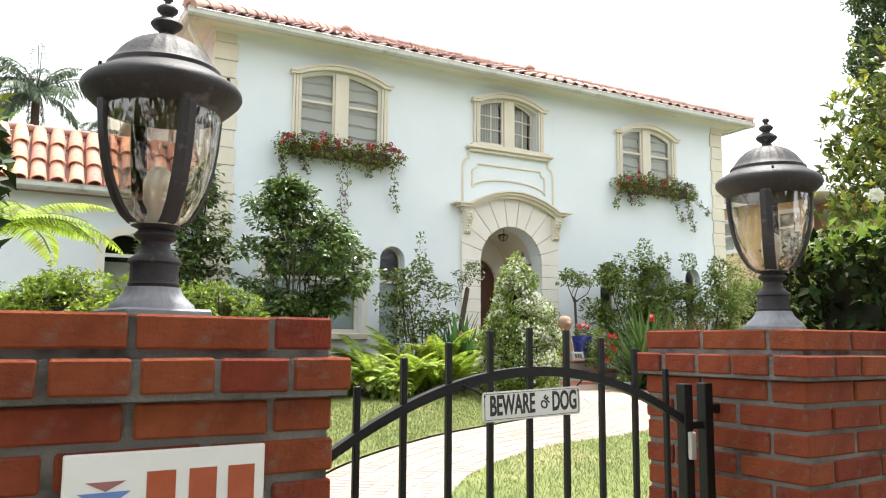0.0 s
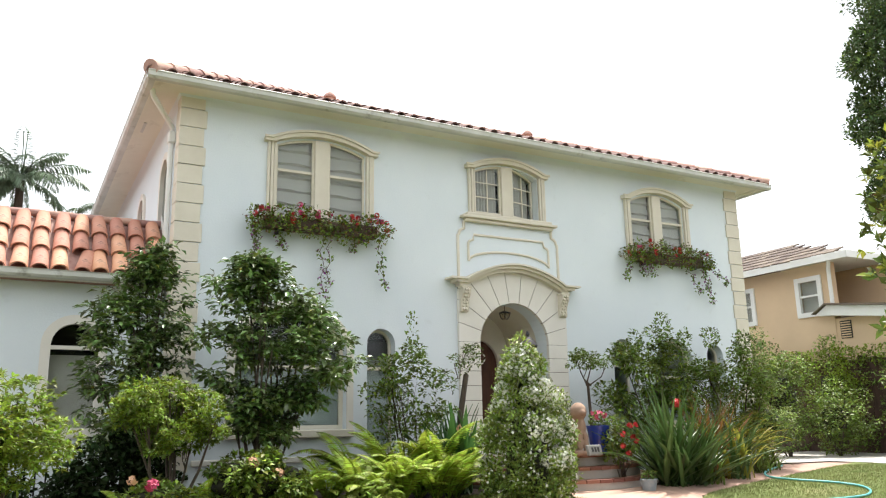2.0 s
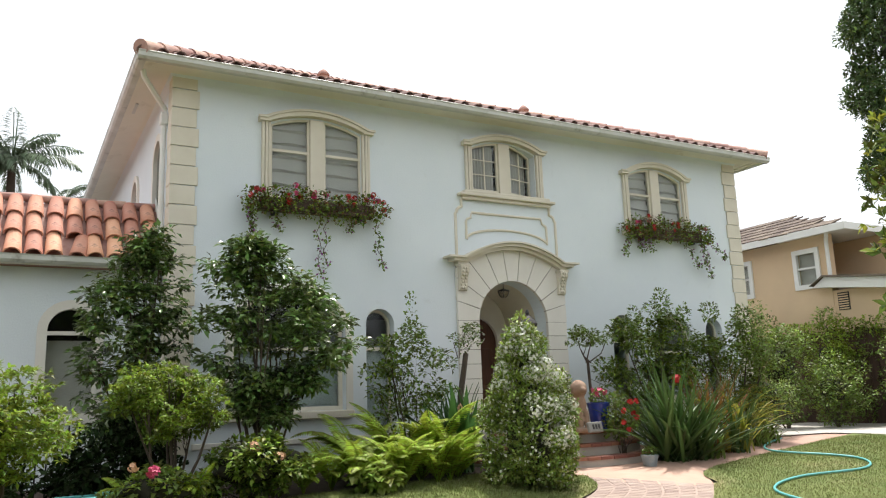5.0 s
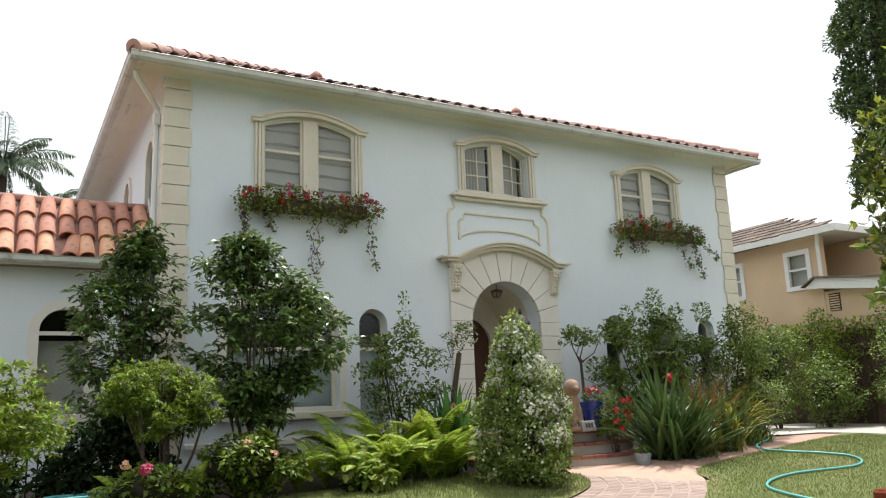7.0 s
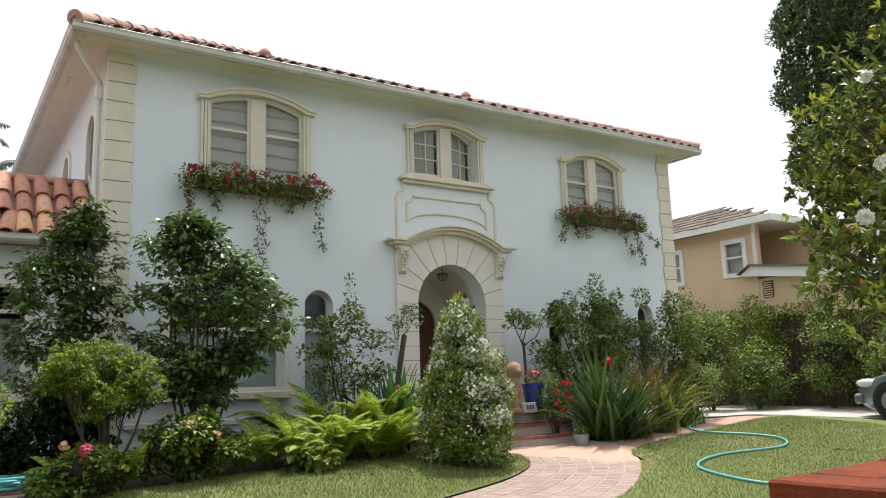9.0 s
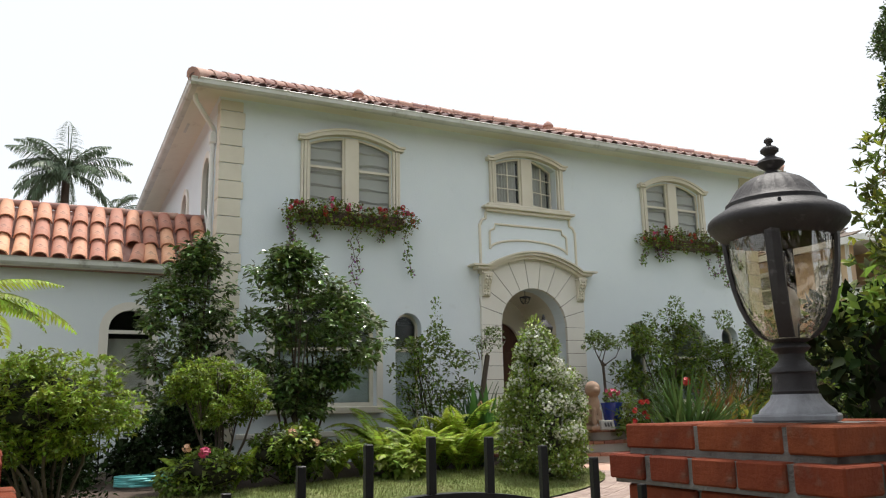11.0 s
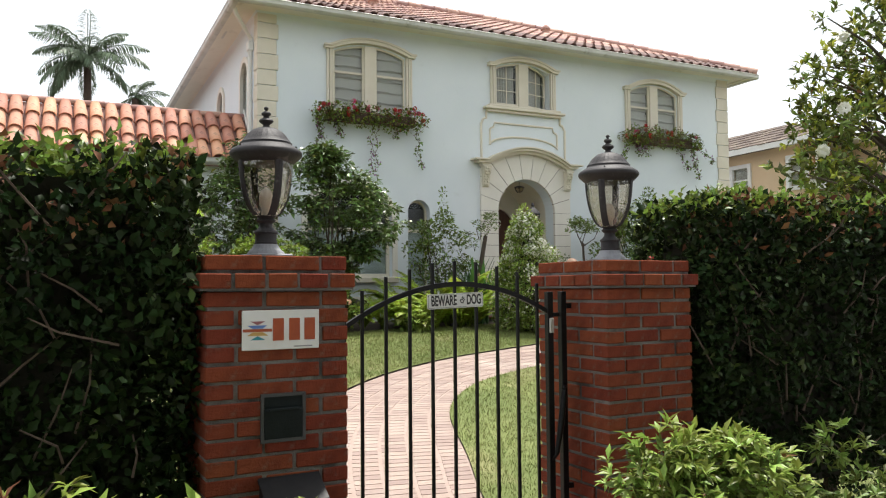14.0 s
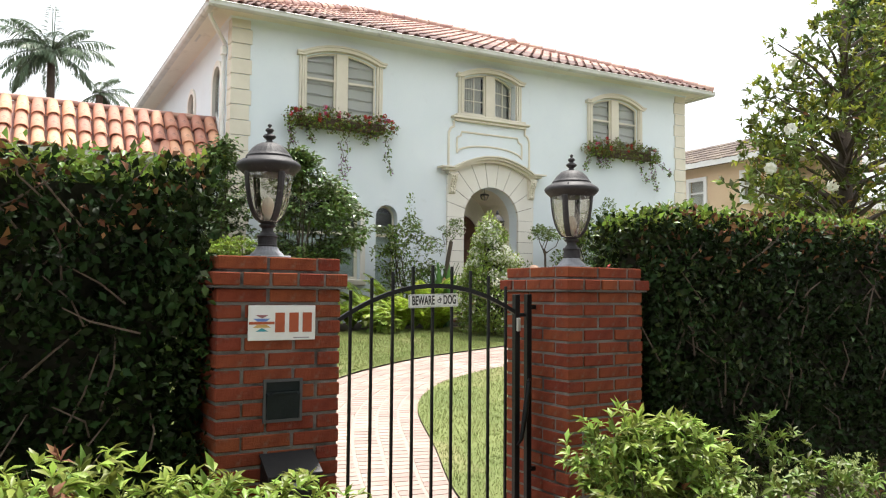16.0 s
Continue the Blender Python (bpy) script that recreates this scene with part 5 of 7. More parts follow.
# hedges either side of the gate
def hedge(x0, x1, y0, y1, zt, zb, label, seed):
    t = thing("hedge", label, "hedge", "front hedges")
    rd = np.random.default_rng(seed)
    w, h = x1 - x0, zt - zb
    # dark block paints the shade seen through gaps in the leaves
    part("inner_core", nbox(x0 + .16, x1 - .16, y0 + .20, y1 - .12, zb + .42, zt - .08), CORE, t, "near-black solid core standing for shade inside the hedge")

    def face(n, fn, nrm, l, mat, nm, jit=.05, depth=.2, gap=-.32):
        p = fn(rd.random(n), rd.random(n))
        nrm = np.array(nrm, float)
        hole = np.array([noise.noise(Vector((q[0] * 5.5, q[1] * 5.5, q[2] * 5.5 + seed))) for q in p])
        p = p[hole > gap + rd.normal(size=n) * .06]
        n = len(p)
        bulge = np.array([noise.noise(Vector((q[0] * 1.7, q[1] * 2, q[2] * 1.7))) for q in p])[:, None]
        p = p + nrm * bulge * .07 - nrm * depth * (rd.random((n, 1)) ** 2) + rd.normal(size=(n, 3)) * jit * .3
        d = unit(nrm * .5 + rd.normal(size=(n, 3)) * .8 + np.array([0, 0, .15]))
        nn = unit(nrm + rd.normal(size=(n, 3)) * .6)
        ll = l * rd.uniform(.6, 1.3, n)
        return cloud(nm, *leaves(p, d, nn, ll, ll * .55), mat, t, "", True)

    dens = 2500
    # front, inner, back and end leaves carry painted shade; top growth stays light
    face(int(dens * w * h), lambda a, b: np.c_[x0 + w * a, 0 * a + y0, zb + .3 + (h - .3) * b ** .8], (0, -1, 0), .048, G_SHADED, "front_leafage")
    face(int(1000 * w * h), lambda a, b: np.c_[x0 + w * a, 0 * a + y0 + .14, zb + .35 + (h - .4) * b], (0, -1, 0), .05, G_SHADED, "inner_leafage", gap=-1)
    face(int(260 * w * h), lambda a, b: np.c_[x0 + w * a, 0 * a + y0 - .01, zb + .5 + (h - .5) * b ** .6], (0, -1, 0), .046, G_HNEW, "light_front_leafage", gap=.12)
    face(int(90 * w * h), lambda a, b: np.c_[x0 + w * a, 0 * a + y0 - .01, zt - .35 * b ** 2], (0, -1, 0), .05, BROWNL, "dry_leafage")
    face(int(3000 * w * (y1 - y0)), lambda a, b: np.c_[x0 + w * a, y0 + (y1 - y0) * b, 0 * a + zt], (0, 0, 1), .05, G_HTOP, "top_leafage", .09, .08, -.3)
    face(int(900 * w * h), lambda a, b: np.c_[x0 + w * a, 0 * a + y1, zb + .3 + (h - .3) * b], (0, 1, 0), .062, G_SHADED, "back_leafage")
    xe, sg = (x1, 1) if x0 < 0 else (x0, -1)
    face(int(2500 * (y1 - y0) * h), lambda a, b: np.c_[0 * a + xe, y0 + (y1 - y0) * a, zb + .5 + (h - .5) * b], (sg, 0, 0), .048, G_SHADED, "end_leafage")
    face(int(300 * (y1 - y0) * h), lambda a, b: np.c_[0 * a + xe, y0 + (y1 - y0) * a, zb + .5 + (h - .5) * b], (sg, 0, 0), .048, G_HNEW, "light_end_leafage")
    r2 = random.Random(seed)
    bm = bmesh.new()
    for i in range(int(w * 26)):
        x, z = r2.uniform(x0 + .05, x1 - .05), r2.uniform(zb + .5, zt - .1)
        a = Vector((x, y0 + r2.uniform(-.01, .06), z))
        b = a + Vector((r2.uniform(-.3, .3), r2.uniform(-.03, .06), r2.uniform(.05, .35)))
        b.z = min(b.z, zt)
        tube(bm, [a, (a + b) / 2 + Vector((r2.uniform(-.05, .05), -.02, 0)), b], [.006, .005, .003], 4)
    ob = part("twig_tangle", bm, TWIG, t, "tangle of bare grey twigs")
    ob["kind"] = "stuff"
    for i in range(int(w / .55)):
        x = x0 + .25 + i * .55 + r2.uniform(-.12, .12)
        y = (y0 + y1) / 2 + r2.uniform(-.1, .1)
        part("trunk", tube(bmesh.new(), [(x, y, gz(y) - .05), (x + r2.uniform(-.06, .06), y, zb + .3), (x + r2.uniform(-.15, .15), y, zb + .9)], [.05, .042, .03], 7), BARK, t)
    return t


hedge(-6.5, 0.225, 1.20, 1.95, 2.23, 0.2, "dense clipped dark green hedge with bare twigs, taller", 3)
hedge(2.72, 9.5, 1.20, 1.82, 2.20, 0.2, "dense clipped dark green hedge with bright new top growth", 4)

# azaleas on the street side
for base, c, r, k, n, seed, lab in (
    ((-.15, .45, .05), (-.25, .52, .86), (.62, .28, .36), 40, 6500, 21, "pale green azalea bush below the plaque pillar"),
    ((2.0, .62, .05), (1.98, .62, .85), (.52, .30, .34), 36, 6800, 22, "pale green azalea bush below the brick pillar"),
    ((3.2, .75, .05), (3.25, .75, .75), (.5, .30, .34), 16, 1100, 23, "sparse azalea bush in front of the hedge"),
):
    # bush 23 stands in shade, painted by the darker leaf colour
    t, cl = shrub("azalea_bush", lab, "bush", base, c, r, k, .13, n, .062, .021, G_MID if seed == 23 else G_AZ, seed, .008, [(BROWNL, .02, "dry_leafage")], rosette=7, group="azaleas")
    # darker inner leaves put the shade between rosettes into colour
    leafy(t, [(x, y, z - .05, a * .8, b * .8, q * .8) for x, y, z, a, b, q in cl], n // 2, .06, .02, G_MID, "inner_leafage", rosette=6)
t, cl = shrub("azalea_bush", "low azalea bush by the pillar foot", "bush", (.42, .62, .05), (.40, .62, .82), (.22, .2, .22), 9, .10, 900, .06, .02, G_AZ, 24, .008, rosette=7, group="azaleas")

# camellias and shrubs before the house
def camellia(label, base, rows, k, n, seed):
    """A many-stemmed small tree: flat leaf sprays in tiers. rows: height, centre x, centre y, half width."""
    t = thing("camellia_tree", label, "tree", "camellias")
    rd = random.Random(seed)
    q = np.array(rows)
    cl = []
    for i in range(k):
        z = float(q[0, 0] + (q[-1, 0] - q[0, 0]) * rd.random())
        x, y, R = (float(np.interp(z, q[:, 0], q[:, j])) for j in (1, 2, 3))
        a, r = rd.uniform(0, 2 * math.pi), R * rd.random() ** .45
        w = rd.uniform(.13, .26)
        cl.append((x + r * math.cos(a), y + .55 * r * math.sin(a), z - .18 * r, w, w * .9, w * .42))
    stems(t, base, cl[::11], .020, seed=seed, sub=2)
    leafy(t, cl, n, .105, .05, G_CAM, flat=.6, shell=.15)
    leafy(t, cl, n // 6, .10, .046, G_MID, "light_leafage", flat=.6, shell=.6)
    leafy(t, cl, 24, .10, .046, G_YEL, "yellow_leafage", flat=.4)
    return t


camellia("tall glossy dark green camellia beside the wing", (2.55, 11.0, gz(11)), [(1.75, 2.35, 11, .30), (2.3, 2.34, 11, .56), (3.0, 2.38, 11, .66), (3.5, 2.40, 11, .56), (3.95, 2.5, 11, .32), (4.25, 2.56, 11, .07)], 125, 6000, 31)
# added leaf mass, coloured near-black to give the deep shade here
shade = thing("shade_leaf_mass", "added dark leaf mass standing for shade below the camellia", "shrub")
leafy(shade, [(2.05, 10.6, 1.5, .42, .25, .42), (2.45, 10.7, 1.75, .35, .25, .45), (1.75, 10.75, 1.35, .3, .25, .25), (2.6, 10.7, 1.35, .3, .25, .3), (1.05, 10.5, 1.3, .35, .2, .3), (.4, 10.4, 1.25, .4, .2, .3)], 5200, .09, .048, G_SHADED, shell=.2)
stems(shade, (2.2, 10.7, gz(10.7)), [(2.05, 10.6, 1.5, .3, .2, .3), (2.45, 10.7, 1.75, .3, .2, .3)], .015, seed=5)
side_gate = thing("iron_side_gate", "low black iron side gate between the shrubs", "gate")
for k in range(9):
    part("bar", nbox(1.30 + k * .11, 1.318 + k * .11, 11.3, 11.318, gz(11.3), 1.92 + .03 * (k % 2), bev=.002), BLACK, side_gate)
for z in (1.25, 1.80):
    part("rail", nbox(1.28, 2.22, 11.319, 11.337, z, z + .03, bev=.002), BLACK, side_gate)
camellia("spreading glossy green camellia before the arched window", (3.72, 10.4, gz(10.4)), [(1.95, 3.72, 10.3, .22), (2.35, 3.78, 10.3, .52), (2.7, 3.86, 10.3, .90), (3.1, 3.9, 10.3, 1.02), (3.45, 3.76, 10.3, .74), (3.8, 3.6, 10.3, .40), (4.05, 3.56, 10.3, .10)], 165, 8000, 32)
# darker leaves mixed into the lime ones stand for shaded gaps
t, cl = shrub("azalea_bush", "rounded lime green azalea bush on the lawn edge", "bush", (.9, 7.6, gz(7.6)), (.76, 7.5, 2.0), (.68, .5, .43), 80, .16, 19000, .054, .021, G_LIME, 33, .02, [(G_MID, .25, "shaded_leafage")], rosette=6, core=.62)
# added near-black leaves paint the darkness under the bush
leafy(t, [(.75, 7.75, 1.35, .55, .25, .40), (.2, 7.7, 1.3, .5, .25, .35)], 4200, .06, .026, G_SHADED, "shaded_low_leafage", shell=.2)
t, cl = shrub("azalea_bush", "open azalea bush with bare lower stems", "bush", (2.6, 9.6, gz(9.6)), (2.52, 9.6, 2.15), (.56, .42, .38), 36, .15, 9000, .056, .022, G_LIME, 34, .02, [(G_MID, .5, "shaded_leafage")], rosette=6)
# low bed
t, cl = shrub("geranium_plant", "low bed plant with bright pink flower", "plant", (2.4, 9.3, gz(9.3)), (2.4, 9.25, 1.28), (.5, .25, .2), 18, .13, 1600, .07, .045, G_MID, 35, .008, [(G_LIME, .35, "light_leafage")], core=.75)
flowers(t, [(2.33, 9.0, 1.5, .05, .05, .04)], 14, .04, F_PINK)
flowers(t, [(2.16, 9.05, 1.55, .04, .04, .03)], 8, .03, F_PEACH, "faded_flower_mass")
t, cl = shrub("hydrangea_bush", "broad-leaved hydrangea with fading flower heads", "bush", (3.4, 9.65, gz(9.6)), (3.45, 9.6, 1.45), (.62, .3, .26), 30, .14, 3600, .075, .045, G_MID, 36, .01, [(G_LIME, .35, "light_leafage")], core=.75)
flowers(t, [(3.35, 9.3, 1.66, .07, .07, .04), (3.62, 9.32, 1.55, .06, .06, .03)], 30, .028, F_PEACH)
t, cl = shrub("hellebore_plant", "round-leaved low plant at the lawn edge", "plant", (4.75, 9.55, gz(9.5)), (4.75, 9.5, 1.2), (.38, .15, .12), 12, .10, 420, .12, .10, G_AZ, 37, .006)

# ---- ferns ----
def frond_field(parent, bases, mat, length=.85, n=9, spread=1.0, seed=2, name="frond_mass", pin=.13, lift=.9):
    rd = np.random.default_rng(seed)
    vs, fs, base = [], [], 0
    bm = bmesh.new()
    for bx, by in bases:
        for k in range(n):
            az = rd.uniform(0, 2 * math.pi)
            L = length * rd.uniform(.7, 1.2)
            t = np.linspace(0, 1, 34)
            el = radians(rd.uniform(62, 88)) * lift
            bend = rd.uniform(.9, 1.7)
            ang = el - bend * t ** 1.4
            dx, dz = np.cos(ang) * L / 34, np.sin(ang) * L / 34
            hx, hz = np.cumsum(dx), np.cumsum(dz)
            dirh = np.array([math.cos(az), math.sin(az), 0])
            p = np.array([bx, by, gz(by)]) + hx[:, None] * dirh * spread + hz[:, None] * np.array([0, 0, 1])
            tan = np.gradient(p, axis=0)
            side = np.array([-math.sin(az), math.cos(az), 0])
            upv = unit(np.cross(tan, side))
            q = p[5:]
            m = len(q)
            ln = pin * np.sin(np.linspace(.35, math.pi * .97, m)) ** .8 * L / .85
            for s in (-1, 1):
                d = unit(side * s + unit(tan[5:]) * .45 - np.array([0, 0, .18]))
                v, f = leaves(q, d, upv[5:] * (1 if (upv[10][2] > 0) else -1), ln, .024 * L / .85 + 0 * ln, .05, .2)
                vs.append(v)
                fs.append(f + base)
                base += len(v)
            tube(bm, [tuple(a) for a in p[::5]], .006, 4)
    ob = cloud(name, np.concatenate(vs), np.concatenate(fs), mat, parent, "", True)
    st = part("stalk_mass", bm, G_FERN, parent)
    st["kind"] = "stuff"
    return ob


for i, (bs, ln, fn, lab) in enumerate((
    ([(3.75, 10.05), (4.1, 9.95)], .72, 17, "bright green sword fern below the window"),
    ([(4.45, 10.0), (4.75, 9.75), (4.95, 10.0), (5.1, 9.8)], .80, 18, "bright green sword fern in the bed"),
    ([(5.3, 9.8), (5.45, 10.05), (5.75, 9.8), (5.6, 9.95)], .84, 18, "tall bright green sword fern in the bed"),
    ([(5.0, 10.5), (5.55, 10.55), (6.05, 10.4)], 1.12, 18, "tall bright green sword fern by the niche window"),
    ([(5.95, 9.85), (6.15, 10.0), (6.0, 10.15)], .82, 17, "bright green sword fern beside the clivia"),
    ([(2.75, 9.45), (2.3, 9.5)], .62, 12, "small fern beside the pink flower"))):
    t = thing("fern", lab, "fern", "bed ferns")
    frond_field(t, bs, G_FERN, ln, fn, seed=40 + i, pin=.125, spread=.85)
t = thing("tree_fern", "large tree fern with arching lime fronds", "fern")
part("trunk", tube(bmesh.new(), [(.12, 5.3, gz(5.3)), (.15, 5.3, 1.6), (.12, 5.3, 2.46)], [.045, .04, .035], 10), BARK, t)
fr = frond_field(t, [(0, 0)], G_FERN, .82, 22, seed=51, lift=.45, pin=.17)
for ob in t.children:
    if ob.name.startswith(("frond_mass", "stalk_mass")):
        ob.location = (.12, 5.3, 2.45 - gz(0))


# ---- strap-leaved plants ----
def straps(parent, base, n, length, width, mat, seed, name="blade_mass", bend=(.4, 1.3), tilt=(50, 88), stripe=None):
    rd = np.random.default_rng(seed)
    vs, fs, k0 = [], [], 0
    m = 9
    for i in range(n):
        az, el = rd.uniform(0, 2 * math.pi), radians(rd.uniform(*tilt))
        L, b, w = length * rd.uniform(.65, 1.15), rd.uniform(*bend), width * rd.uniform(.7, 1.2)
        t = np.linspace(0, 1, m)
        ang = el - b * t ** 2
        h, z = np.r_[0, np.cumsum(np.cos(ang[:-1]))] * L / m, np.r_[0, np.cumsum(np.sin(ang[:-1]))] * L / m
        d, s = np.array([math.cos(az), math.sin(az), 0]), np.array([-math.sin(az), math.cos(az), 0])
        c = np.array(base) + rd.normal(size=3) * [.09, .09, 0] + h[:, None] * d + z[:, None] * [0, 0, 1]
        ww = w * np.minimum(1, 2.2 * (1 - t)) * (.6 + .4 * np.minimum(1, 4 * t))
        rows = np.stack([c - s * ww[:, None] / 2 + [0, 0, .15 * w], c, c + s * ww[:, None] / 2 + [0, 0, .15 * w]], 1)
        vs.append(rows.reshape(-1, 3))
        a = (np.arange(m - 1)[:, None] * 3 + np.array([0, 1])).ravel() + k0
        fs.append(np.stack([a, a + 1, a + 4, a + 3], 1))
        k0 += m * 3
    return cloud(name, np.concatenate(vs), np.concatenate(fs), mat, parent, "", True)


t = thing("strap_lily", "dark green broad strap-leaved clivia beside the jasmine", "plant")
straps(t, (6.45, 10.5, gz(10.5)), 64, 1.25, .12, G_DARK, 61, bend=(.2, .8))
flowers(t, [(6.45, 10.4, 1.95, .05, .05, .03)], 8, .04, F_PEACH)
t = thing("flax_plant", "large dark green flax clump beside the steps", "plant")
straps(t, (9.72, 9.85, gz(9.85)), 150, 1.65, .055, G_FLAX, 62, bend=(.15, .8), tilt=(28, 82))
straps(t, (10.1, 9.8, gz(9.8)), 100, 1.5, .055, G_FLAX, 68, "outer_blade_mass", bend=(.2, .9), tilt=(25, 78))
flowers(t, [(9.75, 9.7, 2.25, .05, .05, .06)], 14, .035, F_RED)
t = thing("flax_plant", "bronze and yellow striped flax clump", "plant")
straps(t, (11.0, 10.2, gz(10.2)), 60, 1.45, .045, G_RUSTY, 63, bend=(.2, 1.0), tilt=(60, 88))
straps(t, (11.35, 10.1, gz(10.1)), 60, 1.35, .05, G_YEL, 64, "striped_blade_mass", bend=(1.0, 2.0), tilt=(50, 80))
straps(t, (11.3, 10.1, gz(10.1)), 50, 1.3, .05, G_FLAX, 67, "green_blade_mass", bend=(.8, 1.8), tilt=(45, 80))
for i, (x, y) in enumerate(((12.3, 10.5), (12.9, 10.75), (10.4, 9.8))):
    t = thing("agapanthus_plant", "low green agapanthus clump at the bed edge", "plant", "agapanthus")
    straps(t, (x, y, gz(y)), 40, .6, .035, G_MID, 65 + i, bend=(.8, 1.8), tilt=(35, 80))

# thin shrub, standard rose trees, right-hand shrubs
t, cl = shrub("rose_bush", "thin open shrub before the niche window", "shrub", (6.0, 11.0, gz(11)), (6.0, 11.0, 2.5), (.75, .35, .7), 36, .15, 1900, .075, .042, G_MID, 71, .012, [(G_LIME, .15, "light_leafage")], up=1)
leafy(t, [(5.9, 11.0, 1.9, .5, .3, .4), (6.02, 10.95, 3.3, .08, .08, .3)], 750, .055, .032, G_MID, "more_leafage", up=1)
t, cl = shrub("rose_tree", "leaning standard rose beside the portal", "tree", (6.86, 11.1, 2.65), (7.02, 11.1, 2.95), (.26, .2, .2), 9, .09, 420, .05, .03, G_MID, 72, .008)
part("trunk", tube(bmesh.new(), [(6.80, 11.1, gz(11.1)), (6.86, 11.1, 2.1), (6.98, 11.1, 2.72)], [.05, .045, .04], 8), BARK, t)
flowers(t, [(7.15, 11.0, 2.95, .1, .08, .08)], 5, .03, F_WHITE)
t, cl = shrub("rose_tree", "standard rose tree with thin trunk by the portal", "tree", (9.0, 10.8, 2.55), (9.0, 10.8, 2.93), (.40, .25, .16), 16, .10, 900, .05, .03, G_MID, 73, .012, [(F_WHITE, .02, "pale_flower_mass")])
part("trunk", tube(bmesh.new(), [(9.02, 10.8, gz(10.8)), (9.03, 10.8, 1.9), (9.0, 10.8, 2.6)], [.028, .024, .022], 8), BARK, t)
t, cl = shrub("rose_bush", "slender shrub behind the blue pot", "shrub", (8.75, 11.1, gz(11)), (8.75, 11.1, 1.95), (.2, .15, .45), 12, .1, 420, .05, .03, G_MID, 74, .008)
t, cl = shrub("citrus_shrub", "loose green shrub with small yellow fruit by the wall", "shrub", (10.6, 11.1, gz(11)), (10.65, 11.1, 2.6), (1.0, .4, .9), 52, .2, 4600, .085, .045, G_MID, 75, .02, [(G_LIME, .15, "light_leafage"), (G_YEL, .012, "yellow_leafage")], up=.8)
leafy(t, [(10.95, 11.1, 3.6, .16, .12, .25), (10.3, 11.1, 3.3, .12, .1, .2), (11.45, 11.1, 3.4, .12, .1, .18)], 420, .06, .03, G_MID, "top_growth", up=1)
t, cl = shrub("citrus_shrub", "loose grey-green shrub at the house corner", "shrub", (12.6, 11.1, gz(11)), (12.6, 11.1, 2.6), (1.15, .4, .85), 52, .2, 4600, .08, .042, G_MID, 76, .02, [(G_LIME, .1, "light_leafage")], up=.8)
leafy(t, [(12.1, 11.1, 3.45, .2, .12, .18), (12.9, 11.1, 3.4, .2, .1, .2)], 360, .06, .03, G_MID, "top_growth", up=1)
t, cl = shrub("yellow_shrub", "small variegated yellow shrub", "shrub", (12.6, 10.9, gz(10.9)), (12.65, 10.9, 1.75), (.35, .25, .45), 12, .15, 1000, .06, .03, G_YEL, 77, .01)
t, cl = shrub("lavender_bush", "rounded grey-green bush beside the driveway", "bush", (13.9, 11.6, gz(11.6)), (13.9, 11.6, 1.9), (.75, .5, .6), 26, .22, 3200, .055, .026, G_MID, 78, .015, [(G_AZ, .2, "light_leafage")], core=.45)
for i, (x, y, h, m) in enumerate(((15.2, 13.2, 2.9, G_MID), (16.3, 13.0, 2.4, G_MID), (17.2, 12.4, 1.6, G_MID), (18.2, 11.2, 2.3, G_MID), (18.3, 9.8, 1.7, G_MID), (14.9, 14.0, 3.2, G_MID), (18.5, 8.6, 2.4, G_MID), (18.4, 13.2, 2.6, G_LIME))):
    shrub("boundary_shrub", "leafy shrub along the boundary fence", "shrub", (x, y, gz(y)), (x, y, gz(y) + h * .55), (.75, .6, h * .45), 34, .28, 3800, .075, .04, m, 80 + i, .02, [(G_LIME, .15, "light_leafage")], core=.42, group="boundary shrubs")
# fence with creeper
fence = thing("boundary_fence", "brown boarded fence grown over with creeper", "fence")
FEN = material("weathered_fence_board", (0.12, 0.075, 0.05), 0.9, color2=(0.08, 0.05, 0.035), scale=4, stretch=(4, 4, .4), bump=.6, bump_scale=20, rand=.25)
for i in range(46):
    y = 3.5 + i * .26
    part("board", nbox(18.9, 18.93, y, y + .245, gz(y), 3.35 + .04 * (i % 3), bev=.004), FEN, fence)
t = thing("creeper", "thin green creeper over the fence", "climber")
cl = [(18.8, 4 + .35 * i, 1.6 + .5 * ((i * 7) % 5), .12, .35, .45) for i in range(34)]
leafy(t, cl, 6500, .07, .045, G_MID)
leafy(t, [(18.85, 4 + .35 * i, 3.45, .18, .3, .22) for i in range(34)], 3800, .08, .045, G_LIME, "top_growth")

# jasmine pillar
t = thing("jasmine_pyramid", "clipped star jasmine pyramid covered in white flowers", "shrub")
JX, JY = 6.66, 9.05
jz0 = gz(JY)
cl = []
rd = random.Random(9)
for i in range(230):
    u = rd.random() ** 1.15
    z = jz0 + .12 + u * 1.72
    a = rd.uniform(0, 2 * math.pi)
    R = float(np.interp(u, (0, .10, .35, .6, .82, 1), (.44, .60, .56, .44, .27, .07))) * (1 + .13 * math.sin(3 * a + 5 * u) + rd.gauss(0, .07))
    w = rd.uniform(.08, .15)
    cl.append((JX - .10 * u + R * .84 * math.cos(a), JY + R * .84 * math.sin(a), z, w, w, w * .85))
# dark solid core, painted shade behind the jasmine leaves
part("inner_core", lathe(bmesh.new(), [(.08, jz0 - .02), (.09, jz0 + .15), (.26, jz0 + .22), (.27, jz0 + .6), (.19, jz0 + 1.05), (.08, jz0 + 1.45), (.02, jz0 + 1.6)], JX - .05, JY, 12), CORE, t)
leafy(t, cl, 9500, .058, .026, G_MID)
leafy(t, cl, 6000, .058, .025, G_AZ, "light_leafage", shell=.85)
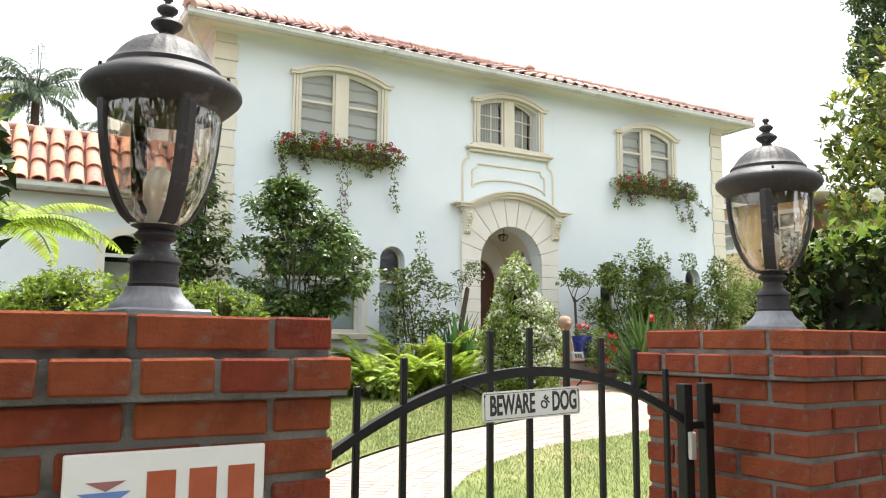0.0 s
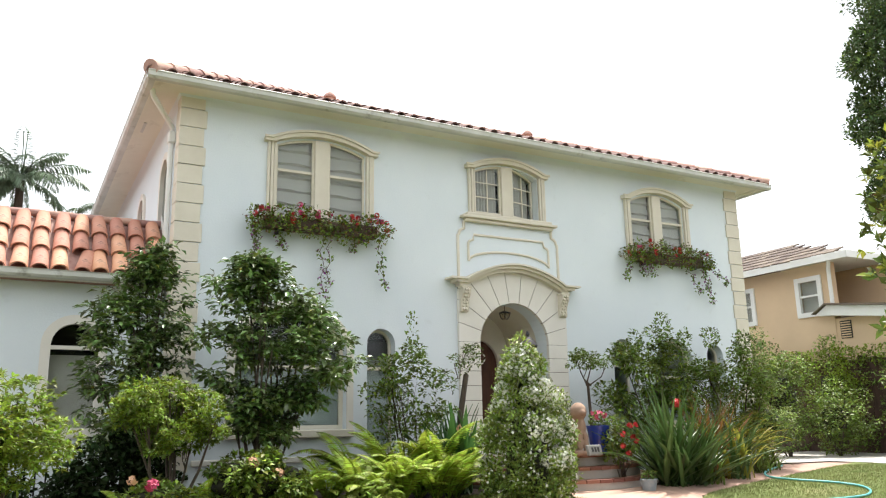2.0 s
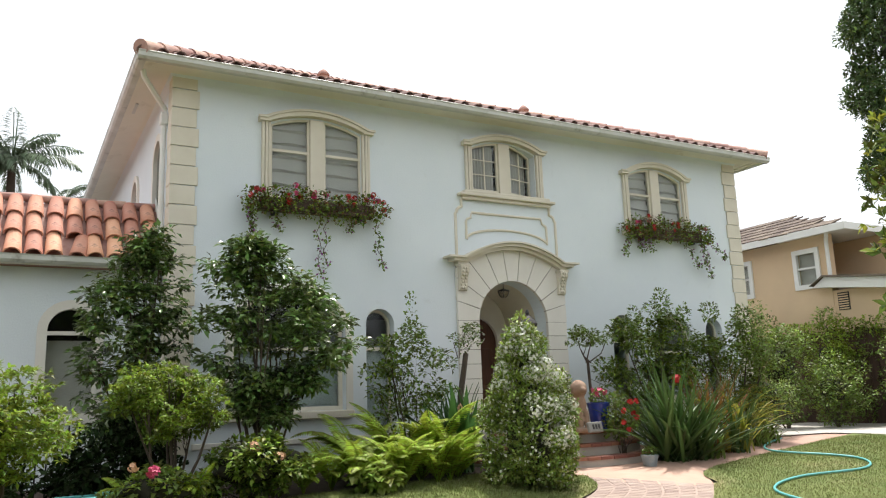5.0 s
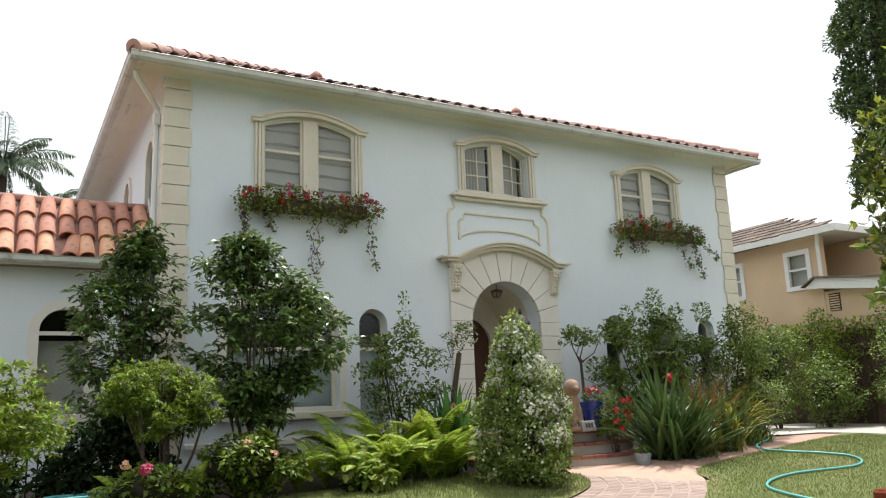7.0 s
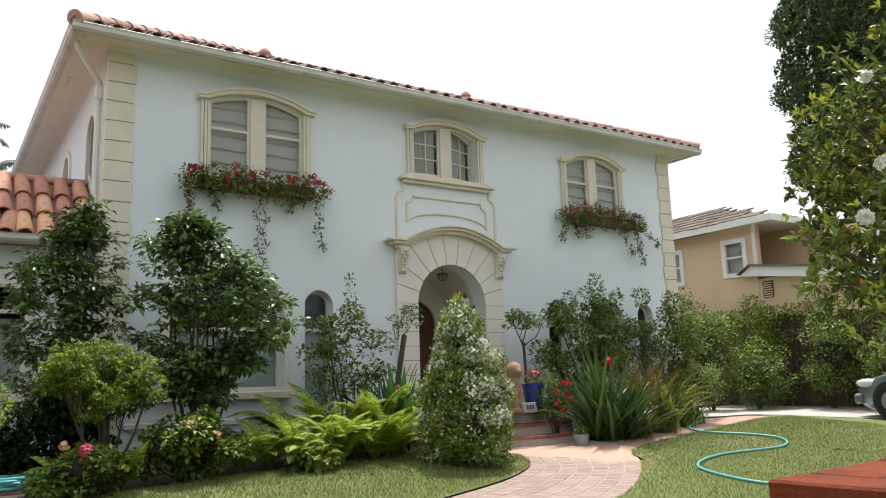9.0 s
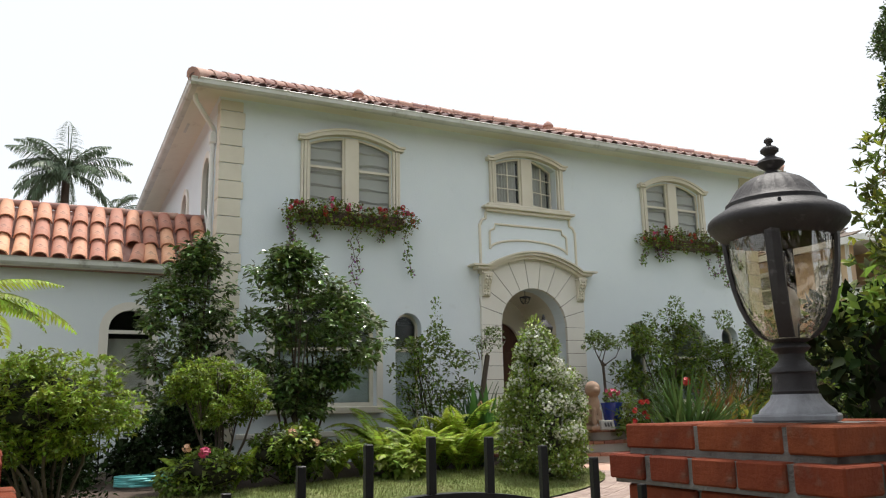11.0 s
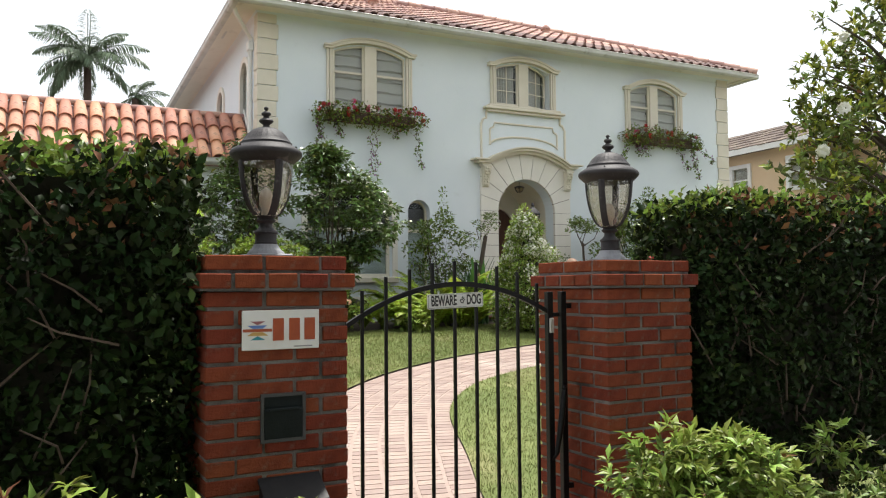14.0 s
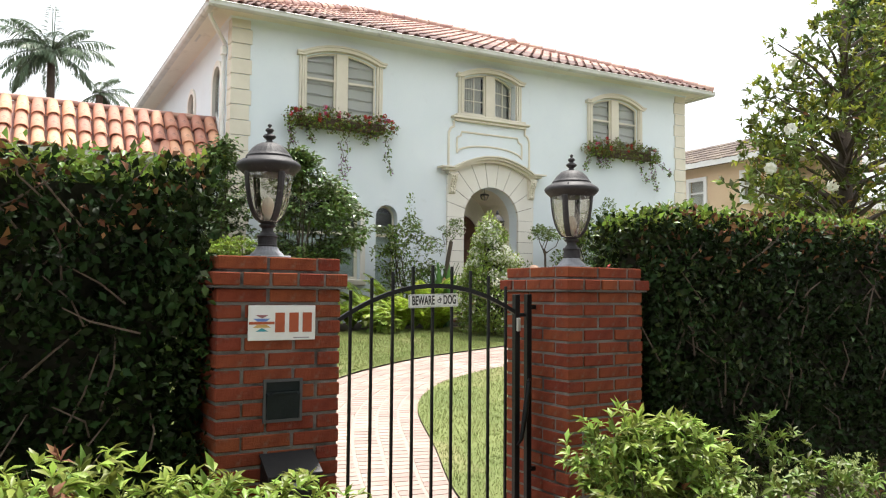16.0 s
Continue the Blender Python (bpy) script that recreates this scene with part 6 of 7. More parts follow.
leafy(t, [(JX - .12, JY, jz0 + 1.92, .12, .12, .16), (JX - .24, JY - .05, jz0 + 1.62, .15, .14, .2), (JX - .34, JY - .1, jz0 + 1.2, .18, .16, .2), (JX + .05, JY - .1, jz0 + 1.66, .12, .12, .14)], 750, .062, .025, G_AZ, "young_growth", up=1.2)
sprigs = [c for c in cl if c[2] > jz0 + .45 and (c[0] > JX - .3 or c[2] > jz0 + 1.1)]
flowers(t, [(x, y, z + .02, a * .9, b * .9, q * .8) for x, y, z, a, b, q in rd.sample(sprigs, 105)], 5000, .020, F_WHITE, shell=.8)
flowers(t, cl, 900, .018, F_WHITE, "flower_scatter")

# ---- flower boxes ----
def flower_box(x0, x1, y, z, label, seed, drops):
    t = thing("window_box", label, "window box", "window boxes")
    rd = random.Random(seed)
    part("box", nbox(x0 + .15, x1 - .15, y - .16, y - .001, z - .10, z + .09, bev=.01), material("dark_box_wood", (0.06, 0.038, 0.028), 0.85, bump=.5, color2=(.10, .06, .045), scale=8) if seed == 1 else bpy.data.materials["dark_box_wood"], t, "dark weathered wooden trough")
    part("bracket", nbox(x0 + .35, x0 + .39, y - .14, y - .001, z - .16, z - .101), BLACK, t)
    part("bracket", nbox(x1 - .39, x1 - .35, y - .14, y - .001, z - .16, z - .101), BLACK, t)
    cl = []
    n = int((x1 - x0) / .09)
    for i in range(n):
        x = x0 + (x1 - x0) * i / (n - 1)
        edge = min(1.0, min(x - x0, x1 - x) / .35)
        cl.append((x, y - .12 + rd.uniform(-.06, .03), z + rd.uniform(-.06, .14) * edge + .05, .15, .13, rd.uniform(.11, .18)))
        if rd.random() < (.95 if seed == 1 else .6):
            cl.append((x, y - .21, z - rd.uniform(.0, .18) * (1 if seed == 1 else .6), .11, .07, .10))
    leafy(t, cl, int(1700 * (x1 - x0) / 2.3), .05, .036, G_MID, flat=.3)
    leafy(t, cl, 480, .05, .034, G_LIME, "light_leafage")
    leafy(t, cl, 620, .045, .03, BROWNL, "reddish_leafage")
    bm = bmesh.new()
    vine = []
    for x, zl, lean in drops:
        pts = [Vector((x, y - .16, z))]
        m = 8
        for k in range(1, m + 1):
            pts.append(Vector((x + lean * k / m + .035 * math.sin(k * 1.9 + x), y - .12 + .02 * math.cos(k * 2.3), z - zl * k / m)))
        tube(bm, pts, .005, 4)
        vine += [(*p, .05, .04, .055) for p in pts[1:]] + [(*pts[-1], .10, .05, .08)]
    part("trailing_stem_mass", bm, TWIG, t)["kind"] = "stuff"
    leafy(t, vine, 60 * len(drops), .055, .04, G_MID, "trailing_leafage", shell=.2)
    leafy(t, vine, 20 * len(drops), .05, .034, F_PURP, "purple_leafage", shell=.2)
    top = [c for c in cl if c[2] > z]
    for j in range(30 if seed == 1 else 14):
        c = rd.choice(top)
        flowers(t, [(c[0], c[1] - .05, c[2] + rd.uniform(-.05, .14), .03, .02, .03)], 9, .026, rd.choice((F_RED, F_PINK, F_RED)), "blossom")
    flowers(t, [(x1 - .2, y - .15, z + .17, .15, .06, .06)], 16, .02, F_PURP, "purple_flower_mass")
    return t


flower_box(3.94, 6.02, YF - .03, 4.93, "wooden window box full of trailing red geraniums", 1, [(4.0, .62, -.05), (4.28, .35, .1), (4.98, 1.0, .02), (5.1, .85, -.02), (5.9, .78, .08), (5.7, .3, -.25), (3.95, .4, .08)])
flower_box(11.0, 13.05, YF - .03, 5.03, "wooden window box of sparse trailing geraniums", 2, [(11.1, .4, -.2), (11.5, .3, .05), (12.4, .55, .35), (12.85, .75, .25), (12.95, .35, .6), (12.9, .5, .1), (11.25, .3, .1)])


# ---- trees beyond ----
mag = thing("magnolia_tree", "evergreen magnolia with glossy leaves and white blooms", "tree")
MX, MY = 10.9, 5.5
bm = tube(bmesh.new(), [(MX, MY, gz(MY) - .05), (MX - .02, MY, 2.0), (MX + .05, MY + .05, 3.6), (MX, MY, 5.2), (MX + .05, MY, 6.6)], [.14, .12, .10, .07, .03], 10)
smooth(part("trunk", bm, BARK, mag), 60)
cl = scatter_clumps((11.0, 5.4, 4.0), (2.0, 1.2, 2.6), 105, .27, 91)
cl += [(8.0, 5.1, 3.2, .2, .2, .16), (8.3, 5.0, 3.55, .25, .2, .2), (8.15, 5.2, 2.9, .25, .25, .2), (8.75, 5.1, 4.5, .16, .16, .14), (8.95, 5.2, 5.3, .18, .2, .16), (8.3, 4.9, 2.5, .25, .25, .2), (8.65, 4.9, 3.9, .25, .2, .2), (8.6, 4.8, 3.2, .3, .25, .25), (8.8, 4.9, 2.6, .3, .25, .25), (8.7, 4.8, 2.1, .25, .25, .2)]
rd = random.Random(92)
bm = bmesh.new()
for c in cl:
    z = max(1.6, min(6.3, c[2] - .5))
    a = Vector((MX, MY, z))
    e = Vector(c[:3])
    tube(bm, [a, (a + e) / 2 + Vector((0, 0, .1)), e], [.03, .02, .008], 5)
ob = smooth(part("branch_frame", bm, BARK, mag), 60)
ob["kind"] = "stuff"
leafy(mag, cl, 9500, .135, .052, G_MAG, rosette=6)
leafy(mag, cl, 3200, .125, .05, G_MAGY, "young_leafage", rosette=5, shell=.95)
leafy(mag, cl, 160, .13, .05, BROWNL, "dry_leafage", shell=.9)
for x, y, z in ((8.6, 4.75, 3.95), (8.25, 4.8, 3.4), (9.1, 4.5, 3.2), (8.95, 5.0, 5.0)):
    flowers(mag, [(x, y, z, .03, .03, .03)], 4, .075, F_WHITE, "bloom", 7)

con = thing("conifer_tree", "tall dense dark green conifer beyond the houses", "tree")
CX, CY = 40.8, 20.9
part("trunk", tube(bmesh.new(), [(CX, CY, 1), (CX, CY, 9), (CX, CY, 24)], [.6, .5, .1], 10), BARK, con)
cl = []
rd = random.Random(93)
for i in range(620):
    u = rd.random()
    z = 10.8 + u * 16
    a = rd.uniform(0, 2 * math.pi)
    lobe = 1 + .16 * math.sin(z * 1.7 + 2 * a) + .10 * math.sin(z * 3.3 + 5 * a)
    R = float(np.interp(u, (0, .06, .5, .8, 1), (1.6, 3.1, 3.5, 2.8, 1.0))) * lobe
    s = rd.uniform(.3, .75)
    cl.append((CX + R * math.cos(a), CY + R * math.sin(a), z, s, s, s * 1.1))
# dark solid core, painted shade behind the conifer sprays
part("inner_core", lathe(bmesh.new(), [(.6, 10.4), (1.6, 11.2), (2.3, 13), (2.4, 20), (1.8, 24), (.3, 27)], CX, CY, 16), CORE, con)
leafy(con, cl, 60000, .24, .12, G_CON, shell=.7, up=.9)
leafy(con, cl, 9000, .22, .11, G_MID, "light_spray_mass", shell=.95, up=.9)


def palm(x, y, zc, r, n, seed, label):
    t = thing("palm_tree", label, "tree", "palms")
    smooth(part("trunk", tube(bmesh.new(), [(x, y, 1.0), (x + .05, y, zc * .6), (x, y, zc - .1)], [.24, .19, .15], 10), BARK, t), 60)
    rd = np.random.default_rng(seed)
    vs, fs, base = [], [], 0
    bm = bmesh.new()
    for k in range(n):
        az, el = rd.uniform(0, 2 * math.pi), radians(rd.uniform(-25, 75))
        L = r * rd.uniform(.8, 1.1)
        s = np.linspace(0, 1, 30)
        ang = el - (.9 + .5 * rd.random()) * s ** 1.5
        h, z = np.cumsum(np.cos(ang)) * L / 30, np.cumsum(np.sin(ang)) * L / 30
        d, sd = np.array([math.cos(az), math.sin(az), 0]), np.array([-math.sin(az), math.cos(az), 0])
        p = np.array([x, y, zc]) + h[:, None] * d + z[:, None] * [0, 0, 1]
        ln = .75 * np.sin(np.linspace(.4, 2.95, 30)) * r / 2.6
        for sg in (-1, 1):
            for rep in (0, .5):
                q = p + np.gradient(p, axis=0) * rep
                dd = unit(sd * sg + unit(np.gradient(p, axis=0)) * .7 + np.array([0, 0, -.45]) + rd.normal(size=p.shape) * .12)
                v, f = leaves(q, dd, np.tile([0, 0, 1.0], (30, 1)), ln, .055 * r / 2.6, .1, .3)
                vs.append(v)
                fs.append(f + base)
                base += len(v)
        tube(bm, [tuple(a) for a in p[::6]], .025, 4)
    cloud("frond_mass", np.concatenate(vs), np.concatenate(fs), G_PALM, t, "", True)
    part("stalk_mass", bm, G_PALM, t)["kind"] = "stuff"
    if seed == 1:
        part("spear", tube(bmesh.new(), [(x + .05, y, zc), (x + .1, y, zc + r * .8)], [.04, .01], 5), G_PALM, t)
    return t


palm(0.72, 35, 11.9, 2.5, 26, 1, "feather palm with drooping grey-green fronds behind the wing")
palm(2.75, 36, 10.6, 1.5, 14, 2, "smaller feather palm behind the wing")

street = thing("street_tree", "broad leafy street tree over the pavement", "tree")
smooth(part("trunk", tube(bmesh.new(), [(2.5, -4.4, 0), (2.45, -4.4, 2.2), (2.6, -4.3, 4.2), (2.5, -4.4, 6.5)], [.28, .24, .2, .1], 12), BARK, street), 60)
cl = scatter_clumps((1.8, -4.6, 5.6), (6.0, 1.7, 2.1), 150, .62, 96)
stems(street, (2.5, -4.4, 4.0), cl[::3], .05, seed=97, sub=1)
leafy(street, cl, 52000, .25, .16, G_MID)
# second tree, never in view, added to darken hedge and pillar fronts
behind = thing("street_tree", "unseen dense broad tree added to shade the street front", "tree")
smooth(part("trunk", tube(bmesh.new(), [(-3.5, -8.6, 0), (-3.4, -8.6, 2.4), (-3.5, -8.5, 6.5)], [.32, .27, .15], 12), BARK, behind), 60)
cl = scatter_clumps((1.0, -8.6, 5.2), (9.0, 1.8, 3.0), 170, .9, 98)
stems(behind, (-3.5, -8.5, 4.4), cl[::4], .05, seed=99, sub=1)
leafy(behind, cl, 42000, .36, .22, G_MID)

# ---- garden hose ----
HOSE = material("turquoise_hose", (0.10, 0.42, 0.42), 0.4, color2=(0.16, 0.50, 0.50), scale=10)
t = thing("garden_hose", "turquoise garden hose winding across the lawn", "hose")
line = spline([(9.7, 5.6), (9.16, 6.28), (8.87, 6.9), (9.04, 7.6), (10.0, 8.0), (11.47, 8.06), (12.15, 8.6), (11.75, 9.35), (11.7, 9.8), (12.3, 10.35), (13.4, 10.9)], 8)
smooth(part("hose_pipe", tube(bmesh.new(), [(x, y, gz(y) + .052) for x, y in line], .017, 8), HOSE, t), 80)
t = thing("hose_coil", "coiled turquoise garden hose on the soil", "hose")
pts = [(1.86 + (.30 + .03 * math.sin(i * .9)) * math.cos(i * .3), 10.2 + (.24 + .025 * math.cos(i * 1.3)) * math.sin(i * .3), gz(10.2) + .02 + .0011 * i) for i in range(110)]
smooth(part("hose_pipe", tube(bmesh.new(), pts, .016, 6), HOSE, t), 80)

# ---- by the steps ----
BLUEG = material("cobalt_glaze", (0.02, 0.05, 0.30), 0.2, color2=(0.015, 0.03, 0.2), scale=6)
t = thing("flower_pot", "tall cobalt blue glazed pot with red geraniums", "pot")
smooth(part("pot", lathe(bmesh.new(), [(.10, 1.54), (.12, 1.56), (.155, 1.84), (.17, 1.92), (.18, 1.94), (.16, 1.95), (.14, 1.93)], 8.78, 10.35, 20), BLUEG, t))
leafy(t, [(8.75, 10.3, 2.02, .15, .12, .12)], 160, .05, .04, G_MID)
flowers(t, [(8.74, 10.28, 2.10, .12, .1, .07)], 16, .035, F_PINK)
t = thing("geranium_plant", "red flowering geranium beside the steps", "plant")
cl = scatter_clumps((8.98, 10.1, 1.72), (.2, .15, .3), 10, .12, 94)
stems(t, (9.0, 10.1, 1.2), cl, .008, seed=95)
leafy(t, cl, 520, .06, .05, G_MID)
for x, z in ((8.86, 1.82), (9.0, 1.95), (9.1, 1.72), (8.84, 1.66), (9.05, 1.78), (9.12, 1.95), (8.95, 1.55)):
    flowers(t, [(x, 9.9, z, .035, .02, .03)], 9, .03, F_RED, "blossom")
STONE = material("terracotta_statue", (0.25, 0.155, 0.105), 0.85, color2=(0.36, 0.25, 0.18), scale=6, bump=.6, bump_scale=25)
bm = bmesh.new()


def blob(x, y, z, a, b, c):
    bmesh.ops.create_icosphere(bm, subdivisions=3, radius=1, matrix=Matrix.Translation((x, y, z)) @ Matrix.Diagonal((a, b, c, 1)))


blob(8.32, 10.3, 1.76, .13, .16, .18)
blob(8.29, 10.2, 1.93, .11, .12, .17)
blob(8.26, 10.12, 2.16, .10, .11, .10)
blob(8.24, 10.04, 2.13, .05, .08, .05)
blob(8.27, 10.15, 2.15, .135, .09, .13)
blob(8.24, 10.10, 1.72, .04, .04, .16)
blob(8.34, 10.10, 1.72, .04, .04, .16)
box(bm, 8.12, 8.48, 10.02, 10.46, 1.545, 1.60)
st = smooth(tagged(part("lion_statue", bm, STONE), "seated terracotta lion statue on the top step", "statue"), 60)
fuse = st.modifiers.new("fuse", "REMESH")
fuse.mode, fuse.voxel_size, fuse.use_smooth_shade = "VOXEL", 0.016, True
t = thing("step_plaque", "grey stone number plaque on the steps", "plaque")
t.matrix_basis = pose(8.33, 9.92, 1.615, -15, 0, 8) @ Matrix.Diagonal((.82, 1, .85, 1))
part("slab", nbox(-.17, .17, -.025, .025, -.085, .085, bev=.012), material("grey_slate", (0.27, 0.27, 0.26), 0.8, color2=(0.2, 0.2, 0.19), scale=9, bump=.4), t)
for i in range(3):
    part("number_bar", nbox(-.09 + i * .07, -.045 + i * .07, -.0285, -.0255, -.035, .04), INK, t, "dark plain bar")
t = thing("flower_pot", "small blue-grey glazed pot beside the steps", "pot")
smooth(part("pot", lathe(bmesh.new(), [(.075, 1.03), (.09, 1.05), (.115, 1.19), (.125, 1.21), (.11, 1.215), (.10, 1.19)], 9.02, 9.62, 18), material("grey_blue_glaze", (0.22, 0.30, 0.36), 0.3, color2=(0.35, 0.4, 0.42), scale=14), t))
leafy(t, [(9.02, 9.62, 1.25, .1, .09, .05)], 90, .05, .03, G_MID)
t = thing("post_lantern", "dark metal post lantern beside the jasmine", "lamp")
part("post", tube(bmesh.new(), [(7.27, 9.9, gz(9.9)), (7.27, 9.9, 2.75)], .035, 10), BRONZE, t)
smooth(part("cap", lathe(bmesh.new(), [(.13, 3.02), (.135, 3.04), (.11, 3.08), (.05, 3.14), (.02, 3.17), (.03, 3.19), (.01, 3.24)], 7.27, 9.9, 8), BRONZE, t), 30)
part("base", lathe(bmesh.new(), [(.04, 2.7), (.07, 2.74), (.075, 2.76)], 7.27, 9.9, 8), BRONZE, t)
part("pane", lathe(bmesh.new(), [(.07, 2.762), (.115, 3.018)], 7.27, 9.9, 8), AMBER, t)
for k in range(8):
    a = k * math.pi / 4
    part("bar", tube(bmesh.new(), [(7.27 + .075 * math.cos(a), 9.9 + .075 * math.sin(a), 2.75), (7.27 + .12 * math.cos(a), 9.9 + .12 * math.sin(a), 3.02)], .007, 4), BRONZE, t)

# ---- parked car ----
car = thing("car", "silver-grey hatchback parked on the driveway", "car")
car.matrix_basis = pose(16.39, 9.75, gz(9.5) + .04)
SILVER = material("silver_car_paint", (0.17, 0.195, 0.225), 0.28, metal=0.5, color2=(0.23, 0.26, 0.29), scale=3)
RUBBER = material("tyre_rubber", (0.015, 0.015, 0.016), 0.85, bump=.3)
TRIMB = material("black_plastic_trim", (0.02, 0.021, 0.023), 0.6)
bm = bmesh.new()
secs = [(0.0, .30, .50, .55), (-.12, .22, .66, .68), (-.5, .20, .80, .78), (-.95, .20, .88, .83), (-1.15, .20, .92, .85), (-1.7, .20, 1.38, .70), (-2.4, .20, 1.47, .66), (-3.2, .20, 1.44, .66), (-3.75, .22, 1.05, .80), (-3.9, .28, .95, .76), (-3.98, .4, .7, .70)]
rings = []
for y, zb, zt, hw in secs:
    bw = .84 if -3.8 < y < -.3 else hw
    belt = min(zt, .92)
    prof = [(-bw * .92, zb), (-bw, zb + .12), (-bw, (zb + belt) / 2), (-bw * .97, belt - .04), (-hw, zt - .06), (-hw * .8, zt), (0, zt + .03), (hw * .8, zt), (hw, zt - .06), (bw * .97, belt - .04), (bw, (zb + belt) / 2), (bw, zb + .12), (bw * .92, zb)]
    rings.append([bm.verts.new((.86 + px, y, pz)) for px, pz in prof])
for a, b in zip(rings, rings[1:]):
    for i in range(len(a)):
        bm.faces.new((a[i], a[(i + 1) % len(a)], b[(i + 1) % len(a)], b[i]))
bm.faces.new(rings[0])
bm.faces.new(rings[-1][::-1])
bmesh.ops.recalc_face_normals(bm, faces=bm.faces[:])
bmesh.ops.subdivide_edges(bm, edges=bm.edges[:], cuts=1, smooth=.6, use_grid_fill=True)
smooth(part("body", bm, SILVER, car), 60)
for y in (-.78, -3.2):
    for x in (-.012, 1.53):
        wob = part("wheel", lathe(bmesh.new(), [(.20, -.01), (.30, -.008), (.315, .02), (.315, .17), (.30, .20), (.2, .2)], seg=28), RUBBER, car, "black rubber tyre")
        wob.matrix_basis = pose(x, y, .315, 0, 90, 0)
        smooth(wob, 40)
        rim = part("rim", lathe(bmesh.new(), [(.195, -.014), (.19, .0), (.06, -.004), (.05, -.016), (.01, -.018)], seg=20), PEWTER, wob, "grey alloy rim")
        for k in range(7):
            a = 2 * math.pi * k / 7
            part("spoke", tube(bmesh.new(), [(.04 * math.cos(a), .04 * math.sin(a), -.02), (.185 * math.cos(a), .185 * math.sin(a), -.016)], .014, 5), PEWTER, wob)
        part("wheel_arch", lathe(bmesh.new(), [(.36, -.004), (.37, 0), (.37, .01), (.33, .012)], seg=24), TRIMB, car).matrix_basis = pose(-.006 if x < 1 else 1.726, y, .33, 0, 90, 0)
lamp_g = material("headlamp_lens", (0.75, 0.78, 0.8), 0.1, color2=(.6, .62, .65), scale=30)
for x in (.14, 1.58):
    b2 = bmesh.new()
    bmesh.ops.create_icosphere(b2, subdivisions=2, radius=1, matrix=Matrix.Translation((x, -.28, .66)) @ Matrix.Diagonal((.12, .24, .09, 1)))
    smooth(part("headlight", b2, lamp_g, car))
part("bumper", nbox(.12, 1.6, -.14, .035, .26, .46, bev=.04), SILVER, car)
part("grille", nbox(.5, 1.22, .0355, .045, .3, .40), TRIMB, car)
wg = material("car_window", (0.02, 0.025, 0.03), 0.08)
part("windscreen", prism(bmesh.new(), [(-1.17, .955), (-1.68, 1.36), (-1.70, 1.375), (-1.19, .97)], .3, 1.42, "x"), wg, car)
part("side_window", prism(bmesh.new(), [(-1.35, .98), (-3.3, 1.0), (-3.1, 1.33), (-1.85, 1.36)], .10, .16, "x"), wg, car)
b2 = bmesh.new()
bmesh.ops.create_icosphere(b2, subdivisions=2, radius=1, matrix=Matrix.Translation((-.08, -1.42, 1.0)) @ Matrix.Diagonal((.12, .06, .08, 1)))
smooth(part("mirror", b2, SILVER, car))

# ---- grass blades, paving ----
def inside(poly, p):
    x, y = p.T
    r = np.zeros(len(p), bool)
    q = np.array(poly)
    for (x0, y0), (x1, y1) in zip(q, np.roll(q, -1, 0)):
        c = (y0 > y) != (y1 > y)
        r ^= c & (x < (x1 - x0) * (y - y0) / (y1 - y0 + 1e-12) + x0)
    return r


GRASS = leaf_mat("grass_blade", (0.135, 0.18, 0.048), (0.25, 0.255, 0.095), 0.6, .25, .5)


def turf(poly, box4, n, seed):
    rd = np.random.default_rng(seed)
    p = np.c_[rd.uniform(box4[0], box4[1], n), rd.uniform(box4[2], box4[3], n)]
    p = p[inside(poly, p)]
    z = np.array([gz(y) for y in p[:, 1]]) + .028
    b = np.c_[p, z]
    h = rd.uniform(.018, .042, len(b))[:, None]
    a = rd.uniform(0, 2 * math.pi, len(b))
    s = np.c_[np.cos(a), np.sin(a), 0 * a] * .0028
    tip = b + np.c_[rd.normal(size=(len(b), 2)) * .013, h[:, 0]]
    v = np.stack([b - s, b + s, tip], 1).reshape(-1, 3)
    f = np.arange(len(v)).reshape(-1, 3)
    return tagged(cloud("grass", v, f, GRASS, None, "short mown grass blades with dry patches", True), category="grass")


turf(lawn_left, (.6, 7.8, 2.2, 10.1), 260000, 7)
turf(lawn_right, (2.2, 15.5, 1.95, 10.6), 330000, 8)

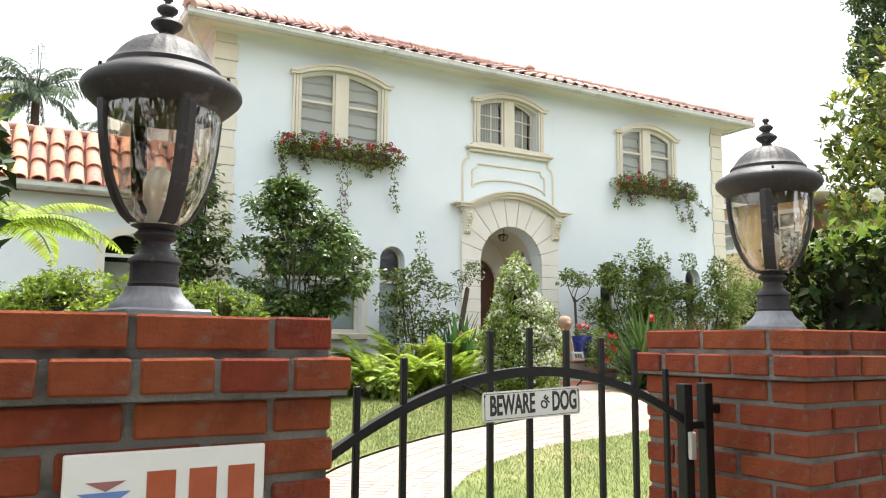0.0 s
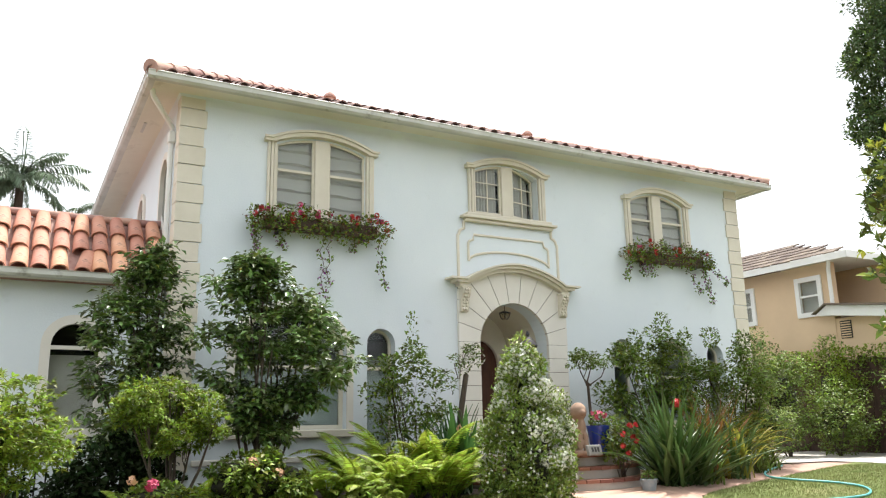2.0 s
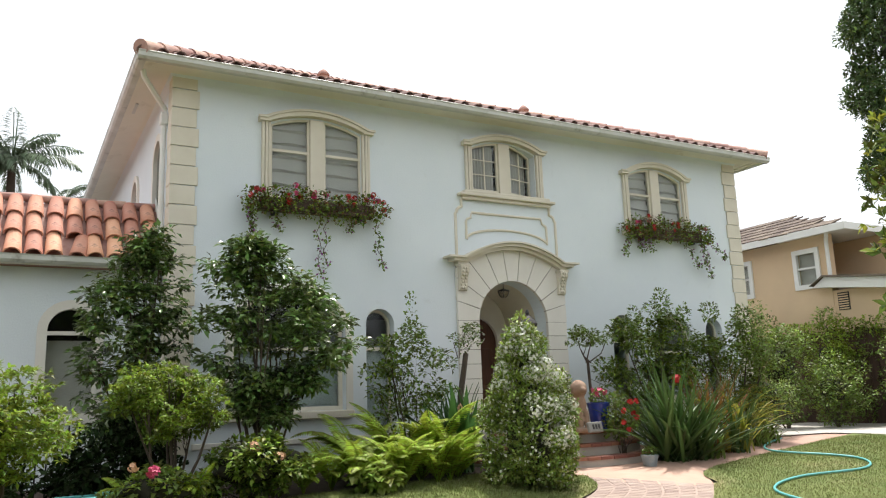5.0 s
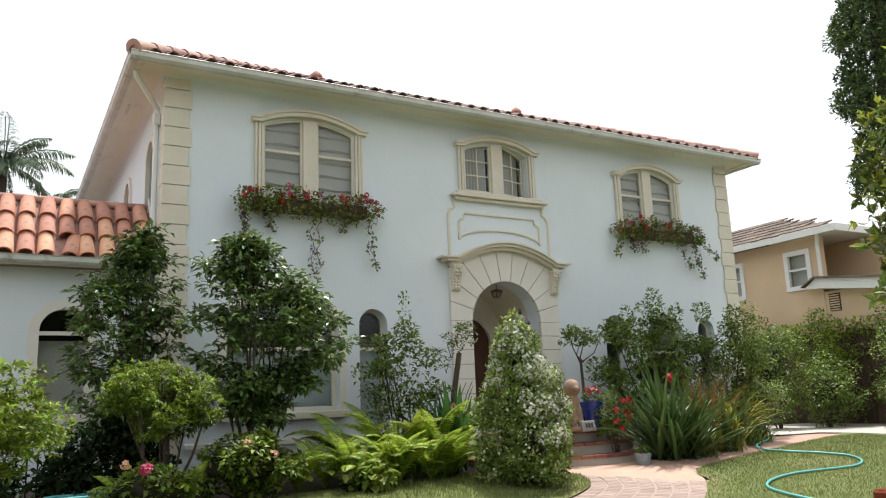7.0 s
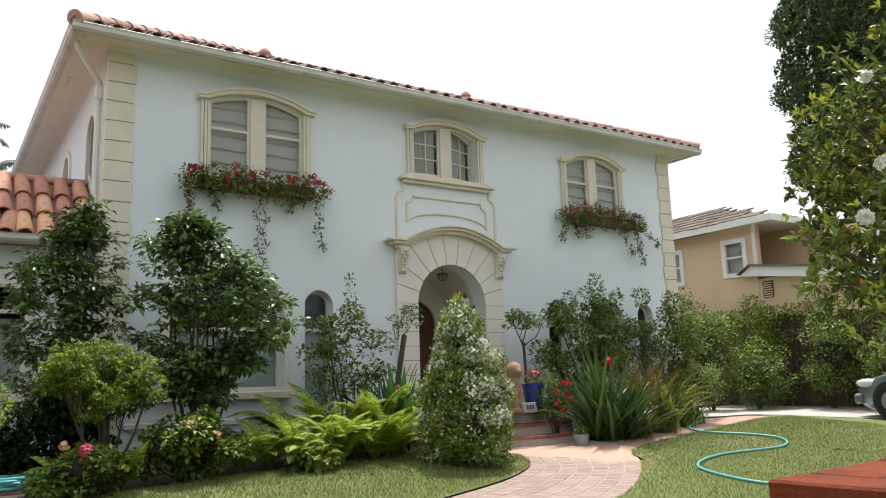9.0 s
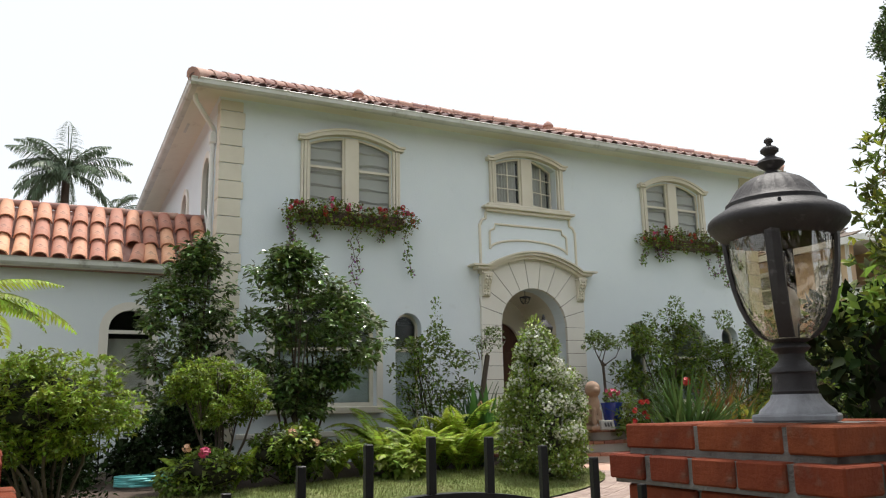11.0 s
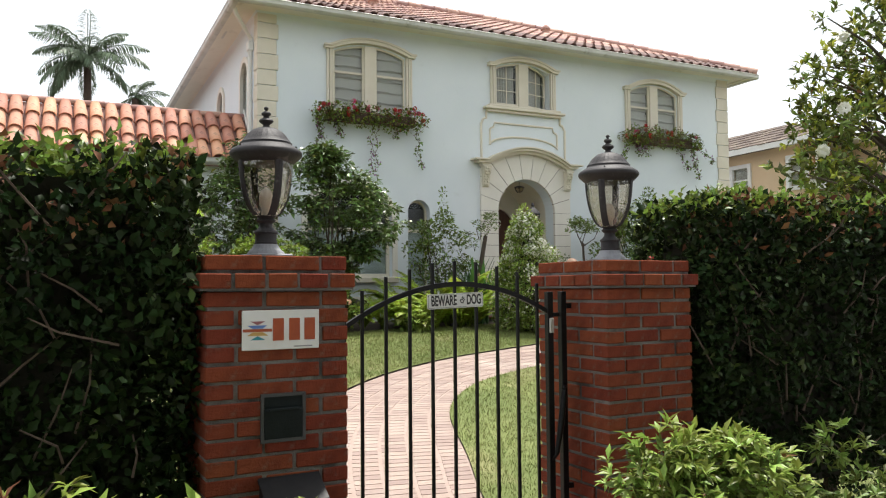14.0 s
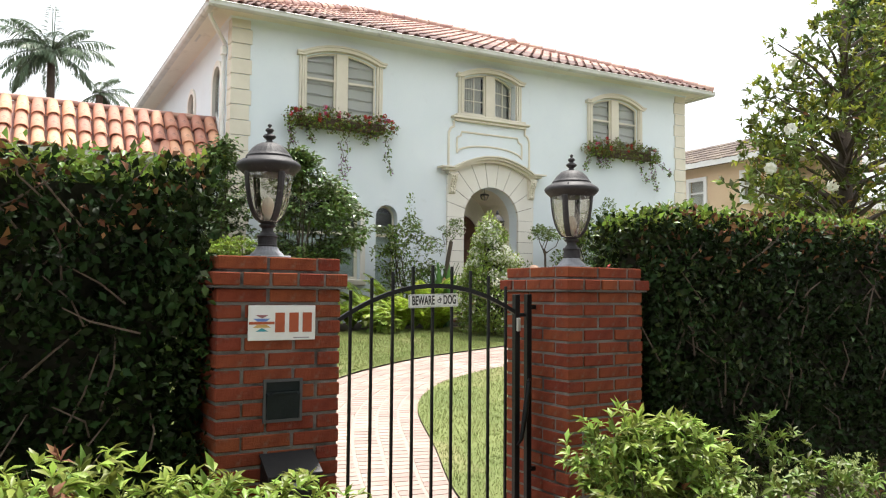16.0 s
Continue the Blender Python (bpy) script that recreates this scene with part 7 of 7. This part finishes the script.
PAVER = material("salmon_paver", (0.37, 0.285, 0.245), 0.85, color2=(0.32, 0.235, 0.20), scale=3.5, bump=.4, bump_scale=60, island=.14, spots=(1.1, .55, .8, (.44, .36, .31)))
vs, fs, k0 = [], [], 0
cols = 7
for i in range(PN - 1):
    for c in range(cols):
        for hlf in (0, 1):
            sh = .5 if c % 2 else 0.0
            t0, t1 = i + .5 * hlf + sh * .5, i + .5 * hlf + .5 + sh * .5
            if t1 > PN - 1:
                continue
            g0, g1 = t0 + .03, t1 - .03
            u0, u1 = c / cols + .010, (c + 1) / cols - .010
            quad = []
            for tt, uu in ((g0, u0), (g0, u1), (g1, u1), (g1, u0)):
                a = np.array([np.interp(tt, range(PN), PI[:, 0]), np.interp(tt, range(PN), PI[:, 1])])
                b = np.array([np.interp(tt, range(PN), PO[:, 0]), np.interp(tt, range(PN), PO[:, 1])])
                q = a + (b - a) * uu
                quad.append((*q, gz(float(q[1]))))
            lo = [(x, y, z + .008) for x, y, z in quad]
            hi = [(x, y, z + .0145) for x, y, z in quad]
            vs += lo + hi
            fs += [[k0 + 4, k0 + 5, k0 + 6, k0 + 7]] + [[k0 + j, k0 + (j + 1) % 4, k0 + 4 + (j + 1) % 4, k0 + 4 + j] for j in range(4)]
            k0 += 8
ob = part("paver", (vs, [], fs), PAVER, pavement, "worn salmon pink pavers")
ob["kind"] = "stuff"
# fallen leaves on the lawn
for i, (x, y) in enumerate(((10.9, 6.6), (11.9, 7.4), (12.6, 7.3), (6.9, 5.9), (9.9, 6.2), (7.6, 6.3))):
    p = np.array([[x, y, gz(y) + .07]])
    ob = cloud("fallen_leaf", *leaves(p, np.array([[math.cos(i * 2), math.sin(i * 2), .1]]), np.array([[.2, .1, 1.]]), .14, .06), BROWNL, None)
    tagged(ob, "dry brown leaf lying on the lawn", "leaf", "fallen leaves")

solo("road", draped([(-60, -40), (60, -40), (60, -6.02), (-60, -6.02)], 0.02), material("asphalt", (0.05, 0.05, 0.052), 0.9, color2=(0.07, 0.07, 0.07), scale=4, bump=.5, bump_scale=80), "grey asphalt street before the garden", "road", "structure")
